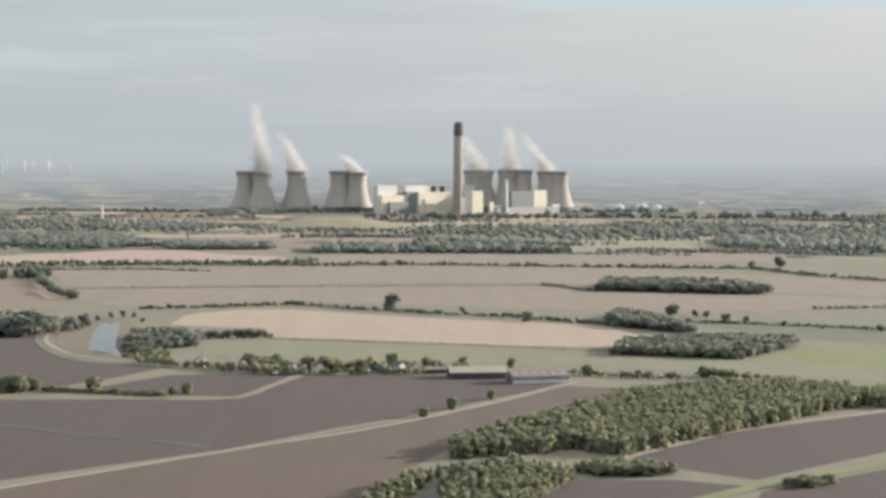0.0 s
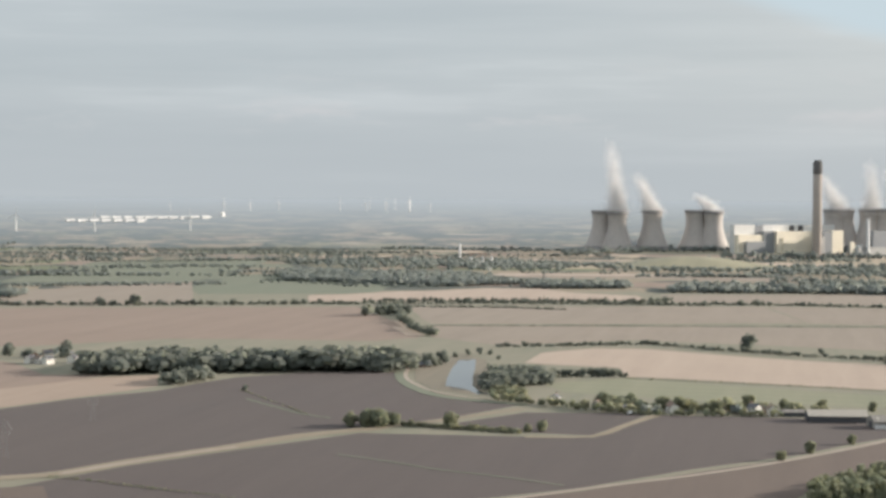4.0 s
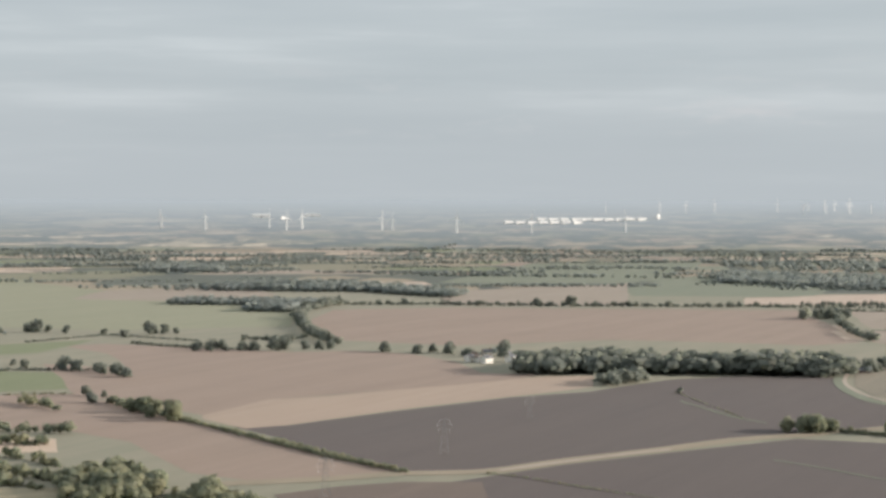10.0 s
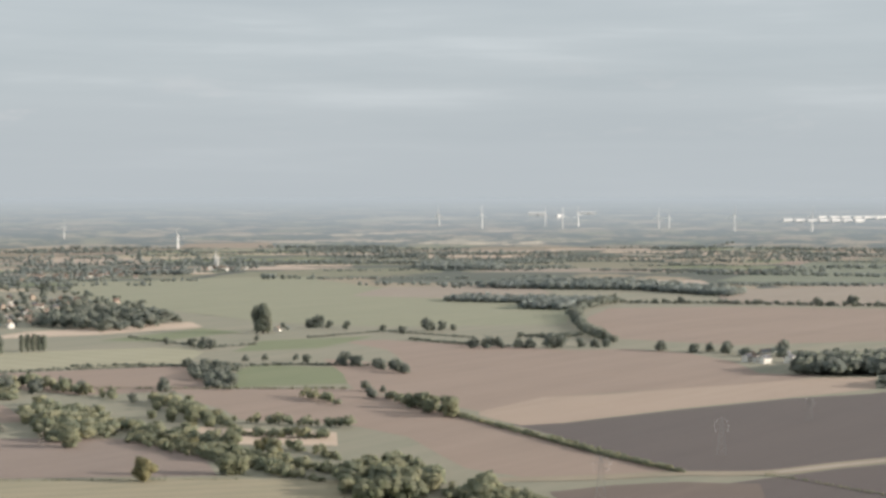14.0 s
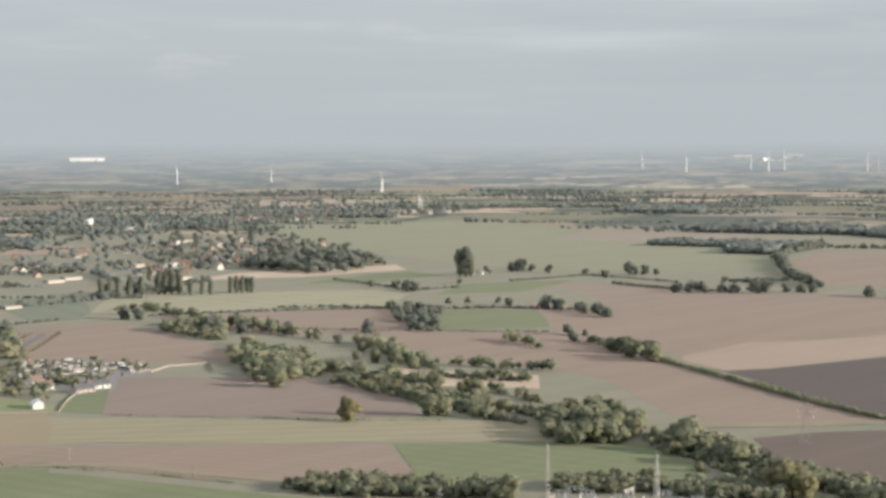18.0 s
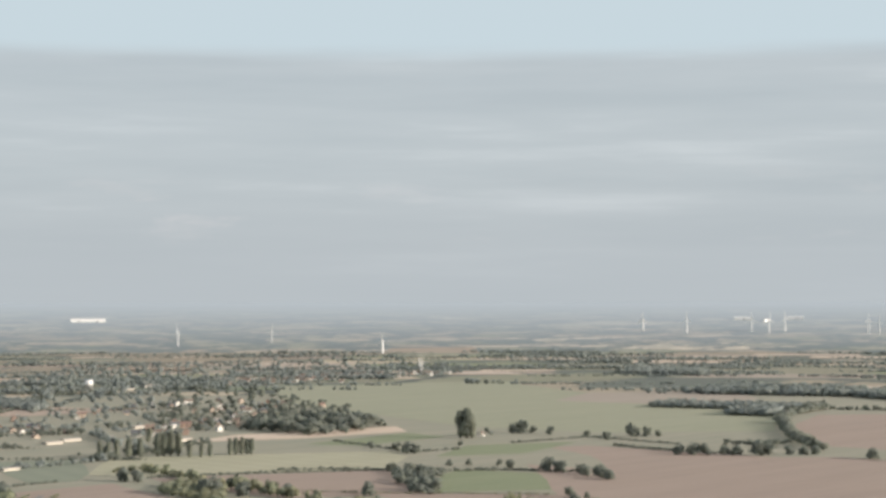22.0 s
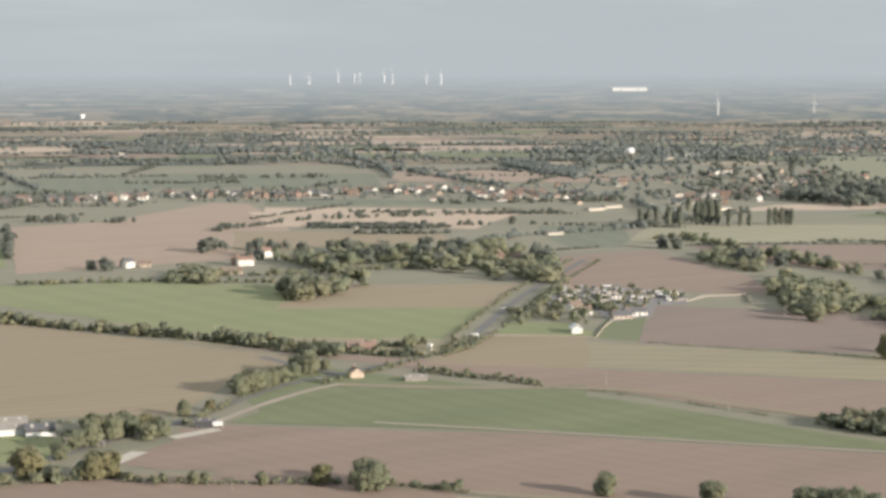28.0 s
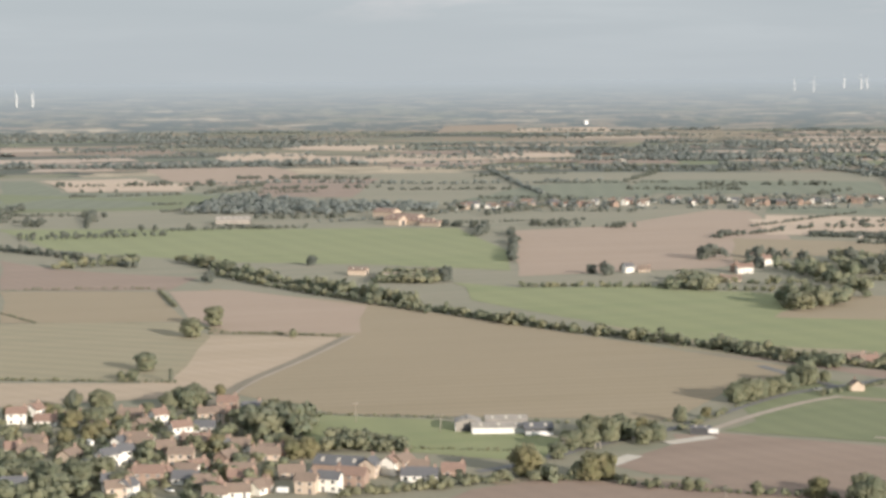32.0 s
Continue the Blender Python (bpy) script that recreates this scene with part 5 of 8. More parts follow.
field("field", GREEN, 26, [(-770, 903), (-847, 1005), (-856, 1036), (-757, 1061), (-706, 976)], "field of green winter crop")
field("field", GREEN, 27, [(-945, 1112), (-997, 1214), (-948, 1311), (-909, 1179)], "field of green winter crop")
field("field", OLIVE, 28, [(-1909, 1892), (-1774, 2243), (-1203, 1853), (-1034, 1821), (-877, 1534), (-1005, 1409), (-1145, 1395), (-1367, 1489), (-1568, 1554)], "dry yellow-green pasture")
field("field", STUBBLE, 29, [(-1358, 1831), (-1446, 2028), (-1330, 2196), (-1175, 2025), (-1203, 1853)], "grey-brown stubble field")
field("field", PALE, 30, [(-1214, 1085), (-1244, 1176), (-1204, 1356), (-1148, 1309), (-1163, 1185)], "pale straw-coloured stubble field")
field("field", GREEN, 31, [(-1117, 1137), (-1138, 1297), (-1075, 1281), (-1065, 1154)], "field of green winter crop")
field("field", PASTURE, 32, [(-1036, 833), (-1135, 937), (-1013, 1126), (-961, 1096), (-905, 1012), (-997, 853)], "dry yellow-green pasture")
field("field", BROWN, 33, [(-984, 847), (-896, 1002), (-761, 890), (-819, 813), (-944, 828)], "bare brown cultivated field")
field("field", BROWN, 34, [(-980, 727), (-974, 804), (-812, 748), (-743, 702), (-827, 617)], "bare brown cultivated field")
field("field", BROWN, 35, [(-846, 1103), (-774, 1099), (-727, 1053), (-661, 927), (-681, 924)], "dry yellow-green pasture")
field("field", PALE, 36, [(-654, 736), (-574, 760), (-543, 720), (-599, 691)], "pale straw-coloured stubble field")
field("field", MEADOW_TAN, 37, [(-863, 345), (-675, 489), (-535, 600), (-476, 631), (-441, 597), (-618, 446), (-759, 348)], "dry yellow-green pasture")
field("field", BROWN_ROWS, 38, [(-743, 614), (-685, 659), (-619, 697), (-529, 612), (-587, 565), (-642, 522)], "brown field with faint drill rows")
field("field", GREEN, 39, [(-665, 515), (-724, 569), (-709, 582), (-647, 527)], "small dark green paddock")
field("field", BROWN, 40, [(-752, 345), (-616, 445), (-492, 548), (-438, 504), (-462, 462), (-549, 435), (-579, 418), (-708, 371)], "bare brown cultivated field")
field("field", GREEN, 41, [(-490, 550), (-441, 596), (-412, 616), (-356, 579), (-350, 561), (-392, 534), (-427, 494)], "field of green winter crop")
field("field", GREEN, 42, [(-672, 318), (-659, 368), (-567, 409), (-534, 424), (-468, 439), (-395, 454), (-502, 362), (-563, 293)], "field of green winter crop")
field("field", BROWN, 43, [(-575, 261), (-499, 359), (-390, 449), (-363, 463), (-352, 443), (-348, 425), (-321, 394), (-375, 347), (-427, 306), (-494, 239)], "bare brown cultivated field")
field("field", PLOUGH_BROWN, 44, [(-382, 445), (-302, 485), (-275, 488), (-290, 469), (-350, 426)], "bare brown cultivated field")
field("field", PLOUGH_BROWN, 45, [(-347, 424), (-292, 465), (-265, 472), (-254, 435), (-267, 420), (-320, 393)], "bare brown cultivated field")
field("field", STRIPED, 46, [(-456, 269), (-419, 300), (-319, 379), (-288, 304), (-307, 265), (-325, 231), (-339, 198)], "pale stubble field with diagonal stripes of straw")
field("field", OLIVE_BROWN, 47, [(-320, 382), (-258, 421), (-240, 381), (-224, 367), (-241, 352), (-262, 341), (-287, 304)], "bare brown cultivated field")
field("field", PLOUGH_BROWN, 48, [(-333, 194), (-323, 230), (-305, 264), (-287, 301), (-255, 326), (-230, 361), (-234, 343), (-249, 308), (-274, 252), (-302, 215)], "bare brown cultivated field")
field("field", PLOUGH_BROWN, 49, [(-306, 177), (-298, 211), (-272, 250), (-245, 304), (-230, 337), (-218, 360), (-194, 399), (-163, 438), (-111, 306), (-259, 183)], "bare brown cultivated field")
field("field", PLOUGH_BROWN, 50, [(-220, 363), (-228, 385), (-238, 413), (-245, 442), (-255, 475), (-258, 486), (-241, 491), (-219, 496), (-190, 453), (-172, 393), (-206, 373)], "bare brown cultivated field")
field("field", GREEN, 51, [(-312, 565), (-274, 557), (-267, 544), (-283, 528)], "field of green winter crop")
field("field", STUBBLE, 52, [(-278, 518), (-257, 524), (-235, 491), (-261, 484)], "grey-brown stubble field")
field("field", BRIGHT, 53, [(-974, 445), (-963, 461), (-921, 511), (-785, 535), (-702, 454), (-779, 373)], "bright green pasture")
field("field", TAN_GREEN, 54, [(-846, 440), (-913, 532), (-851, 604), (-785, 535), (-839, 465)], "bare brown cultivated field")
field("field", TAN_GREEN, 55, [(-647, 409), (-699, 481), (-676, 517), (-597, 457)], "dry yellow-green pasture")
field("field", BROWN, 56, [(-635, 407), (-595, 456), (-570, 437), (-580, 424)], "bare brown cultivated field")
field("field", TAN_GREEN, 57, [(-1080, 185), (-970, 258), (-845, 311), (-689, 374), (-645, 315), (-598, 271), (-652, 158), (-709, 129), (-848, 214), (-883, 150)], "broad green-tinged stubble field")
field("field", LIGHT_TAN, 58, [(-884, 130), (-879, 150), (-849, 212), (-729, 139), (-705, 115), (-735, 96)], "pale blotchy stubble field")
field("field", BRIGHT, 59, [(-1060, 332), (-1019, 361), (-996, 440), (-879, 460), (-838, 435), (-838, 504), (-767, 521), (-706, 455), (-741, 403), (-778, 368), (-852, 345)], "bright green pasture")
field("field", TAN_GREEN, 60, [(-847, 432), (-911, 528), (-863, 613), (-783, 539)], "bare brown cultivated field")
field("field", GREEN, 61, [(-574, 280), (-614, 344), (-565, 433), (-488, 374)], "field of green winter crop")
field("field", BROWN, 62, [(-534, 220), (-573, 275), (-484, 371), (-437, 335), (-484, 271), (-517, 228)], "bare brown cultivated field")
field("field", BROWN, 63, [(-515, 167), (-521, 191), (-499, 239), (-458, 286), (-436, 287), (-386, 249), (-453, 104)], "bare brown cultivated field")
field("field", BRIGHT, 64, [(-652, 151), (-627, 191), (-579, 221), (-545, 200), (-592, 141), (-606, 134)], "green paddock behind the farm")
field("field", BRIGHT, 65, [(-1584, 89), (-1526, 262), (-1455, 461), (-1222, 429), (-1113, 389), (-1182, 315), (-1242, 213), (-1381, 115)], "field of green winter crop")
field("field", TAN, 66, [(-1078, 382), (-1263, 445), (-1408, 490), (-1423, 587), (-1565, 752), (-1536, 774), (-1280, 680), (-1140, 619), (-1080, 519)], "grey-brown stubble field")
field("field", PALE, 67, [(-1300, 675), (-1448, 729), (-1346, 925), (-1299, 916), (-1294, 724)], "pale straw-coloured stubble field")
field("field", DULL, 68, [(-1762, 553), (-2027, 749), (-2087, 869), (-1787, 791)], "field of green winter crop")
field("field", DULL, 69, [(-1838, 759), (-2069, 900), (-1911, 1132), (-1696, 1019)], "field of green winter crop")
field("field", PALE, 70, [(-2800, 493), (-2861, 861), (-2954, 1156), (-2745, 1054), (-2686, 799)], "pale straw-coloured stubble field")
field("field", PALE, 71, [(-3348, 714), (-3484, 820), (-3358, 966), (-3218, 925)], "pale straw-coloured stubble field")
field("field", BROWN, 72, [(-1932, 387), (-2258, 459), (-2235, 605), (-1882, 478)], "bare brown cultivated field")
field("field", MEADOW_TAN, 73, [(-965, 26), (-955, 54), (-929, 144), (-875, 150), (-746, 110), (-773, 43), (-781, 20)], "dry yellow-green pasture")
field("field", LIGHT_TAN, 74, [(-772, 20), (-765, 43), (-738, 116), (-700, 121), (-707, 102), (-707, 39), (-714, 18)], "pinkish tan harvested field")
field("field", TAN_GREEN, 75, [(-1107, 63), (-1073, 153), (-932, 147), (-959, 54)], "grey-brown stubble field")
field("field", BROWN, 76, [(-1303, 75), (-1229, 107), (-1143, 188), (-1080, 161), (-1116, 64)], "bare brown cultivated field")
field("field", TAN, 77, [(-1071, 159), (-1065, 199), (-964, 253), (-860, 222), (-881, 164), (-941, 150)], "grey-brown stubble field")
field("field", DULL, 78, [(-2368, 139), (-2349, 180), (-2092, 191), (-2010, 377), (-1884, 354), (-1806, 214), (-1834, 107)], "field of green winter crop")
field("field", PALE, 79, [(-2357, 195), (-2210, 366), (-2065, 329), (-2100, 198)], "pale straw-coloured stubble field")
field("field", BRIGHT, 80, [(-1034, 333), (-996, 382), (-975, 438), (-950, 481), (-887, 473), (-843, 440), (-795, 477), (-714, 429), (-758, 411), (-803, 367), (-881, 338), (-968, 315)], "bright green pasture along the railway hedge")
field("field", PALE, 81, [(-1486, 766), (-1427, 848), (-1342, 937), (-1292, 915), (-1227, 840), (-1186, 799), (-1236, 760), (-1280, 699), (-1299, 670)], "pale straw-coloured stubble field below a village")
field("field", DULL, 82, [(-1583, 817), (-1521, 904), (-1446, 983), (-1391, 966), (-1451, 862), (-1510, 779)], "strip of dull green crop below a village")
field("field", TAN_GREEN, 83, [(-1277, 630), (-1223, 702), (-1164, 751), (-1118, 733), (-1114, 699), (-1128, 625), (-1107, 547)], "tan stubble field behind garden trees")
field("field", TAN, 84, [(-1980, 1180), (-1916, 1320), (-1705, 1356), (-1619, 1411), (-1627, 1229), (-1756, 1080)], "tan stubble field beyond a village")
field("field", DULL, 85, [(-1177, 854), (-1150, 914), (-1043, 840), (-1008, 801), (-1017, 768), (-1083, 797)], "small green meadow by the road")
field("field", PALE, 86, [(-2346, 187), (-2362, 310), (-2180, 317), (-2089, 223)], "pale straw-coloured stubble field far off")
field("field", PALE, 87, [(-3520, 742), (-3273, 950), (-3067, 881), (-3279, 701)], "pale straw-coloured stubble field far off")
field("field", PALE, 88, [(-2963, 520), (-2926, 741), (-2729, 847), (-2652, 654), (-2787, 506)], "pale straw-coloured stubble field far off")
field("field", TAN, 89, [(-2619, 361), (-2608, 541), (-2249, 525), (-2142, 402), (-2276, 341)], "tan stubble field far off")
field("field", GREEN, 90, [(-2088, 122), (-1966, 234), (-2003, 319), (-1912, 359), (-1768, 265), (-1786, 104)], "field of green winter crop far off")
field("field", PLOUGH_BROWN, 92, [(-383, 655), (-369, 686), (-350, 709), (-318, 724), (-277, 651), (-253, 569), (-272, 553), (-306, 581), (-337, 605)], "brown ploughed corner beside a hedge")


# ---- power station ----
cooling_tower(-448, 4468, 95.4, 0.0)
cooling_tower(-491, 4504, 96.2, 1.9)
cooling_tower(-366, 4518, 96.5, 2.5)
cooling_tower(-371, 4566, 97.4, 4.5)
cooling_tower(-261, 4530, 96.7, 3.7)
cooling_tower(-216, 4524, 96.6, 1.4)
cooling_tower(76, 4549, 97.2, 7.2)
cooling_tower(101, 4566, 97.4, 8.1)
cooling_tower(161, 4552, 97.2, 8.6)
cooling_tower(198, 4551, 97.2, 8.9)
cooling_tower(260, 4541, 97.0, 6.7)
cooling_tower(289, 4537, 96.9, 6.4)
main_chimney(34, 4290, 217)
hall("turbine_hall", 77, 4499, 40, [("roof_block", WHITE, -304.6, -244.4, 0.0, 16.0, 0, 67.8), ("roof_block", WHITE, -220.0, 0.0, 0.0, 16.0, 0, 67.4), ("wall", STATION_GREY, -244.4, -220.0, 0.0, 14.0, 0, 64.3), ("wall", CREAM, -303.6, -229.6, -14.0, 0.0, 0, 44.4), ("wall", STATION_GREY, -229.4, -190.9, -16.0, -2.0, 0, 52.2), ("wall", CREAM, -197.4, -55.8, -24.0, 0.0, 0, 52.0), ("vent", SHADE_WALL, -140.0, -125.6, -1.5, 2.5, 0, 66.1), ("vent", SHADE_WALL, -113.0, -98.6, -1.5, 2.5, 0, 66.0), ("annexe", STATION_GREY, -287.4, -232.3, -26.0, -16.0, 0, 28.4), ("lower_wall", CREAM, -180.5, -83.9, -27.0, -24.0, 0, 35.6)], "long cream-clad turbine hall with stepped white roof blocks", "power station hall")
hall("boiler_annexe", 97, 4419, 40, [("wall", CREAM, -34.7, -0.0, 0.0, 14.0, 0, 54.6), ("wall", STATION_GREY, -61.9, -34.7, 0.0, 12.0, 0, 52.7), ("tower", STEEL, -74.1, -63.4, -8.0, -4.0, 0, 39.3)], "cream-clad boiler annexe beside the chimney", "power station block")
hall("gas_cleaning_block", 252, 4413, 40, [("wall", CREAM, -41.3, 0.0, 0.0, 14.0, 0, 58.0), ("wall", STATION_GREY, -115.3, -41.3, 0.0, 14.0, 0, 55.5), ("tank_house", WHITE, 11.4, 34.2, -10.0, -5.0, 0, 23.4), ("wall", CREAM, -199.9, -187.4, -18.0, -13.0, 0, 30.9), ("wall", WHITE, -183.8, -162.3, -18.0, -13.0, 0, 24.1), ("pipe_rack", STEEL, -180.2, 22.8, -22.0, -19.0, 0, 17.8)], "cream and grey flue gas cleaning block", "power station block")
mound(-208, 3425, 4, 198, 230, 19)
slim_stack(150, 4297, 0, 84, 3.6)
dome(441, 4551, 18)
dome(499, 4547, 20)
dome(536, 4544, 18)
dome(589, 4563, 9)
steam([(-452, 4509, 93, 27), (-452, 4509, 117, 23), (-455, 4508, 148, 21), (-461, 4508, 187, 21), (-465, 4507, 232, 18), (-472, 4507, 274, 18)], 5200)
steam([(-365, 4518, 94, 25), (-372, 4517, 115, 20), (-382, 4517, 140, 16), (-392, 4516, 165, 16), (-411, 4514, 193, 17)], 2900)
steam([(-216, 4531, 95, 24), (-228, 4530, 110, 17), (-243, 4529, 126, 13), (-262, 4528, 137, 11)], 1500)
steam([(85, 4542, 103, 31), (81, 4542, 121, 24), (70, 4542, 142, 20), (58, 4543, 166, 17), (46, 4543, 192, 14)], 2400)
steam([(166, 4542, 102, 26), (167, 4542, 125, 21), (168, 4542, 153, 18), (165, 4542, 190, 18), (155, 4543, 226, 17)], 2600)
steam([(259, 4541, 103, 24), (249, 4541, 121, 18), (232, 4542, 145, 17), (213, 4543, 172, 16), (196, 4544, 203, 16)], 2200)


# ---- water, roads and tracks ----
field("bank", REEDS, 89, [(-281, 1315), (-268, 1423), (-240, 1380), (-221, 1268), (-206, 1173), (-191, 1121), (-209, 1129), (-236, 1155), (-259, 1208)], "brown reedy ground inside the river bend")
field("water", WATER, 90, [(-258, 1363), (-247, 1377), (-235, 1308), (-224, 1237), (-214, 1181), (-206, 1155), (-195, 1134), (-201, 1128), (-213, 1156), (-223, 1167), (-231, 1175), (-241, 1231), (-251, 1302)], "calm river bend reflecting the sky")
ribbon("track", TRACK, [(-195, 630), (-166, 675), (-131, 719), (-86, 775), (-47, 819), (-9, 871), (35, 944), (76, 1023)], 4.0, 0.45, "pale grass farm track between ploughed fields", "track")
ribbon("verge", VERGE, [(-425, 665), (-403, 684), (-382, 704), (-362, 730), (-341, 744), (-325, 760), (-308, 801), (-291, 835), (-276, 864), (-255, 911), (-225, 948)], 13, 0.42, "dry grass strip between ploughed fields", "verge")
ribbon("track", TRACK, [(-325, 759), (-307, 799), (-291, 833), (-275, 860)], 4, 0.46, "pale farm track along a grass strip", "track")
ribbon("verge", VERGE, [(-225, 948), (-206, 978), (-187, 1012), (-162, 1056)], 8, 0.42, "dry grass strip between fields", "verge")
ribbon("bank", DULL, [(-289, 1312), (-275, 1236), (-255, 1174), (-229, 1122), (-199, 1095), (-162, 1080)], 9, 0.42, "grassed river flood bank", "river bank")
ribbon("track", TRACK, [(-285, 1313), (-272, 1237), (-255, 1186), (-229, 1136), (-198, 1109), (-156, 1107)], 3, 0.5, "pale path along the flood bank", "track")
ribbon("verge", DULL, [(-336, 1070), (-306, 1032), (-281, 1002), (-260, 986)], 2.6, 0.4, "faint grass strip across the plough", "verge")
ribbon("verge", DULL, [(-220, 847), (-191, 830), (-163, 810), (-132, 796), (-100, 777)], 2.2, 0.4, "faint grass strip across the plough", "verge")
ribbon("track", TRACK, [(76, 756), (105, 796), (136, 836), (175, 871), (224, 908), (270, 938)], 5, 0.45, "pale headland track beside a plantation", "track")
ribbon("verge", BRIGHT, [(93, 660), (122, 692), (151, 718), (185, 747), (226, 781)], 8, 0.45, "green grass headland between ploughed fields", "verge")
ribbon("road", ASPHALT, [(-27, 612), (-12, 648), (2, 679), (18, 721), (28, 745), (41, 772)], 6, 0.45, "grey minor road through young woodland", "road")
ribbon("verge", VERGE, [(-461, 273), (-424, 304), (-373, 345), (-323, 385), (-295, 403), (-261, 423)], 5, 0.5, "dry grass margin beside a row of trees", "verge")
ribbon("track", TRACK, [(-393, 452), (-374, 462), (-369, 476)], 4, 0.5, "pale farm track", "track")
ribbon("track", TRACK, [(-546, 324), (-502, 361), (-443, 410), (-393, 451)], 2.5, 0.5, "pale field margin", "track")
ribbon("track", TRACK, [(-347, 426), (-317, 447), (-292, 466), (-276, 472), (-263, 468), (-254, 439)], 3.5, 0.5, "pale field margin", "track")
ribbon("verge", DULL, [(-236, 386), (-240, 399), (-244, 416), (-248, 434), (-252, 454), (-257, 473), (-269, 496), (-285, 521), (-297, 541)], 4.5, 0.5, "lush grass bank of a drainage dike", "dike bank")
ribbon("water", DIKE, [(-238, 388), (-242, 399), (-248, 425), (-254, 455), (-260, 472), (-268, 488)], 1.1, 0.6, "narrow water-filled drainage dike", "dike")
ribbon("track", PALE, [(-226, 373), (-238, 382), (-244, 391), (-248, 406), (-250, 416)], 1.8, 0.62, "pale dredged bank of the dike", "bank")
ribbon("track", TRACK, [(-252, 432), (-259, 458), (-265, 472)], 4, 0.6, "pale field margin", "track")
ribbon("road", ASPHALT, [(-538, 177), (-546, 197), (-567, 232), (-587, 271), (-612, 304), (-632, 334), (-643, 364), (-654, 398), (-669, 433), (-700, 469), (-768, 534), (-826, 592), (-897, 669), (-949, 726)], 4.2, 0.5, "two-lane tarmac country road", "road")
ribbon("road", ASPHALT, [(-643, 364), (-672, 361), (-701, 359)], 5, 0.52, "side road", "road")
ribbon("verge", PAVING, [(-534, 220), (-545, 234)], 6, 0.6, "pale concrete hardstanding", "hardstanding")
ribbon("verge", PAVING, [(-560, 252), (-565, 272)], 6, 0.6, "pale concrete hardstanding", "hardstanding")
ribbon("track", TRACK, [(-577, 277), (-598, 306), (-615, 335), (-622, 354)], 3.5, 0.6, "pale roadside bank", "bank")
ribbon("verge", VERGE, [(-620, 353), (-589, 387), (-567, 420), (-539, 445), (-501, 454), (-463, 465)], 6, 0.5, "dry grass field margin", "verge")
ribbon("track", REEDS, [(-681, 115), (-729, 137), (-785, 173), (-851, 213)], 4.5, 0.5, "overgrown double farm track between stubble fields", "track")
ribbon("verge", VERGE, [(-520, 176), (-523, 196), (-513, 219), (-499, 239)], 4, 0.5, "dry grass margin", "verge")


# ---- woods and hedges ----
wood([(5, 778), (48, 857), (94, 946), (155, 992), (193, 994), (219, 960), (211, 921), (136, 834), (79, 762), (54, 780), (43, 765), (4, 748)], 8.1, 3.7, kind="young", mat=LEAF_YOUNG, label="young plantation of pale olive trees")
wood([(2, 714), (27, 728), (49, 716), (53, 706), (38, 667), (24, 634), (-2, 633)], 6.9, 3.6, kind="young", mat=LEAF_YOUNG, label="young plantation of pale olive trees")
wood([(-28, 637), (-25, 670), (-5, 707), (2, 714), (-13, 659)], 6.4, 3.3, kind="young", mat=LEAF_YOUNG, label="young plantation of pale olive trees")
wood([(211, 921), (219, 960), (281, 975), (268, 929)], 8.9, 4.0, kind="young", mat=LEAF_YOUNG, label="young plantation of pale olive trees")
wood([(53, 723), (64, 733), (95, 729), (92, 715), (62, 710)], 5.0, 2.5, label="dark bank of bushes on a field edge")
wood([(133, 692), (142, 705), (154, 702), (145, 690)], 3.5, 1.8, label="dark bank of bushes on a field edge")
wood([(-202, 1156), (-189, 1168), (-167, 1202), (-171, 1248), (-192, 1275), (-211, 1268), (-212, 1229)], 8.6, 4.6, mat=LEAF_MID)
wood([(-193, 1131), (-169, 1123), (-171, 1153), (-196, 1158)], 5.0, 4.0)
wood([(130, 1424), (147, 1478), (171, 1407), (184, 1315), (136, 1366)], 8.8, 4.8, mat=LEAF_MID)
wood([(112, 1170), (122, 1222), (186, 1269), (243, 1254), (242, 1231), (190, 1146)], 7.6, 4.2, mat=LEAF_MID)
wood([(152, 1759), (172, 1851), (296, 1831), (320, 1754), (306, 1723), (227, 1737)], 10.6, 5.8, mat=LEAF_MID)
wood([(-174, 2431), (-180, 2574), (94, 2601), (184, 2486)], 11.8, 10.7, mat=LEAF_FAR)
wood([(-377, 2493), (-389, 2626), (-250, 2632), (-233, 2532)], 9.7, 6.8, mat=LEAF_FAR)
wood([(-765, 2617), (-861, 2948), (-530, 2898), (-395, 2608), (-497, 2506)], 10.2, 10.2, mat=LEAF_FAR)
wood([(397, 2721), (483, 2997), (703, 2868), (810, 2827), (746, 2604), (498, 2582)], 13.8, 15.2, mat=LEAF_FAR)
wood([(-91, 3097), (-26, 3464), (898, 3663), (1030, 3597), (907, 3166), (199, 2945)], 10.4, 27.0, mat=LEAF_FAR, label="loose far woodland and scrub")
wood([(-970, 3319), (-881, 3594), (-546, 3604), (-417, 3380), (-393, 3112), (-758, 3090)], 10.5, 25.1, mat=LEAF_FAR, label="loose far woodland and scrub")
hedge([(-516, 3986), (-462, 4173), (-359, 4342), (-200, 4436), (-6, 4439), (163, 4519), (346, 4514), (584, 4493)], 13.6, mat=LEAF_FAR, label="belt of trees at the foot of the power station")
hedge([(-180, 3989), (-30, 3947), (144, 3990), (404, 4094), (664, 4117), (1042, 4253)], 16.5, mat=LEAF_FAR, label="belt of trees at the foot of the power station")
hedge([(-516, 2104), (-467, 2134), (-326, 2154), (-180, 2186), (-158, 2252)], 5.4, mat=LEAF_MID)
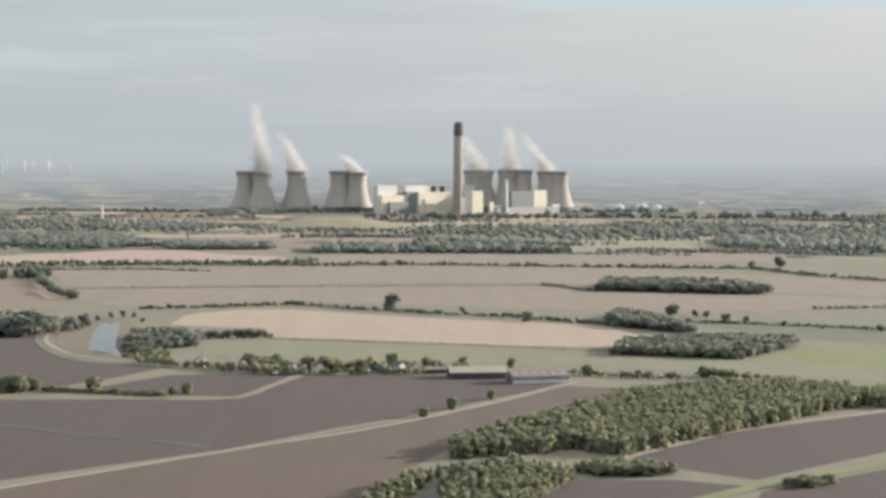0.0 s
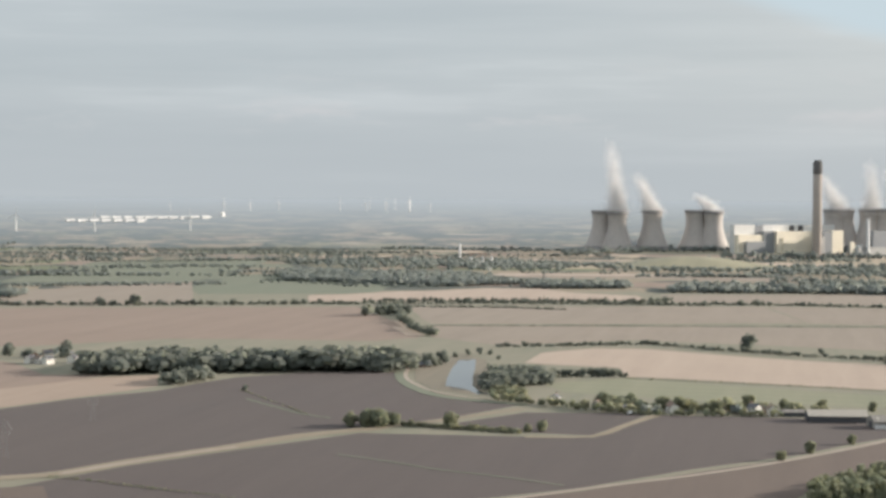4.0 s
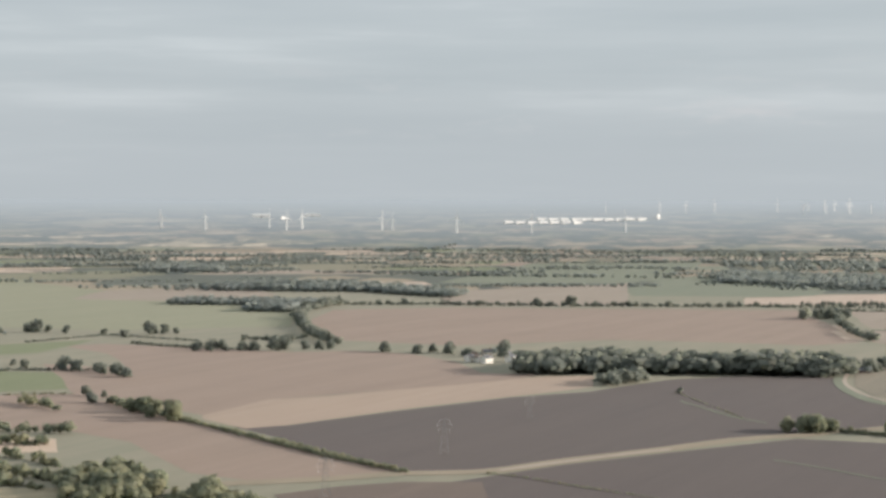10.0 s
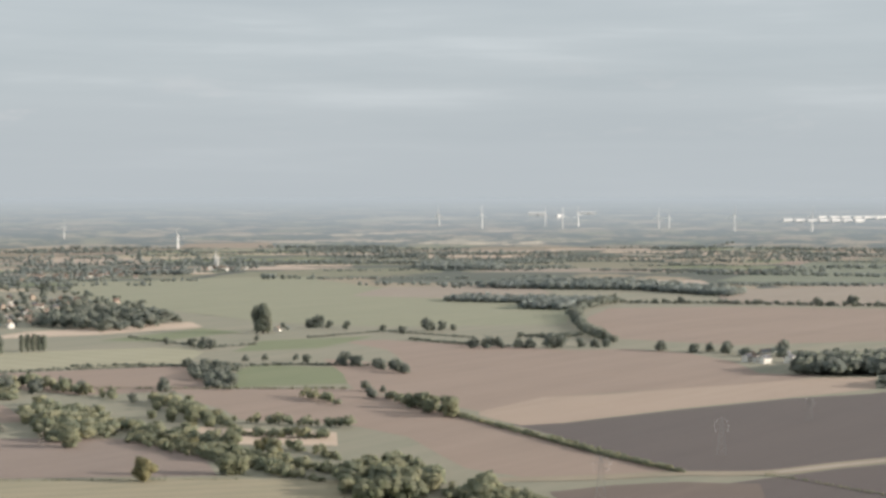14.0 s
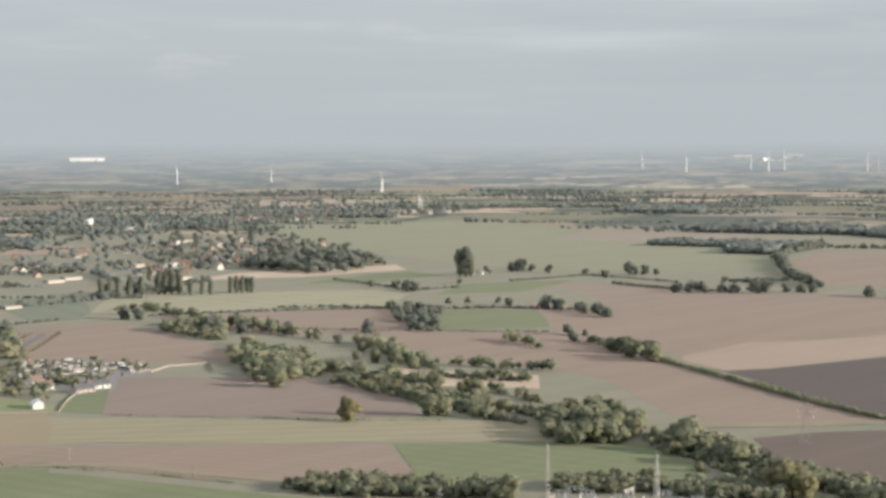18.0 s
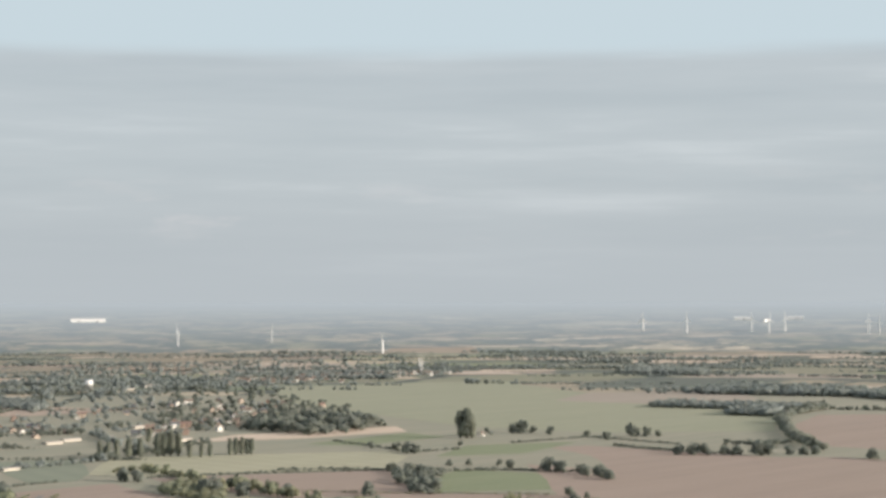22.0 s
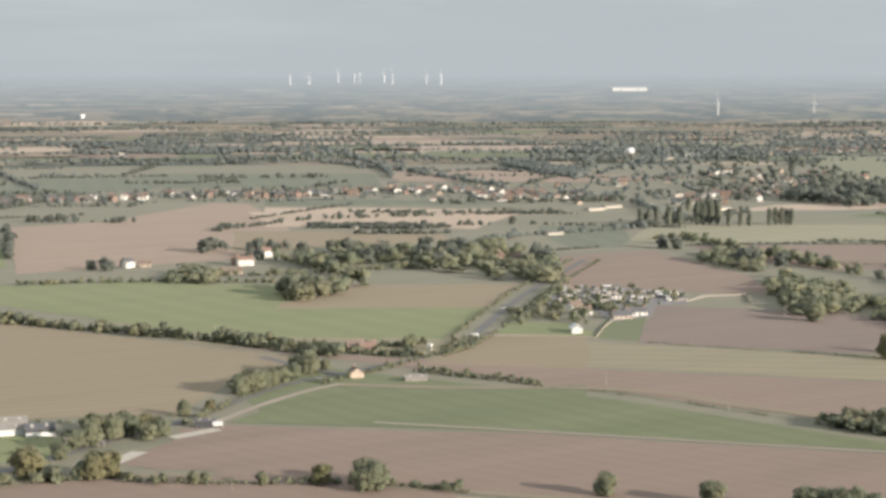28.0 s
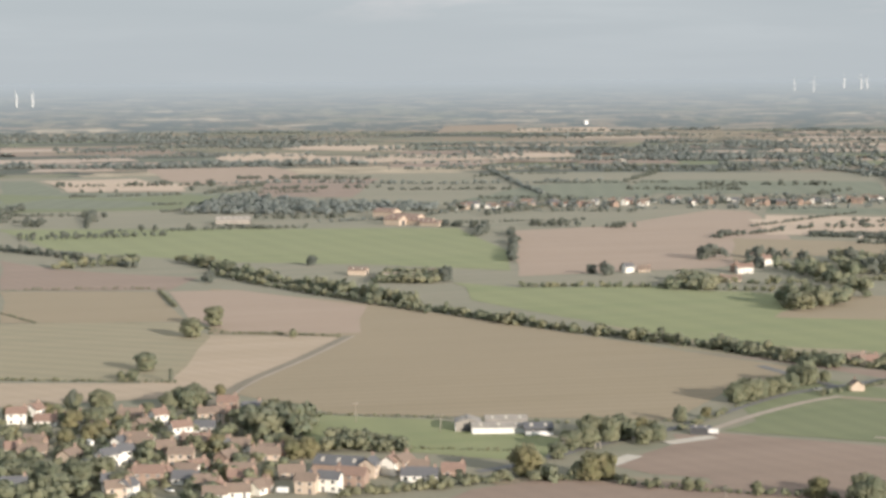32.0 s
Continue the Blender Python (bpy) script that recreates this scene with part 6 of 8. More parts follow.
hedge([(-125, 2169), (-3, 2174), (179, 2151), (366, 2141), (419, 2010), (474, 1930)], 4.6, mat=LEAF_MID)
hedge([(-250, 1497), (-192, 1521), (-128, 1557), (-68, 1509), (-1, 1470), (53, 1448), (128, 1379)], 3.7, mat=LEAF_MID)
hedge([(-359, 1727), (-158, 1781), (125, 1837)], 1.4, mat=LEAF_MID)
hedge([(101, 1835), (151, 1744)], 2.8, mat=LEAF_MID)
hedge([(185, 1418), (269, 1391), (334, 1359), (385, 1341)], 2.6, mat=LEAF_MID)
hedge([(319, 1551), (388, 1576), (455, 1583)], 3.0, mat=LEAF_MID, gap=0.2)
hedge([(-214, 964), (-180, 955), (-146, 945)], 3.0, label="dark bank of scrub along a field edge")
hedge([(-188, 1103), (-153, 1081), (-113, 1054), (-86, 1051)], 5.4, gap=0.15)
hedge([(-116, 1078), (-88, 1068), (-48, 1070), (-8, 1076), (16, 1075)], 7.4, gap=0.1)
hedge([(-99, 1044), (-47, 1050), (-7, 1056)], 4.0, gap=0.2)
hedge([(73, 1061), (104, 1046), (139, 1038)], 3.9, gap=0.1)
hedge([(150, 1058), (169, 1039), (198, 1020), (225, 996)], 5.8)
hedge([(-119, 1254), (7, 1228), (111, 1191)], 1.2)
wood([(-497, 1176), (-500, 1263), (-471, 1308), (-424, 1289), (-401, 1227)], 14.2, 7.1, mat=LEAF_MID)
wood([(-399, 1227), (-406, 1290), (-306, 1325), (-281, 1282), (-282, 1259)], 16.5, 8.3, mat=LEAF_MID)
wood([(-415, 1136), (-421, 1158), (-412, 1169), (-409, 1213), (-398, 1183), (-400, 1134)], 9.6, 6.0, mat=LEAF_MID)
hedge([(-1000, 1875), (-902, 1924), (-714, 1983), (-528, 2053)], 5.3, mat=LEAF_MID)
hedge([(-528, 2053), (-340, 2124), (-145, 2138), (-102, 2142)], 4.6, mat=LEAF_MID)
hedge([(-456, 2033), (-400, 1798), (-357, 1664), (-327, 1601)], 6.8, mat=LEAF_MID)
hedge([(-458, 1851), (-443, 1877), (-438, 1951)], 10.9, mat=LEAF_MID)
hedge([(-469, 803), (-430, 778), (-393, 753), (-362, 736)], 2.1)
hedge([(-326, 748), (-307, 744), (-281, 732), (-257, 723), (-229, 714)], 1.1)
hedge([(-214, 962), (-184, 959), (-146, 952)], 2.7)
hedge([(-460, 2020), (-334, 2044), (-260, 2017)], 2.6, mat=LEAF_MID)
hedge([(-796, 1419), (-795, 1379), (-831, 1366)], 4.9, mat=LEAF_MID)
hedge([(-356, 1120), (-277, 1000)], 0.9, gap=0.2)
hedge([(-1016, 1899), (-984, 1752), (-925, 1632), (-809, 1446), (-766, 1394), (-731, 1358)], 8.5, mat=LEAF_MID)
hedge([(-560, 857), (-515, 826), (-474, 800), (-413, 761), (-360, 735)], 2.3)
hedge([(-896, 1291), (-823, 1272), (-780, 1279)], 2.9, mat=LEAF_MID)
hedge([(-957, 947), (-931, 979), (-862, 1011), (-831, 1051), (-770, 1079)], 2.5, mat=LEAF_MID)
hedge([(-852, 844), (-801, 868), (-697, 940)], 1.5)
hedge([(-1118, 1175), (-984, 1132), (-974, 1179)], 2.4, mat=LEAF_MID, gap=0.2)
hedge([(-983, 1259), (-971, 1361), (-857, 1338)], 2.0, mat=LEAF_MID)
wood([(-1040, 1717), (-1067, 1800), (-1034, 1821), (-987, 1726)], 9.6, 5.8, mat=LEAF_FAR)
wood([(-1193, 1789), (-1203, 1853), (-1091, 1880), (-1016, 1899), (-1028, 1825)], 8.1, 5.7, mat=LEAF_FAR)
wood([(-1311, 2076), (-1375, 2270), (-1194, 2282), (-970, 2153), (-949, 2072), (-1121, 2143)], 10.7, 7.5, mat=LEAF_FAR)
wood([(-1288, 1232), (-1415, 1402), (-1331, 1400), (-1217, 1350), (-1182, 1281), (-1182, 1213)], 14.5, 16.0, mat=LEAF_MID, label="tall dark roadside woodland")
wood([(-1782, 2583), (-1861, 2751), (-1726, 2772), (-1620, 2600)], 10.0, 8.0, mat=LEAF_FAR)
wood([(-443, 589), (-481, 642), (-486, 664), (-465, 669), (-443, 656), (-423, 633), (-416, 607), (-425, 592)], 8.8, 5.6)
wood([(-910, 784), (-935, 835), (-886, 826), (-819, 763)], 7.4, 7.1)
wood([(-764, 713), (-799, 759), (-729, 742), (-657, 684), (-665, 643)], 7.6, 6.8)
wood([(-644, 672), (-657, 708), (-611, 687), (-577, 662), (-547, 656), (-513, 647), (-497, 623), (-542, 642), (-601, 655)], 5.5, 5.0)
wood([(-852, 953), (-883, 995), (-866, 1026), (-754, 887), (-767, 885)], 6.3, 7.6, mat=LEAF_MID)
hedge([(-608, 724), (-586, 730), (-561, 739)], 4.7)
hedge([(-652, 914), (-609, 882), (-558, 852)], 4.7)
hedge([(-558, 852), (-512, 826), (-468, 798), (-416, 763), (-362, 734)], 2.3)
hedge([(-417, 629), (-390, 612), (-365, 607), (-344, 596), (-317, 577), (-294, 567), (-277, 562)], 5.1)
hedge([(-404, 613), (-367, 593), (-334, 575)], 3.9)
hedge([(-987, 845), (-952, 917), (-893, 999)], 2.1, mat=LEAF_MID)
hedge([(-640, 527), (-588, 555), (-547, 585), (-514, 609)], 0.9, gap=0.3)
hedge([(-298, 211), (-291, 223), (-273, 251), (-259, 275), (-245, 304), (-235, 322), (-230, 336)], 1.5, gap=0.1)
hedge([(-574, 414), (-547, 434), (-495, 445), (-461, 455)], 0.6)
hedge([(-231, 337), (-224, 352), (-219, 360)], 1.3)
hedge([(-348, 427), (-317, 448), (-292, 466)], 0.5, gap=0.2)
hedge([(-257, 477), (-249, 482), (-232, 485)], 0.8)
hedge([(-329, 594), (-304, 578), (-279, 568), (-260, 563)], 5.2)
hedge([(-282, 504), (-268, 494), (-242, 491)], 1.1)
wood([(-455, 453), (-451, 475), (-425, 488), (-395, 503), (-387, 487), (-431, 453)], 4.9, 2.9, label="scrubby hedge of dark bushes beside the substation")
wood([(-381, 510), (-384, 526), (-362, 549), (-347, 538), (-357, 520)], 4.9, 2.7, label="belt of dark trees behind the substation")
wood([(-299, 501), (-300, 514), (-287, 523), (-276, 508), (-285, 495)], 4.4, 2.6, label="thicket beside the substation")
wood([(-341, 528), (-346, 551), (-332, 562), (-310, 553), (-306, 541), (-326, 527)], 5.2, 3.1, label="thicket beside the substation")
hedge([(-760, 818), (-716, 790), (-672, 764), (-634, 767), (-604, 774), (-578, 779)], 5.7, gap=0.15)
hedge([(-775, 566), (-760, 577), (-734, 580), (-731, 600)], 3.6, gap=0.3)
hedge([(-763, 365), (-738, 380), (-713, 390), (-683, 401), (-662, 416)], 4.0)
hedge([(-692, 472), (-670, 448), (-658, 425)], 2.5)
hedge([(-1007, 734), (-1012, 758), (-1013, 788)], 2.0, mat=LEAF_MID)
wood([(-1269, 692), (-1295, 709), (-1253, 773), (-1208, 792), (-1217, 750)], 3.6, 3.2, mat=LEAF_MID, label="clipped dark shelter belt")
hedge([(-1201, 695), (-1169, 746), (-1166, 764)], 3.9, mat=LEAF_MID)
wood([(-997, 533), (-1103, 595), (-1100, 628), (-1047, 659), (-1087, 703), (-1039, 728), (-971, 717), (-887, 660), (-867, 615), (-935, 605), (-990, 590)], 10.6, 19.0, label="gardens full of mature trees")
wood([(-879, 462), (-912, 481), (-911, 535), (-889, 518), (-868, 481)], 10.7, 10.7)
wood([(-879, 624), (-925, 665), (-885, 662), (-830, 615)], 11.6, 10.4)
wood([(-759, 532), (-779, 560), (-729, 567), (-682, 527), (-738, 524)], 5.7, 9.7, label="garden trees between caravans")
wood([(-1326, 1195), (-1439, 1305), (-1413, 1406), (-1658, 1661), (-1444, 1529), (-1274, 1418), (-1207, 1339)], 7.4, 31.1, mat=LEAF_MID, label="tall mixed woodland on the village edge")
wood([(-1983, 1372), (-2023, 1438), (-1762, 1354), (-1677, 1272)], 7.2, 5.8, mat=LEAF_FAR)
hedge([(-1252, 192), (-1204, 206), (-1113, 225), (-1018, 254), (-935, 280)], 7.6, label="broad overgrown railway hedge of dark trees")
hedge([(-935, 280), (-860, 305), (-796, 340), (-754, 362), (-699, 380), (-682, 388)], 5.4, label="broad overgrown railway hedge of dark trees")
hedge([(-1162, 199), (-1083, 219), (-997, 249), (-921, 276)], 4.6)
hedge([(-1022, 362), (-1003, 413), (-985, 443), (-946, 495)], 3.4, gap=0.2)
wood([(-980, 440), (-1026, 473), (-1008, 486), (-959, 462)], 8.3, 7.0)
wood([(-868, 455), (-905, 484), (-904, 498), (-855, 469)], 8.2, 7.0)
hedge([(-652, 151), (-631, 192), (-607, 232), (-596, 270)], 1.2)
hedge([(-591, 139), (-578, 172), (-561, 206)], 1.1)
hedge([(-883, 150), (-873, 176), (-852, 210)], 1.4, gap=0.1)
ribbon("track", TRACK, [(-683, 120), (-731, 142), (-787, 178), (-850, 216)], 1.6, 0.55, "pale wheel track along a field edge", "track")
hedge([(-507, 212), (-493, 229), (-483, 243), (-470, 264), (-452, 282), (-437, 292)], 2.2, gap=0.1)
hedge([(-610, 300), (-627, 323), (-650, 353)], 1.3)
hedge([(-638, 400), (-613, 408), (-580, 421)], 2.1)
hedge([(-689, 374), (-698, 403), (-693, 441)], 3.0)
hedge([(-580, 265), (-597, 287), (-608, 299)], 2.1)
hedge([(-1555, 268), (-1504, 305), (-1505, 353)], 3.8, mat=LEAF_MID, gap=0.3)
hedge([(-1479, 454), (-1444, 483), (-1367, 452)], 7.5, mat=LEAF_MID)
hedge([(-1407, 492), (-1263, 444), (-1165, 408)], 5.1, mat=LEAF_MID, gap=0.3)
wood([(-1701, 262), (-1841, 317), (-1959, 374), (-1787, 419), (-1727, 530), (-1652, 507), (-1637, 384)], 7.8, 11.6, mat=LEAF_FAR, label="scattered far hedgerow trees")
wood([(-1073, 286), (-1117, 305), (-1101, 337), (-1054, 323)], 6.3, 3.8)
wood([(-1674, 514), (-1779, 558), (-1758, 844), (-1606, 1226), (-1530, 1168), (-1668, 801)], 5.3, 26.4, mat=LEAF_FAR, label="garden trees of a distant village")
hedge([(-773, 43), (-758, 76), (-742, 112)], 1.4)
hedge([(-1000, 57), (-953, 72)], 1.2)
hedge([(-1073, 154), (-994, 151)], 1.9)
hedge([(-921, 145), (-883, 159), (-867, 190), (-848, 208)], 1.1, gap=0.2)
hedge([(-1227, 103), (-1239, 135), (-1237, 161)], 7.7)
hedge([(-1113, 63), (-1105, 110), (-1086, 161)], 1.4, gap=0.3)
hedge([(-1379, 79), (-1318, 115), (-1218, 159)], 5.6, mat=LEAF_MID)
wood([(-620, 119), (-641, 124), (-646, 132), (-636, 145), (-617, 142), (-613, 130)], 9.7, 4.9, label="dark copse at the village edge")
wood([(-540, 19), (-596, 25), (-594, 43), (-570, 50), (-529, 52)], 7.4, 5.5, mat=LEAF_YOUNG, label="large pale olive garden trees in the village")
wood([(-585, 137), (-603, 145), (-596, 158), (-580, 153)], 5.4, 3.2)
wood([(-581, 150), (-591, 156), (-585, 167), (-574, 164)], 3.8, 2.3)
hedge([(-519, 127), (-520, 141), (-521, 163), (-524, 182)], 4.1, label="tall garden hedge at the village edge")
hedge([(-522, 187), (-518, 199), (-515, 213)], 4.2)
hedge([(-918, 839), (-877, 834), (-826, 820), (-783, 812)], 9, gap=0.1, label="uneven belt of dark field trees and scrub")
hedge([(-1040, 858), (-1027, 879), (-965, 863), (-923, 845)], 6, gap=0.15, label="uneven belt of dark field trees and scrub")
hedge([(-729, 697), (-696, 691), (-687, 708), (-645, 699), (-622, 700)], 7, gap=0.2, label="uneven belt of dark field trees and scrub")
hedge([(-723, 718), (-673, 711), (-632, 693), (-584, 682)], 6.5, gap=0.25, label="uneven belt of dark field trees and scrub")
hedge([(-751, 814), (-709, 793), (-663, 767), (-609, 723)], 6, gap=0.2, label="uneven belt of dark field trees and scrub")
hedge([(-699, 888), (-662, 869), (-646, 859)], 6, gap=0.25, label="uneven belt of dark field trees and scrub")
hedge([(-415, 644), (-393, 631), (-368, 616), (-349, 608)], 5.5, gap=0.15, label="uneven belt of dark field trees and scrub")
hedge([(-408, 637), (-374, 620), (-352, 602), (-325, 583), (-303, 576), (-280, 568)], 7, gap=0.2, label="uneven belt of dark field trees and scrub")
hedge([(-333, 598), (-314, 594), (-288, 585)], 4, gap=0.2, label="uneven belt of dark field trees and scrub")
hedge([(-459, 455), (-447, 461), (-433, 469), (-426, 485)], 5, gap=0.3, label="uneven belt of dark field trees and scrub")
hedge([(-562, 669), (-534, 662), (-508, 651), (-488, 645)], 5.0, gap=0.15, label="uneven belt of dark field trees and scrub")
hedge([(-557, 699), (-534, 692), (-512, 680)], 5.5, gap=0.2, label="uneven belt of dark field trees and scrub")
hedge([(-588, 679), (-536, 642), (-500, 627), (-478, 624)], 4.5, gap=0.3, label="uneven belt of dark field trees and scrub")
hedge([(-597, 672), (-565, 661), (-542, 651)], 5, gap=0.25, label="uneven belt of dark field trees and scrub")


# ---- single trees ----
trees("oak", (-187.2, 966.0, 8.5), (-230.6, 963.3, 9.1), (-223.1, 963.8, 7.6), (-234.1, 963.1, 7.9), (-142.6, 952.1, 4.2), (-135.9, 957.2, 5.4), (-8.7, 876.5, 5.0), (26.1, 943.8, 5.3), (5.2, 905.6, 6.3), (-116.4, 1083.4, 8.8), (-99.0, 1078.6, 9.5), (-79.8, 1071.1, 8.7), (-69.7, 1071.8, 8.7), (-29.9, 1089.3, 8.9), (-9.3, 1084.7, 7.5), (13.0, 1098.4, 6.2), (42.1, 1094.2, 6.2), (-47.6, 1064.5, 7.4), (85.2, 1053.3, 7.3), (152.4, 1049.3, 7.2), (114.3, 1046.9, 4.6))
trees("ash", (-43.2, 1528.8, 14.4), (16.4, 1499.6, 5.6), (66.2, 1408.0, 9.7), (189.0, 1481.9, 11.6), (222.1, 1411.6, 8.8), (237.8, 1412.9, 7.1), (262.8, 1385.8, 5.2), (288.4, 1369.0, 3.4), (327.9, 1349.3, 5.9), (206.3, 1472.6, 6.5), (214.0, 1462.5, 6.4), (-268.0, 1308.9, 9.9), (409.3, 2193.3, 15.1), (374.2, 2188.6, 9.6), (-430.6, 1887.5, 15.4), (-417.3, 1907.8, 11.9), (-70.3, 2164.6, 8.1), (-50.0, 2167.3, 8.1), (-159.3, 2176.5, 6.8))
trees("ash", (-665.1, 1315.7, 9.1), (-633.1, 1310.1, 7.6), (-628.1, 1328.7, 6.8), (-608.6, 1318.7, 9.9), (-582.4, 1300.5, 8.0), (-557.0, 1309.4, 9.7), (-573.6, 1314.4, 6.2), (-271.9, 1307.9, 11.7), (-266.3, 1343.7, 10.3), (-282.8, 1323.2, 8.4), (-751.0, 1968.7, 14.5), (-787.8, 1954.9, 11.8), (-775.5, 1959.5, 6.6), (-938.7, 1909.9, 9.2), (-689.5, 1991.9, 7.9), (-646.3, 2008.2, 7.9))
trees("oak", (-240.1, 952.7, 8.6), (-230.8, 953.3, 9.2), (-224.9, 955.2, 10.4), (-218.7, 965.1, 7.4), (-188.0, 975.3, 6.8), (-142.5, 952.8, 4.8), (-135.7, 959.9, 6.0))
trees("willow", (-274, 1318, 7.0), (-271, 1328, 8.5), (-265, 1321, 6.0), (-266, 1391, 5.0), (-260, 1415, 5.5), (-253, 1428, 6.0), (-243, 1421, 5.0), (-230, 1383, 4.0), (-350.8, 1114.6, 4.4))
trees("oak", (-169, 1257, 7.0), (-163, 1255, 6.2), (-159, 1257, 6.6), (-154, 1258, 6.0), (-150, 1260, 7.0), (-144, 1262, 7.4), (-139, 1264, 7.2), (-134, 1266, 7.6), (-129, 1268, 6.4), (-124, 1265, 5.4), (-120, 1263, 4.0))
trees("ash", (-660.1, 1307.9, 10.1), (-632.9, 1312.2, 8.2), (-627.0, 1328.5, 8.2), (-610.9, 1325.9, 10.9), (-573.0, 1349.4, 11.8), (-945.6, 1393.7, 13.7), (-934.4, 1400.6, 10.5), (-925.5, 1406.2, 7.4), (-1057.4, 1358.3, 10.7), (-1050.6, 1362.6, 13.4), (-1041.5, 1368.2, 8.0), (-1019.0, 1364.9, 8.5), (-977.2, 1365.6, 7.3), (-941.7, 1346.8, 8.2), (-1074.1, 1339.2, 6.4), (-1001.2, 1128.1, 9.3), (-982.3, 1120.4, 11.0), (-1038.5, 1138.5, 6.6), (-976.4, 1124.1, 9.2), (-1001.0, 1211.0, 5.8))
trees("poplar", (-1054.9, 1276.3, 24.6), (-1049.7, 1279.5, 26.7), (-1046.2, 1281.7, 20.5))
trees("ash", (-803.8, 1250.9, 10.2), (-793.9, 1257.0, 12.1), (-786.0, 1262.0, 10.2), (-772.2, 1270.6, 9.3), (-764.3, 1275.5, 10.2), (-750.4, 1284.1, 13.0), (-742.5, 1289.0, 11.2), (-734.2, 1307.4, 8.4), (-724.2, 1313.6, 9.4), (-716.3, 1318.6, 8.4), (-888.4, 994.8, 8.2), (-876.2, 1002.4, 7.4), (-832.7, 1066.2, 7.6), (-801.3, 1069.7, 11.3), (-787.1, 1068.0, 9.1), (-769.7, 1068.5, 8.2), (-754.2, 1067.9, 9.0), (-733.7, 1050.7, 7.2), (-854.4, 1080.1, 6.0), (-874.4, 1067.7, 6.0), (-881.0, 1052.5, 6.0))
trees("oak", (-781.7, 908.2, 11.9), (-770.8, 906.6, 9.6), (-681.5, 933.7, 7.9), (-668.4, 934.0, 5.0), (-617.1, 888.3, 7.4), (-598.4, 876.0, 10.0), (-592.8, 879.5, 8.0), (-569.6, 861.2, 11.0), (-796.5, 870.4, 5.8), (-842.7, 841.8, 6.5))
trees("oak", (-737.4, 801.8, 6.1), (-712.9, 787.2, 6.6), (-677.6, 762.2, 9.5), (-662.5, 757.0, 6.9), (-653.7, 753.9, 5.0), (-586.9, 689.7, 8.5), (-695.9, 749.7, 5.1), (-678.1, 746.4, 6.9), (-554.2, 683.0, 7.7), (-750.8, 971.0, 0.0), (-787.7, 859.2, 8.7), (-863.7, 823.9, 8.8), (-836.0, 834.5, 6.6), (-868.4, 792.0, 12.2), (-861.0, 797.0, 10.8), (-665.6, 656.2, 8.6), (-527.7, 618.2, 10.1), (-523.5, 621.0, 8.6))
trees("pale", (-559.8, 596.2, 7.0), (-559.9, 679.1, 6.6), (-636.7, 716.2, 6.0))
trees("oak", (-561.4, 849.5, 10.8), (-583.3, 859.2, 9.1), (-606.8, 876.1, 8.0), (-656.9, 905.5, 7.7), (-645.0, 907.0, 4.2), (-786.5, 860.6, 6.6), (-823.0, 822.4, 5.8), (-845.7, 804.0, 8.7), (-650.2, 641.4, 9.7), (-581.8, 683.7, 10.2), (-722.3, 782.8, 6.0), (-696.9, 767.3, 5.9), (-665.2, 748.7, 8.2), (-646.4, 741.4, 7.4), (-386.5, 609.6, 9.9), (-366.8, 609.1, 9.7), (-360.1, 606.5, 8.3), (-345.3, 598.2, 5.6), (-400.0, 615.9, 6.0), (-380.5, 614.6, 6.8))
trees("ash", (-736.6, 1045.9, 8.8), (-756.6, 1056.8, 8.1), (-727.2, 1042.9, 7.9), (-790.7, 1068.7, 9.2), (-805.3, 1074.4, 6.7))
trees("willow", (-545.3, 581.5, 11.5), (-326.9, 580.7, 7.4), (-320.2, 579.1, 8.2), (-545.1, 675.1, 7.1), (-596.7, 671.5, 5.6), (-568.2, 694.7, 5.1))
trees("oak", (-412.7, 324.0, 7.4), (-387.3, 343.2, 7.1), (-365.8, 359.3, 7.5), (-362.7, 361.9, 7.5), (-357.9, 364.0, 7.9), (-354.1, 367.2, 8.8), (-350.4, 370.3, 7.2), (-347.6, 372.6, 4.9), (-334.9, 383.2, 5.2), (-329.9, 389.2, 7.9), (-326.7, 391.8, 8.5), (-381.0, 487.6, 9.5), (-384.0, 485.1, 7.5), (-278.1, 247.8, 4.6), (-246.9, 304.9, 4.5), (-236.4, 335.3, 5.6), (-250.6, 429.1, 2.8), (-359.4, 576.0, 4.3), (-355.8, 594.5, 10.0), (-362.4, 597.0, 8.8), (-394.7, 621.3, 9.2), (-380.7, 611.8, 7.7))
trees("pale", (-343.1, 378.1, 7.9), (-324.2, 393.9, 6.9), (-292.7, 224.6, 5.9), (-281.7, 237.5, 2.4), (-268.4, 258.4, 3.4), (-312.6, 557.5, 12.0), (-319.1, 558.8, 8.9), (-219.1, 366.2, 6.0), (-215.5, 369.3, 6.6), (-214.1, 372.3, 4.1), (-305.5, 556.7, 9.9))
trees("willow", (-242.9, 316.6, 9.3), (-241.7, 319.3, 8.6), (-240.1, 324.7, 6.6), (-237.9, 332.9, 6.4))
trees("bush", (-264.5, 266.6, 2.7), (-262.7, 275.2, 2.5), (-260.7, 291.7, 2.0), (-255.2, 294.1, 3.0), (-248.5, 300.9, 3.3), (-231.6, 343.5, 2.0), (-244.7, 308.4, 2.3), (-240.8, 390.6, 2.3), (-285.6, 511.9, 5.1), (-268.4, 478.2, 3.5))
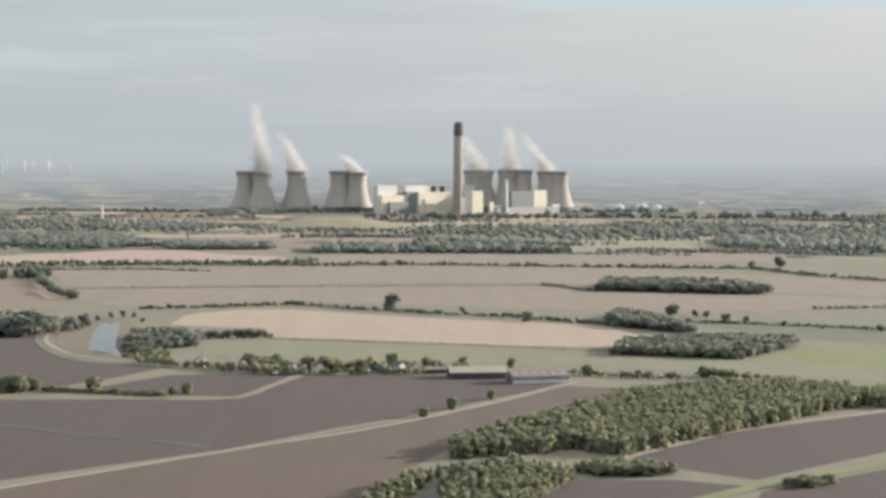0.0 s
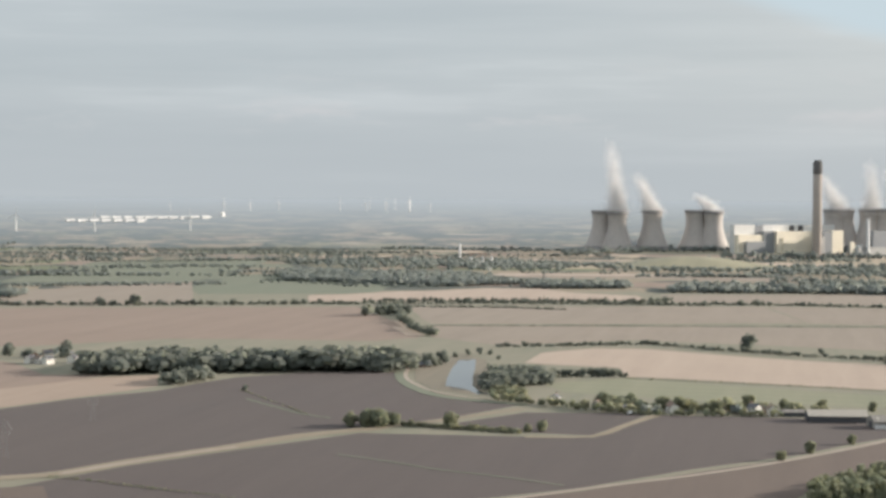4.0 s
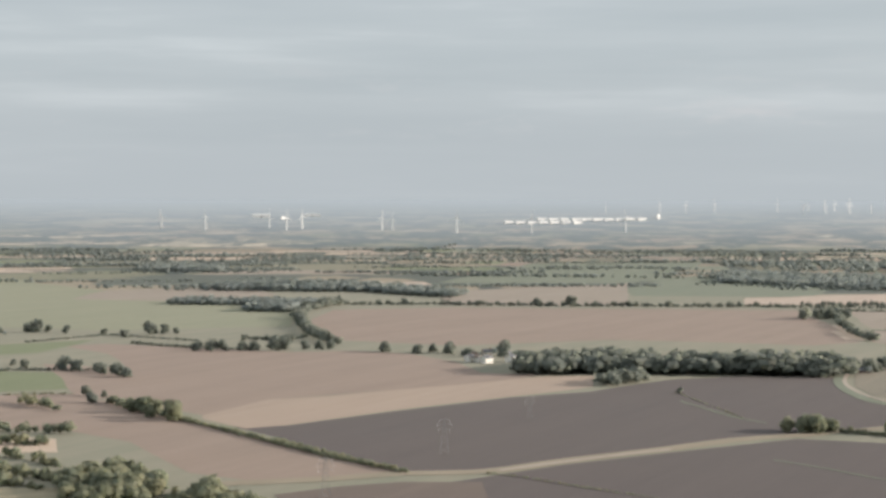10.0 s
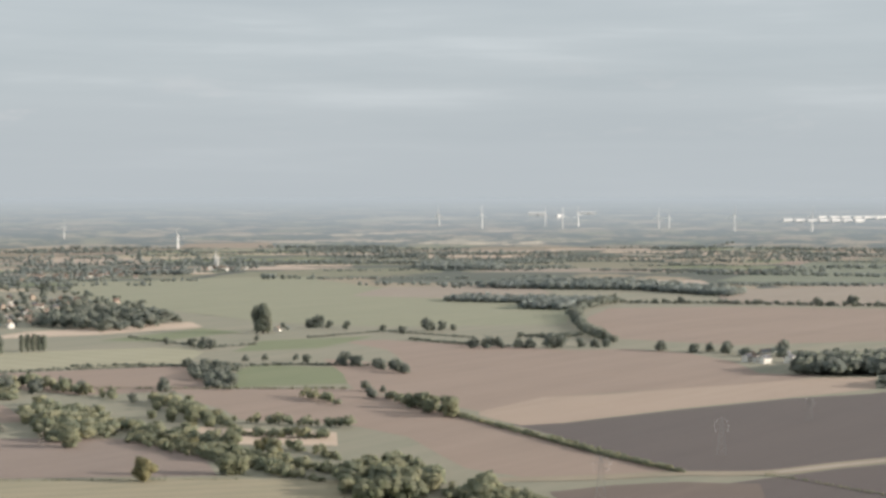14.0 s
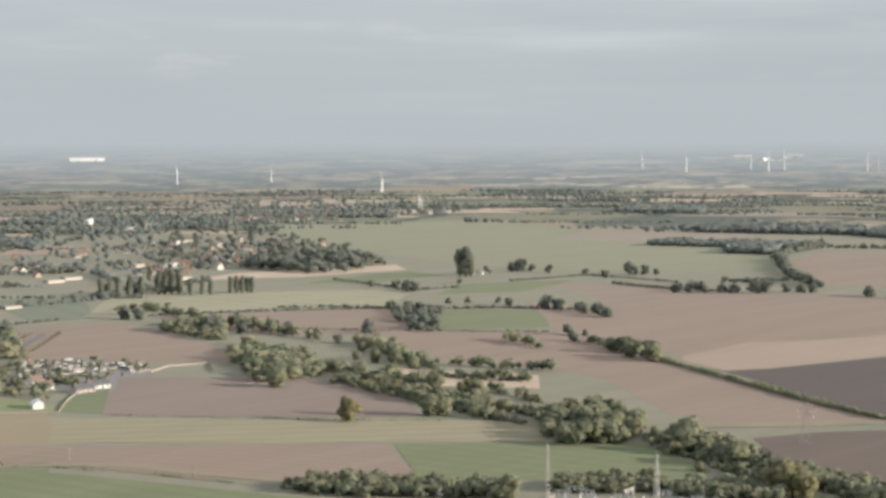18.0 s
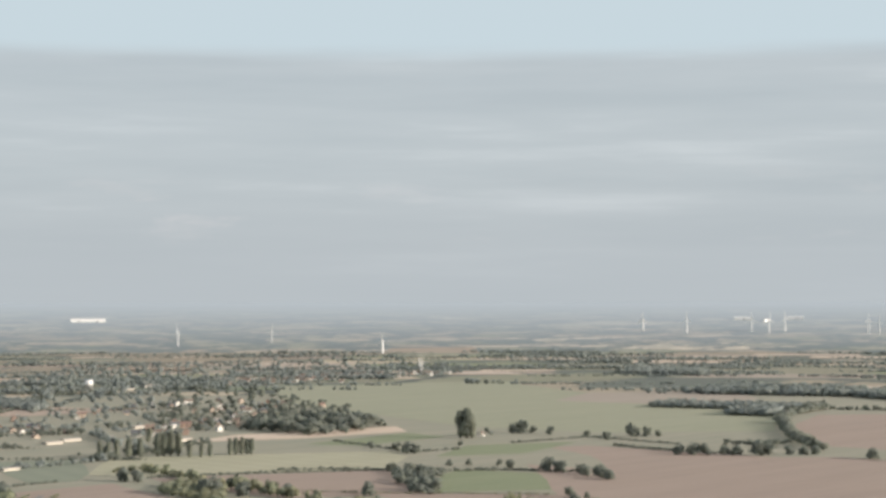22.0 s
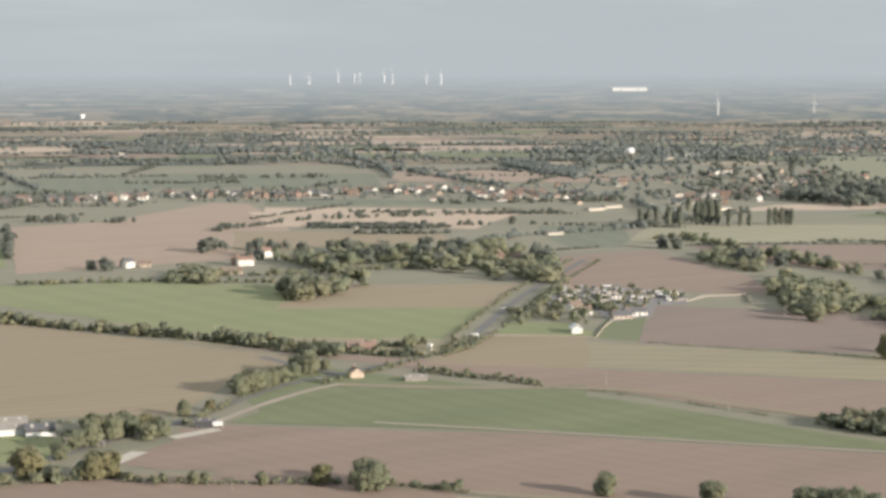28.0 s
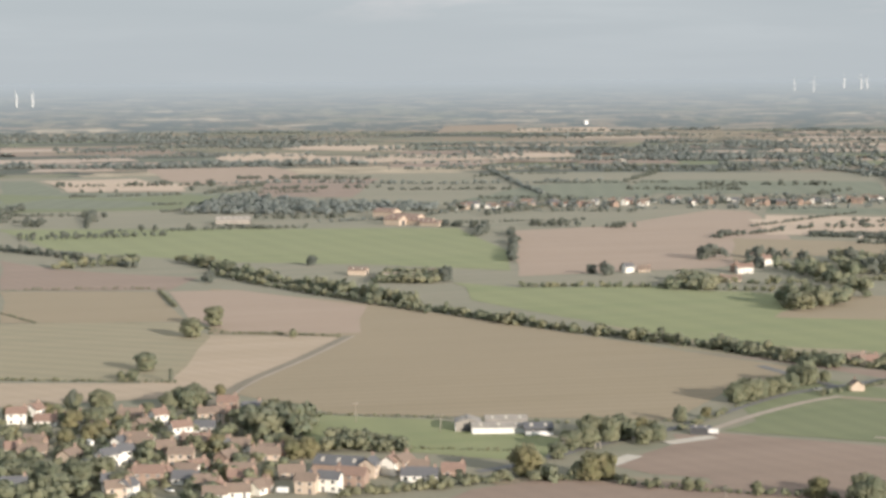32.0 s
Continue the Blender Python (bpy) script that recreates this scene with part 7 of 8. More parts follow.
trees("oak", (-1098.1, 560.4, 9.8), (-1091.9, 551.1, 8.2), (-1084.8, 586.9, 9.9), (-1087.6, 612.1, 10.0), (-1080.0, 620.9, 11.6), (-1048.4, 628.6, 12.9), (-1003.1, 653.0, 14.9), (-1012.2, 670.1, 14.4), (-964.4, 619.3, 12.1), (-877.5, 808.0, 11.9), (-889.2, 811.2, 9.8), (-858.8, 818.5, 8.2), (-845.7, 844.5, 5.2), (-805.4, 879.8, 7.4), (-745.9, 822.5, 7.6), (-729.0, 818.8, 5.4), (-761.7, 804.3, 6.2))
trees("ash", (-1115.7, 580.0, 9.3), (-1060.9, 672.1, 11.7), (-1314.9, 639.6, 4.5), (-1211.9, 852.3, 7.4), (-983.9, 821.5, 9.6), (-971.0, 823.8, 10.4))
trees("poplar", (-1231.7, 1058.4, 13.2), (-1120.7, 972.2, 18.6), (-1117.6, 975.7, 19.5), (-1114.0, 979.8, 20.4), (-1110.0, 984.4, 18.6), (-1121.5, 954.6, 15.7), (-1127.6, 947.6, 15.7), (-1133.7, 940.7, 14.8), (-1138.3, 935.5, 12.9), (-1142.9, 930.4, 13.8), (-1095.6, 983.9, 12.0), (-1089.5, 990.8, 12.0), (-1084.9, 996.0, 11.1), (-1082.3, 1015.6, 13.9), (-1083.3, 1022.9, 14.0), (-1080.2, 1026.4, 14.0), (-1077.2, 1029.9, 13.0), (-1075.0, 1032.3, 13.0))
trees("ash", (-1136.5, 539.4, 10.2), (-1300.6, 630.0, 4.5), (-1012.3, 845.7, 7.4))
trees("ash", (-1134.3, 538.1, 11.0), (-1280.5, 620.9, 4.5), (-1397.8, 462.3, 5.5))
trees("oak", (-1194.1, 274.4, 7.6), (-1076.2, 431.2, 7.3), (-1065.5, 437.4, 10.1), (-1079.7, 455.2, 6.6), (-623.6, 309.1, 8.4), (-626.9, 316.9, 8.9), (-632.7, 328.6, 7.6), (-654.8, 351.9, 8.0), (-654.8, 358.6, 7.0), (-595.1, 273.0, 6.2), (-573.8, 229.8, 9.0), (-571.3, 235.1, 8.2), (-578.9, 242.5, 8.0), (-493.2, 229.0, 4.1), (-493.1, 232.8, 3.5), (-480.4, 245.7, 4.5), (-455.7, 270.6, 9.7), (-457.1, 267.6, 7.4), (-1067.8, 330.7, 10.5), (-1073.0, 548.7, 8.3), (-1043.5, 567.0, 8.9), (-1016.6, 581.4, 11.0), (-1010.1, 594.4, 12.4), (-1009.5, 611.1, 10.3), (-998.9, 632.3, 13.2), (-993.2, 643.7, 12.5), (-984.1, 646.4, 10.9), (-689.4, 429.3, 6.1), (-687.6, 425.3, 5.6))
trees("pale", (-575.5, 249.7, 7.2), (-570.1, 251.7, 5.9), (-529.0, 189.7, 10.7), (-515.8, 206.5, 9.2), (-516.2, 211.4, 8.5), (-470.2, 260.5, 7.1), (-599.2, 285.3, 4.2), (-959.9, 694.8, 14.6), (-929.2, 681.2, 15.5))
trees("bush", (-592.5, 146.8, 5.0), (-596.0, 143.8, 3.8), (-588.4, 155.5, 4.6), (-585.2, 162.4, 4.2), (-499.0, 220.2, 3.1), (-507.7, 214.5, 2.8), (-442.3, 289.4, 3.3))
trees("oak", (-911.8, 158.3, 10.7), (-874.7, 140.6, 10.0), (-777.4, 104.6, 8.6), (-753.8, 95.9, 5.2), (-755.4, 91.4, 4.3), (-857.8, 187.2, 4.4), (-690.2, 65.2, 7.7), (-679.4, 106.5, 9.0), (-681.6, 111.2, 8.7), (-681.6, 100.4, 7.3), (-694.3, 75.2, 7.4), (-693.2, 78.3, 6.5), (-1192.9, 274.3, 7.7), (-1114.0, 190.4, 8.5), (-465.4, 273.2, 8.3), (-464.6, 275.5, 7.3))
trees("ash", (-1139.7, 540.1, 10.2), (-1291.6, 625.1, 4.4), (-1605.8, 117.1, 10.8), (-1602.0, 126.4, 9.8), (-2082.4, 212.5, 5.1), (-2073.6, 232.5, 5.1), (-2066.5, 248.8, 5.1), (-2073.6, 336.8, 6.5), (-2154.7, 373.9, 9.5), (-1701.4, 175.7, 7.4), (-1694.2, 193.0, 6.3), (-1531.6, 205.0, 5.7), (-1527.0, 216.2, 5.7), (-1516.1, 243.2, 6.7))
trees("poplar", (-745.5, 110.8, 5.6), (-687.8, 64.9, 8.6))
trees("pale", (-596.7, 103.8, 6.5), (-706.1, 124.3, 4.9), (-552.7, 98.6, 5.0), (-630.5, 65.1, 6.7), (-639.5, 70.0, 6.0), (-648.1, 77.0, 5.7), (-588.9, 126.4, 5.7), (-577.7, 130.6, 7.5), (-577.5, 125.8, 6.7), (-685.0, 55.2, 5.1), (-672.3, 57.2, 5.0), (-684.1, 40.7, 5.1), (-627.0, 45.5, 3.9))
hedge([(-861, 644), (-784, 572), (-721, 512)], 3.7, gap=0.35)
hedge([(-1144, 548), (-1139, 571), (-1123, 601)], 7.8, mat=LEAF_MID, gap=0.35)
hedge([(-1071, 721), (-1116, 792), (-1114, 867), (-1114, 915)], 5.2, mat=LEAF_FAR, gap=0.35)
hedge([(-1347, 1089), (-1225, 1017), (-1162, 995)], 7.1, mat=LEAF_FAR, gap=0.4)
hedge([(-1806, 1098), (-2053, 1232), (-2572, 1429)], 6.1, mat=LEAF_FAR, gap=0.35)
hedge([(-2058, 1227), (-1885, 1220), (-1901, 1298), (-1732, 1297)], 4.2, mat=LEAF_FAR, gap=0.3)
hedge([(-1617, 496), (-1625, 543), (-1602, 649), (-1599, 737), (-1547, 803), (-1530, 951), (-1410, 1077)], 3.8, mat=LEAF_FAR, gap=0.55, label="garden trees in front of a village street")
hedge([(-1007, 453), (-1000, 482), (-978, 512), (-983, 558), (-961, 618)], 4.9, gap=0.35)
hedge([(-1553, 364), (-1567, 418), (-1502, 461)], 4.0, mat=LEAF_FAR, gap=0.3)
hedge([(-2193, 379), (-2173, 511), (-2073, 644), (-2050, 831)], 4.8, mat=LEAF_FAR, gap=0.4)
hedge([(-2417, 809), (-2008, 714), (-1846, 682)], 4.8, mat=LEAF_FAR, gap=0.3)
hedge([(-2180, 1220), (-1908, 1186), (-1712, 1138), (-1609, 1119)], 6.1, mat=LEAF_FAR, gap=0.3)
hedge([(-624, 345), (-636, 373), (-661, 422), (-698, 471)], 2.4, gap=0.3, label="loose roadside hedge and trees")
hedge([(-664, 440), (-706, 462), (-774, 528), (-832, 586), (-903, 663), (-955, 720)], 2.0, gap=0.4, label="roadside hedge with small trees")
hedge([(-676, 428), (-692, 474), (-760, 540), (-818, 598), (-889, 676), (-941, 732)], 1.8, gap=0.45, label="roadside hedge with small trees")
trees("oak", (-561, 217, 7.0), (-563, 224, 8.5), (-570, 235, 9.0), (-572, 241, 8.0), (-562, 244, 6.5), (-566, 251, 6.5), (-549, 208, 6.0), (-626, 312, 8.0), (-630, 323, 8.0), (-636, 335, 7.5), (-650, 354, 8.5), (-643, 343, 7.0), (-655, 365, 5.0), (-531, 193, 8.0), (-518, 204, 6.0), (-517, 211, 8.0), (-557, 37, 9.0), (-553, 45, 10.0), (-556, 54, 9.0), (-565, 62, 8.0), (-577, 42, 7.0), (-575, 35, 7.0), (-546, 65, 7.0), (-568, 53, 8.0), (-663, 69, 6.0), (-673, 91, 5.0), (-692, 106, 7.0), (-694, 112, 8.0), (-664, 98, 5.0))
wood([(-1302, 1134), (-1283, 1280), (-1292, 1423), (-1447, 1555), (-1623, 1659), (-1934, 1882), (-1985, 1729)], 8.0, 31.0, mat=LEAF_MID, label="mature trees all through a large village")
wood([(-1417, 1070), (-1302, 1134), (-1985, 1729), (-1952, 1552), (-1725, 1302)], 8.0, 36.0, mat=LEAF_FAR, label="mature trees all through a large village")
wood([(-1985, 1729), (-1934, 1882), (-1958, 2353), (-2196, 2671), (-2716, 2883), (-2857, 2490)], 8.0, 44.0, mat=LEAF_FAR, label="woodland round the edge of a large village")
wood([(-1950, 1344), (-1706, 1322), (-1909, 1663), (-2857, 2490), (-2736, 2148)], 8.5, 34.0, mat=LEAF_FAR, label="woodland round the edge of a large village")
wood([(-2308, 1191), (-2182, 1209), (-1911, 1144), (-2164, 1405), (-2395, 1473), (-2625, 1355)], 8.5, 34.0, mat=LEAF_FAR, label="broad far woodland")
wood([(-786, 575), (-824, 616), (-810, 645), (-772, 658), (-740, 634), (-743, 613), (-712, 586), (-742, 578)], 4.0, 8.5, label="small trees between caravans")
hedge([(-1007, 564), (-1010, 600), (-1001, 629), (-970, 639), (-938, 653), (-905, 659)], 9.5, gap=0.12, label="belt of mature garden trees")
hedge([(-1064, 553), (-1017, 561), (-953, 542), (-933, 546)], 8.0, gap=0.2, label="belt of mature garden trees")
hedge([(-632, 394), (-613, 401), (-593, 410), (-573, 418)], 2.0, label="dark hedge beside a narrow field")
hedge([(-555, 426), (-536, 433), (-513, 441), (-477, 449)], 1.0, gap=0.3, label="thin dark hedge on a field edge")
scatter("hedgerow_trees", far_trees, "round", LEAF_MID, "single hedgerow trees far out over the fields, greyed by painted haze", "trees", "stuff")


# ---- near village ----
houses(60, (-672, 43, "white", "red", 20, 9, 2), (-665, 53, "white", "red", 15, 10, 1), (-667, 63, "white", "red", 10, 8, 1), (-645, 85, "buff", "brown", 70, 7, 1), (-652, 92, "white", "red", 50, 7, 2), (-626, 96, "white", "red", 40, 9, 2), (-667, 84, "buff", "brown", 10, 11, 1), (-644, 70, "brick", "red", 5, 8, 1), (-607, 98, "brick", "brown", 10, 10, 1), (-611, 80, "white", "brown", 5, 11, 1), (-614, 73, "white", "slate", 85, 7, 1), (-591, 71, "white", "slate", 40, 9, 2), (-586, 66, "white", "slate", 60, 8, 2), (-617, 38, "buff", "red", 30, 7, 1), (-599, 55, "buff", "brown", 80, 9, 1), (-580, 89, "buff", "brown", 12, 10, 2), (-555, 75, "brick", "red", 12, 12, 2), (-559, 80, "white", "red", 80, 8, 1), (-547, 64, "white", "slate", 20, 11, 2), (-538, 66, "white", "slate", 85, 8, 2))
houses(60, (-552, 86, "white", "slate", 10, 10, 1), (-552, 33, "buff", "slate", 25, 12, 2), (-649, 111, "buff", "brown", 15, 12, 2), (-671, 121, "brick", "red", 10, 9, 2), (-655, 127, "white", "slate", 30, 9, 2), (-634, 106, "white", "slate", 12, 9, 1), (-598, 111, "white", "brown", 8, 11, 1), (-580, 104, "brick", "brown", 75, 9, 1), (-549, 103, "brick", "red", 20, 11, 1), (-528, 91, "white", "brown", 15, 9, 1), (-529, 98, "white", "brown", 20, 9, 1), (-532, 105, "white", "brown", 70, 8, 1), (-550, 119, "buff", "brown", 20, 10, 1), (-585, 120, "brick", "brown", 5, 11, 1), (-546, 154, "buff", "brown", 75, 9, 2), (-544, 159, "brick", "brown", 10, 8, 1), (-536, 168, "brick", "red", 12, 9, 1), (-533, 156, "white", "slate", 8, 14, 1))
houses(60, (-678, 50, "white", "red", 80, 7, 2), (-611, 44, "buff", "brown", 20, 12, 1), (-621, 79, "white", "brown", 12, 12, 1), (-562, 76, "brick", "red", 10, 13, 1), (-563, 88, "white", "brown", 5, 9, 1), (-545, 91, "white", "brown", 15, 9, 1), (-534, 92, "buff", "red", 70, 8, 1), (-537, 63, "buff", "brown", 30, 9, 2), (-660, 116, "brick", "red", 20, 10, 1), (-580, 117, "buff", "brown", 15, 13, 1), (-598, 107, "white", "slate", 70, 6, 1), (-549, 154, "brick", "red", 20, 10, 1), (-545, 150, "white", "red", 80, 6, 2), (-534, 105, "brick", "brown", 10, 10, 1), (-558, 104, "buff", "brown", 15, 12, 1), (-611, 99, "brick", "red", 10, 12, 1))
trees("pale", (-653.7, 61.1, 7.7), (-623.2, 56.2, 6.6), (-646.8, 49.0, 4.4), (-649.8, 40.4, 4.0), (-629.6, 98.5, 4.4), (-598.0, 100.1, 3.8), (-548.4, 111.2, 3.9), (-597.9, 114.6, 4.6), (-621.4, 91.3, 3.5))
trees("oak", (-591.4, 77.4, 4.1), (-666.8, 73.1, 5.8), (-662.2, 69.5, 5.0), (-576.0, 81.7, 3.3), (-553.0, 97.8, 3.5), (-598.8, 126.5, 5.0), (-634.9, 83.3, 3.2), (-624.3, 113.7, 4.8))
houses(60, (-529, 125, "white", "slate", -2, 12, 2), (-532, 134, "brick", "red", -4, 12, 2), (-528, 119, "buff", "brown", 0, 8, 2), (-544, 143, "buff", "slate", 88, 9, 2), (-568, 92, "brick", "red", 60, 9, 1), (-627, 46, "brick", "brown", 0, 9, 1), (-603, 87, "brick", "brown", 30, 8, 1), (-579, 60, "brick", "slate", 40, 8, 1))
barn(-550, 135, 55, 16, 8, 3.6, 5.8, BRICK, SLATE, label="long brick barn with a dark slate roof")
wood([(-641, 35), (-652, 67), (-658, 114), (-630, 129), (-588, 128), (-533, 109), (-516, 89), (-535, 55), (-587, 50)], 4.0, 8.0, label="shrubs and garden trees between the houses")
car(-541.2, 79.2, 30, 0, False)
car(-598.9, 97.4, 60, 2, False)
car(-575.4, 110.2, 40, 1, False)
car(-620.6, 64.0, 20, 0, True)
car(-625.0, 111.8, 70, 2, False)
car(-527.8, 111.3, 60, 0, True)
car(-600.2, 79.6, 50, 1, False)
wood([(-700, 20), (-690, 60), (-662, 118), (-630, 129), (-588, 128), (-533, 109), (-516, 89), (-525, 45), (-560, 15)], 5.4, 13.0, mat=LEAF_YOUNG, label="pale olive trees and shrubs in village gardens")
car(-97, 1044, 20, 0, True)
car(-95, 1047, 20, 0, True)
car(-87, 1056, 20, 0, True)
car(-84, 1059, 20, 0, True)
car(-168, 1222, 20, 0, True)
houses(60, (-146, 1088, "white", "slate", 20, 9, 2), (-118, 1063, "white", "red", 35, 9, 2), (-63, 1072, "white", "slate", 70, 9, 2), (-45, 1074, "white", "brown", 70, 9, 2), (-26, 1066, "white", "slate", 75, 9, 2), (-16, 1061, "white", "brown", 40, 9, 2))
houses(60, (-564, 1261, "white", "slate", 20, 10, 2), (-556, 1259, "white", "brown", 80, 10, 2), (-548, 1257, "white", "slate", 10, 10, 2), (-535, 1272, "white", "slate", 30, 10, 2), (-524, 1270, "white", "brown", 70, 10, 2))


# ---- farm beside the road ----
barn(-599.1, 204.6, 75, 19, 8, 2.2, 3.5, WHITE, ASBESTOS, WHITE, "long low farm barn with white walls and a grey sheet roof", False)
barn(-606.7, 195.7, -15, 9, 9, 3.2, 4.5, ASBESTOS, ASBESTOS, WHITE, "tall farm barn with an open front")
barn(-610.3, 211.3, 75, 15, 7, 2.4, 3.6, ASBESTOS, ASBESTOS, None, "rear farm barn with a weathered roof and pale gable")
barn(-591.6, 216.8, 75, 10, 8, 2.6, 4.0, SHADE_WALL, SLATE, WHITE, "dark lean barn with a curved roof")
barn(-571.9, 270.4, 60, 7, 3.6, 2.4, 2.9, SHADE_WALL, SLATE, None, "parked dark trailer body beside the road")
car(-568.6, 273.6, 60, 0, True)
car(-569.7, 234.2, 60, 0, False)
car(-574.5, 238.3, 60, 1, False)
car(-697.4, 469.0, 50, 0, True)
car(-775.2, 539.9, 50, 0, False)
car(-679.7, 447.8, 50, 1, False)
car(-636.0, 351.7, 55, 2, False)
houses(60, (-633, 367, "buff", "brown", 105, 8, 1), (-690, 406, "brick", "red", 20, 10, 1), (-696, 403, "brick", "brown", 20, 10, 1))
barn(-677.9, 431.8, 30, 1.7, 1.7, 2.6, 2.8, WHITE, WHITE, None, "small white roadside kiosk building", False)
barn(-612.9, 383.3, 65, 9, 5, 1.5, 2.2, ASBESTOS, ASBESTOS, None, "low grey-green shed by the hedge")
houses(60, (-1045, 524, "white", "red", 20, 13, 2), (-1054, 522, "brick", "red", 80, 9, 2), (-1075, 456, "white", "slate", 40, 7, 2), (-1074, 467, "buff", "brown", 10, 9, 1), (-969, 645, "white", "brown", 10, 9, 1), (-977, 677, "brick", "red", 80, 11, 2), (-978, 690, "buff", "brown", 10, 9, 1), (-1004, 494, "buff", "brown", 10, 16, 1))
barn(-1124.5, 289.1, 60, 12, 8, 3, 5, BRICK_PALE, BROWN_TILE, None, "old brick field barn")
barn(-1081.1, 303.9, 60, 20, 8, 3, 5, BRICK_PALE, BROWN_TILE, None, "old brick field barn")
barn(-1095.8, 332.0, 60, 9, 8, 3, 5, BRICK_PALE, BROWN_TILE, None, "old brick field barn")
barn(-1599.6, 439.2, 40, 22, 14, 4.8, 8, BRICK_PALE, PANTILE, None, "large tan brick farmstead barn")
barn(-1540.8, 441.2, 40, 30, 14, 4.2, 7, BRICK_PALE, PANTILE, None, "large tan brick farmstead barn")
barn(-1499.5, 442.1, 40, 26, 12, 3.6, 6, BRICK_PALE, PANTILE, None, "large tan brick farmstead barn")
barn(-1507.9, 421.6, 40, 16, 12, 4.8, 8, BRICK_PALE, PANTILE, None, "large tan brick farmstead barn")
barn(-1484.0, 447.6, 40, 20, 10, 3, 5, BRICK_PALE, PANTILE, None, "large tan brick farmstead barn")
barn(-1574.6, 291.7, 75, 30, 14, 4, 6.5, ASBESTOS, ASBESTOS, None, "grey cattle shed on open pasture")


# ---- caravan park ----
field("yard", YARD, 95, [(-786, 571), (-827, 616), (-812, 649), (-772, 662), (-737, 634), (-740, 613), (-709, 586), (-704, 556), (-742, 575), (-765, 574)], "gravelled caravan park ground")
caravan(-807, 609, 65, 0)
caravan(-806, 612, 60, 0)
caravan(-802, 615, 150, 1)
caravan(-797, 618, 65, 1)
caravan(-796, 621, 60, 2)
caravan(-794, 624, 150, 1)
caravan(-791, 629, 65, 1)
caravan(-790, 631, 150, 2)
caravan(-791, 643, 65, 1)
caravan(-777, 643, 60, 2)
caravan(-776, 648, 65, 0)
caravan(-771, 649, 65, 0)
caravan(-770, 653, 60, 0)
caravan(-828, 619, 155, 0)
caravan(-819, 625, 155, 2)
caravan(-811, 628, 155, 1)
caravan(-812, 637, 65, 2)
caravan(-808, 642, 150, 0)
caravan(-792, 596, 65, 0)
caravan(-785, 599, 60, 0)
caravan(-787, 604, 65, 1)
caravan(-784, 607, 155, 1)
caravan(-782, 611, 60, 0)
caravan(-774, 615, 65, 0)
caravan(-771, 623, 150, 0)
caravan(-765, 626, 60, 0)
caravan(-768, 633, 65, 1)
caravan(-766, 637, 60, 2)
caravan(-760, 638, 155, 2)
caravan(-751, 635, 65, 0)
caravan(-749, 638, 60, 1)
caravan(-771, 594, 155, 0)
caravan(-762, 598, 60, 0)
caravan(-758, 606, 60, 0)
caravan(-753, 608, 150, 2)
caravan(-793, 582, 155, 2)
caravan(-785, 584, 155, 1)
houses(60, (-717, 581, "white", "slate", 15, 14, 1), (-711, 567, "buff", "slate", 20, 13, 1), (-735, 562, "white", "brown", 10, 9, 1), (-755, 571, "white", "brown", 30, 9, 1), (-814, 611, "white", "brown", 70, 8, 1))
barn(-685.3, 519.3, 150, 10, 5, 2.2, 3.8, WHITE, WHITE, None, "white polytunnel beside a fenced paddock", False)
field("field", BRIGHT, 96, [(-699, 481), (-731, 513), (-712, 535), (-677, 525), (-667, 517)], "small fenced green paddock")
fence([(-699, 477), (-681, 498), (-664, 515), (-690, 540), (-707, 559)], 1.0, WOODPOLE, label="long pale fence round the caravan park")
fence([(-743, 638), (-755, 661), (-748, 685), (-721, 663)], 1.0, WOODPOLE, label="pale fence round a small enclosure")
# unseen oaks, added to throw a long shadow over the brown field
trees("oak", (-162.2, 346.1, 7.5), (-159.3, 350.9, 8.5), (-154.8, 352.2, 8.0), (-156.1, 341.5, 7.1))
barn(-169.4, 349.0, 20, 3.2, 2.0, 2.6, 2.9, WHITE, WHITE, None, "small white trailer body under added trees", False)


# ---- substation ----
field("yard", YARD, 97, [(-361, 482), (-370, 499), (-360, 511), (-343, 518), (-315, 520), (-312, 504), (-319, 488), (-333, 482), (-352, 480)], "gravelled substation compound")
transformer(-360.8, 492.8, 110)
transformer(-355.7, 494.5, 110)
transformer(-353.8, 498.6, 20)
transformer(-344.2, 496.6, 110)
transformer(-337.9, 499.3, 20)
transformer(-337.1, 504.9, 110)
transformer(-328.0, 505.0, 110)
transformer(-322.3, 504.9, 20)
transformer(-315.3, 506.0, 110)
gantry(-360.7, 491.6, 25, 5, 5)
gantry(-361.8, 499.6, 25, 6, 5)
gantry(-356.4, 498.9, 25, 5, 4.5)
gantry(-345.2, 508.2, 95, 6, 5)
gantry(-333.0, 510.8, 25, 5, 5.5)
gantry(-325.6, 504.6, 25, 4, 5)
gantry(-319.9, 504.5, 25, 4, 5.5)
gantry(-320.0, 511.7, 25, 4, 5)
gantry(-314.8, 508.7, 25, 4, 4.5)
gantry(-315.0, 513.4, 25, 4, 4.5)
gantry(-331.1, 497.6, 95, 5, 4.5)
gantry(-345.8, 504.0, 25, 5, 4)
barn(-338.0, 487.1, 55, 7, 5, 4.2, 5.0, BROWN_TILE, SLATE, None, "dark brick control building in the substation")
barn(-319.9, 492.7, 55, 11, 4, 2.4, 3.0, BROWN_TILE, SLATE, None, "long low brick switch room")
barn(-348.6, 488.0, 55, 6, 4, 2.2, 2.9, ASBESTOS, ASBESTOS, None, "small grey relay hut")
barn(-328.8, 485.3, 30, 4, 3, 2.0, 2.8, WHITE, WHITE, None, "small white hut at the substation gate")
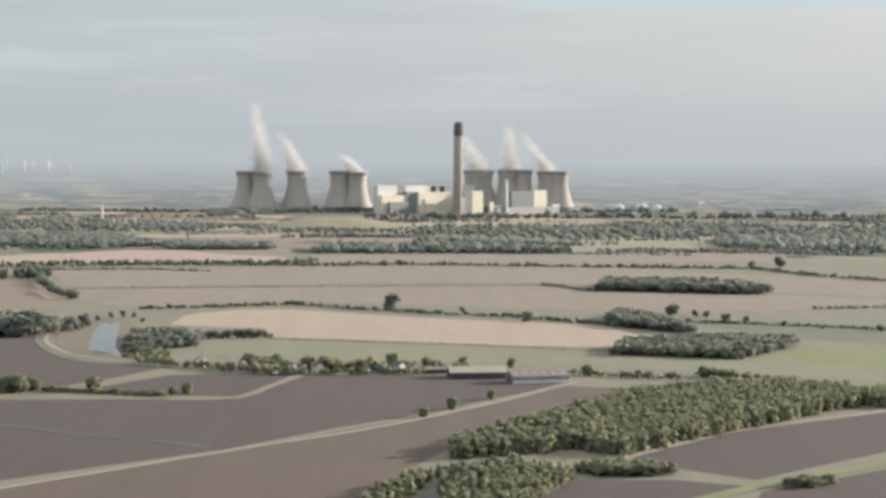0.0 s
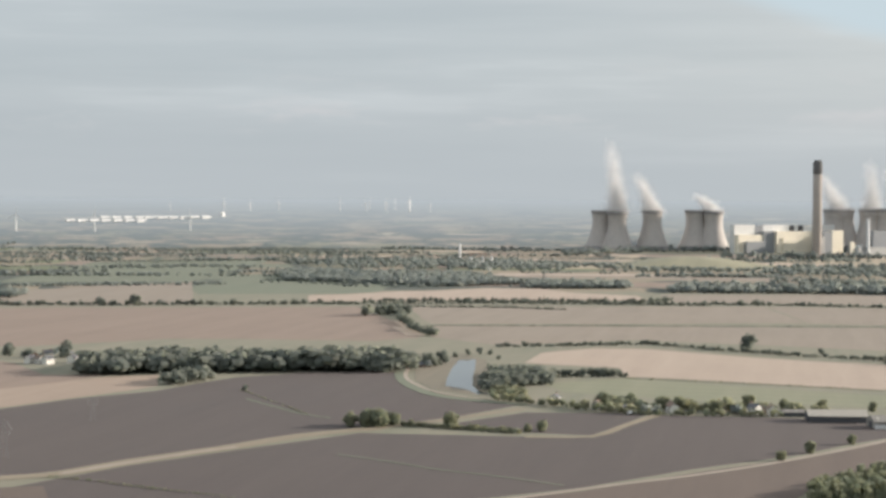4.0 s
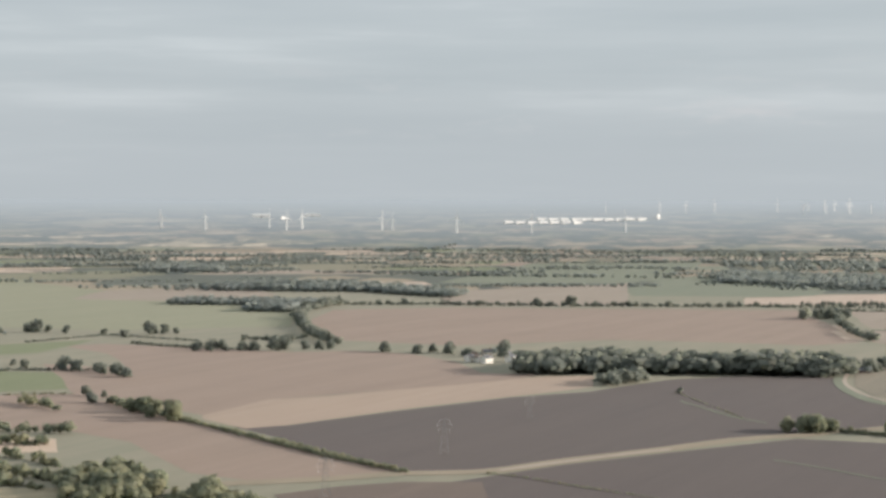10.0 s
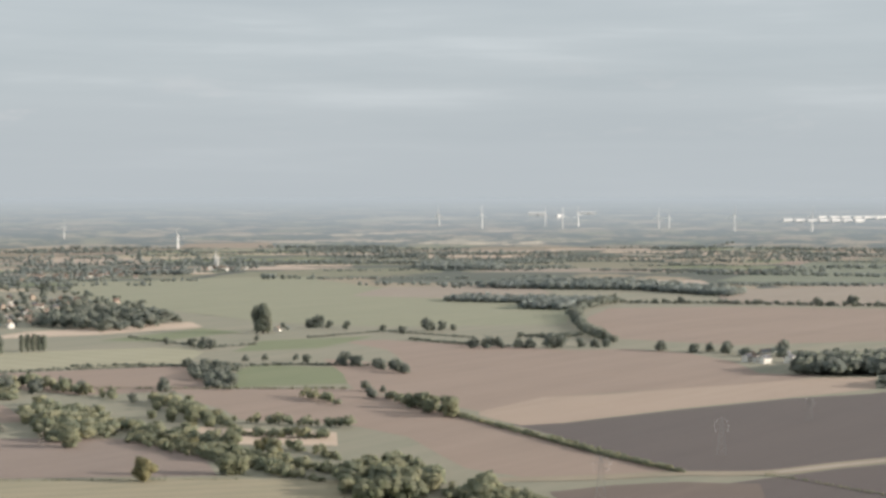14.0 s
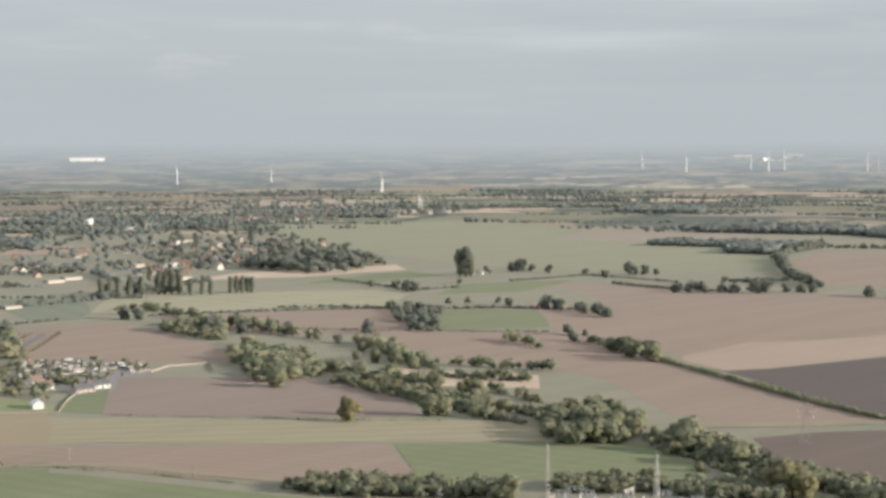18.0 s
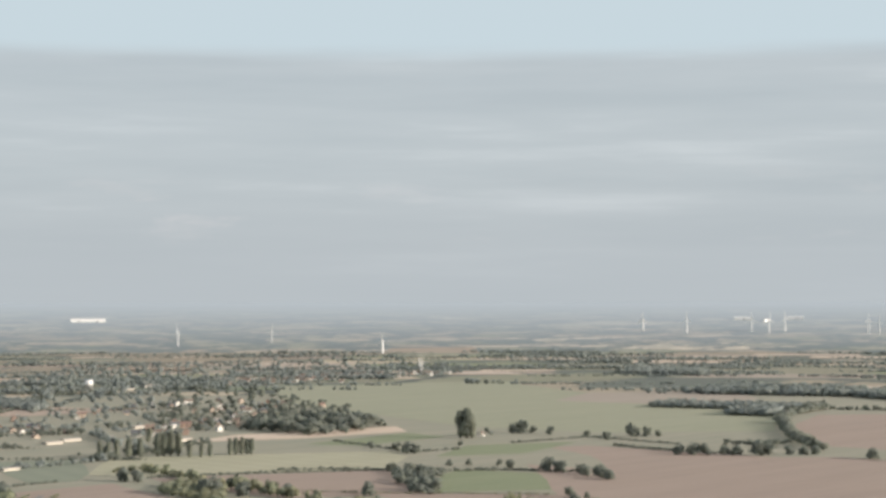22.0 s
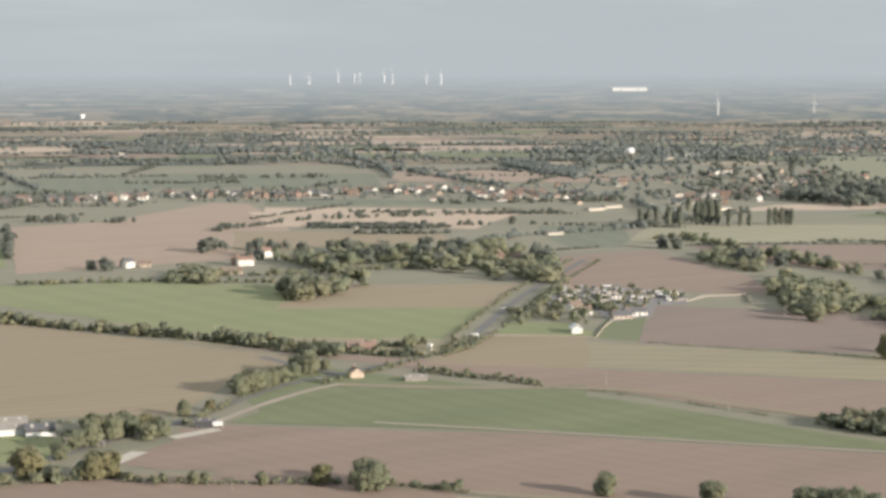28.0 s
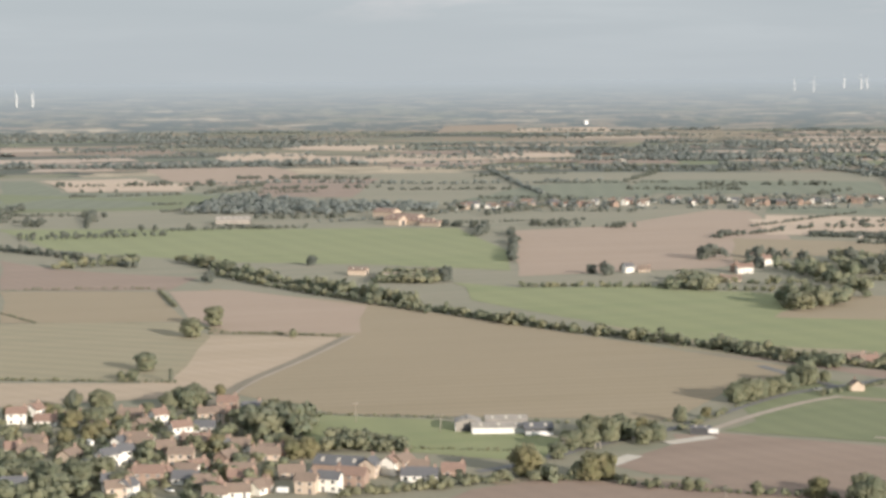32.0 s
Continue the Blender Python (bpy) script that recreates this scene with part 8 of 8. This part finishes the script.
fence([(-371, 475), (-369, 488), (-372, 502)], 1.1, ASBESTOS, "pale steel palisade round the substation", step=4.0)
fence([(-359, 482), (-339, 481), (-317, 486), (-311, 500), (-310, 527)], 1.0, PYLON, "low grey steel palisade round the substation", step=4.0)


# ---- pylons, poles and turbines ----
lattice_mast(-363.1, 485.8, 22.8, 3, 0.03)
lattice_mast(-332.6, 506.1, 20.0, 4, 0.06)
pylon(-369, 795, 19.1, 30)
pylon(-356, 651, 19.5, 30)
pylon(-385, 944, 14.0, 30)
pylon(-390, 461, 7.1, 50)
pylon(-392, 490, 5.6, 50)
pylon(-359, 2545, 22.3, 30)
pylon(-523, 2518, 18.9, 30)
pylon(-711, 2899, 20.5, 30)
pylon(-374, 2653, 18.2, 30)
pole(-317.1, 456.3, 6.0, True, 40)
pole(-292.5, 478.8, 5.7, True, 40)
pole(-290.9, 488.7, 5.4, True, 40)
pole(-266.5, 420.9, 7.6, True, 40)
pole(-248.4, 380.7, 7.3, True, 40)
pole(-231.4, 340.1, 6.9, True, 40)
pole(-210.8, 291.2, 8.5, True, 40)
pole(-310.5, 331.1, 9.1, False, 40)
pole(-307.1, 263.6, 5.7, False, 40)
pole(-312.7, 397.2, 6.8, False, 40)
pole(-267.6, 264.5, 3.9, False, 40)
pole(-302.2, 239.1, 3.7, False, 40)
pole(-497.0, 447.1, 4.6, False, 40)
pole(-561.5, 440.6, 4.9, False, 40)
pole(-552.6, 211.6, 6.0, False, 70)
pole(-632.4, 161.1, 7.4, False, 70)
pole(-766.1, 367.7, 5.3, False, 70)
pole(-680.6, 397.8, 7.3, True, 70)
pole(-604.9, 185.0, 6.4, False, 70)
pole(-478.6, 234.6, 3.7, False, 70)
pole(-559.2, 226.4, 2.7, True, 70)
pole(-668.5, 639.7, 6.4, True, 50)
turbine(-2609, 3897, 29.5, 28, 112)
turbine(-2508, 3946, 35.8, -9, 0)
turbine(-2376, 4044, 31.7, 9, 0)
turbine(-2331, 4054, 33.7, 57, 0)
turbine(-2301, 4082, 33.7, 50, 112)
turbine(-2115, 4172, 31.5, 45, 0)
turbine(-2091, 4184, 29.4, 5, 8)
turbine(-1932, 4235, 39.5, 14, 8)
turbine(-1754, 4309, 39.3, 30, 8)
turbine(-1533, 4406, 34.9, -25, 112)
turbine(-2944, 3265, 33.1, 20, 112)
turbine(-2107, 2437, 21.5, -6, 8)
turbine(-1437, 4609, 21.7, 49, 0)
turbine(-1365, 4632, 23.9, -25, 8)
turbine(-1209, 4678, 23.9, 31, 0)
turbine(-1031, 4723, 23.9, 48, 8)
turbine(-1135, 4707, 19.6, -10, 8)
turbine(-1094, 4717, 19.6, 50, 112)
turbine(-1069, 4723, 19.6, 48, 0)
turbine(-1500, 4583, 23.9, -29, 112)
turbine(-1636, 4540, 17.3, 33, 112)
turbine(-4218, 2398, 23.4, -30, 0)
turbine(-4188, 2431, 25.5, 15, 8)
turbine(-4185, 2446, 23.4, 9, 112)
turbine(-4147, 2499, 25.6, -12, 8)
turbine(-4131, 2515, 25.6, -1, 0)
turbine(-4083, 2591, 23.5, 42, 0)
turbine(-4057, 2621, 25.7, -2, 0)
turbine(-3427, 3037, 35.0, -17, 0)
turbine(-3282, 3223, 29.0, 32, 8)
turbine(-2956, 3282, 31.7, 10, 0)
turbine(-2130, 2470, 17.5, 41, 112)
turbine(-2611, 3897, 30.8, -9, 0)
turbine(-4261, 2277, 21.6, -2, 0)
turbine(-4233, 2318, 23.8, 41, 8)
turbine(-4733, 325, 29.0, 15, 0)
turbine(-4729, 365, 31.1, 15, 112)
turbine(-1140, 4682, 23.2, -9, 112)
turbine(-1085, 4697, 21.1, -29, 0)
turbine(-1025, 4711, 23.3, 53, 112)
turbine(-973, 4723, 21.2, -23, 112)


# ---- far buildings ----
for step in range(7):
    shed(-1842 + 27.9 * step, 4363 + 11.1 * step, 54, 26, 9, 7.3)
for step in range(4):
    shed(-1663 + 28.2 * step, 4460 + 10.2 * step, 52, 26, 9, 7.3)
for step in range(6):
    shed(-1773 + 28.0 * step, 4423 + 10.7 * step, 53, 26, 9, 5.9)
for step in range(2):
    shed(-1556 + 28.4 * step, 4504 + 9.7 * step, 51, 26, 9, 7.3)
shed(-2442, 4113, 30, 47, 12, 9.0)
shed(-2330, 4188, 29, 40, 10, 7.5)
shed(-2386, 4129, 68, 11, 8, 8.0)
shed(-1491, 4541, 56, 9, 8, 12.0)
shed(-3724, 2993, 51, 89, 22, 8.9)
shed(-2031, 1748, 87, 28, 8, 4.2)
shed(-2001, 1677, 88, 20, 8, 2.4)
shed(-1385, 1179, 88, 20, 8, 2.8)
shed(-1298, 1067, 89, 8, 8, 2.6)
shed(-1304, 1028, 90, 19, 8, 2.6)
shed(234, 984, 25, 24, 8, 3.1)
shed(851, 4498, -10, 84, 21, 4.2)
shed(728, 4520, -9, 68, 17, 2.8)
shed(649, 4561, 30, 21, 8, 5.7)
barn(20, 1041, 8, 33, 15, 3.6, 6.4, SHADE_WALL, PAVING, None, "wide farm shed with a pale corrugated roof")
barn(54, 1021, 14, 33, 16, 4.0, 6.6, ASBESTOS, ASBESTOS, WHITE, "large grey farm shed with a white end")
barn(-2.4, 1061.8, 6, 16, 9, 2.4, 3.6, SHADE_WALL, ASBESTOS, None, "low dark farm shed")
shed(-1225, 1086, 86, 25, 8, 3.1)
shed(-1288, 996, 90, 18, 8, 2.5)
shed(-1112, 820, 92, 15, 8, 2.1)
shed(-1250, 744, 97, 49, 12, 1.4)
shed(-3763, 1547, 106, 46, 11, 5.1)
shed(-2547, 1070, 105, 8, 8, 4.3)
shed(-4246, 1686, 106, 10, 8, 10.0)
slim_stack(-700, 3708, 0, 31, 2.6, "tall white exhaust stack of a small gas plant")
tank(-620, 3395, 3.0, 12.7)
tank(-608, 3459, 2.3, 11.9)
tank(-586, 3433, 2.3, 14.0)
tank(-598, 3341, 3.7, 8.4)
tank(-539, 3134, 3.4, 3.9)
water_tower(-2056, 1654, 14.0)
house_kinds.clear()
street([(-1400, 1232), (-1426, 1337), (-1500, 1534)], 22, 50, 18)
street([(-1555, 1175), (-1566, 1277), (-1619, 1411), (-1684, 1558)], 26, 50, 20)
street([(-1305, 1078), (-1300, 1137), (-1302, 1190)], 16, 50, 10)
street([(-2037, 1970), (-2058, 2158), (-2038, 2374)], 24, 40, 24)
street([(-1669, 524), (-1683, 563), (-1660, 673), (-1658, 765)], 7, 60, 12)
street([(-1666, 768), (-1610, 836), (-1601, 962), (-1525, 1048), (-1461, 1115)], 6, 60, 14)
street([(-1666, 1015), (-1604, 1031), (-1570, 1093)], 14, 60, 8)
street([(-1452, 972), (-1456, 1062), (-1354, 1081)], 10, 60, 18)
street([(-1357, 1222), (-1381, 1300), (-1382, 1368)], 12, 50, 22)
street([(-1505, 1381), (-1550, 1496), (-1570, 1563)], 14, 50, 22)
street([(-2069, 1960), (-2074, 2078), (-2072, 2208), (-2018, 2402)], 11, 40, 26)
street([(-1963, 1847), (-1986, 1989), (-1995, 2099)], 14, 40, 20)
street([(-1360, 1150), (-1386, 1217), (-1313, 1197)], 22, 50, 16)
street([(-103, 1055), (-87, 1056), (-61, 1067), (-28, 1072), (-7, 1067)], 20, 10, 5)
street([(-587, 1299), (-577, 1313), (-548, 1313)], 9, 20, 5)
street([(-282, 1304), (-273, 1293)], 8, 20, 3)
street([(-1073, 1298), (-1051, 1312)], 12, 30, 4)
street([(411, 2818), (516, 2917), (613, 2739)], 26, 0, 20)
houses(60, (-1098, 560, "white", "red", 0, 12, 2), (-1088, 561, "white", "red", 60, 12, 2), (-950, 657, "brick", "red", 60, 12, 2))


# ---- far country ----
far_country()
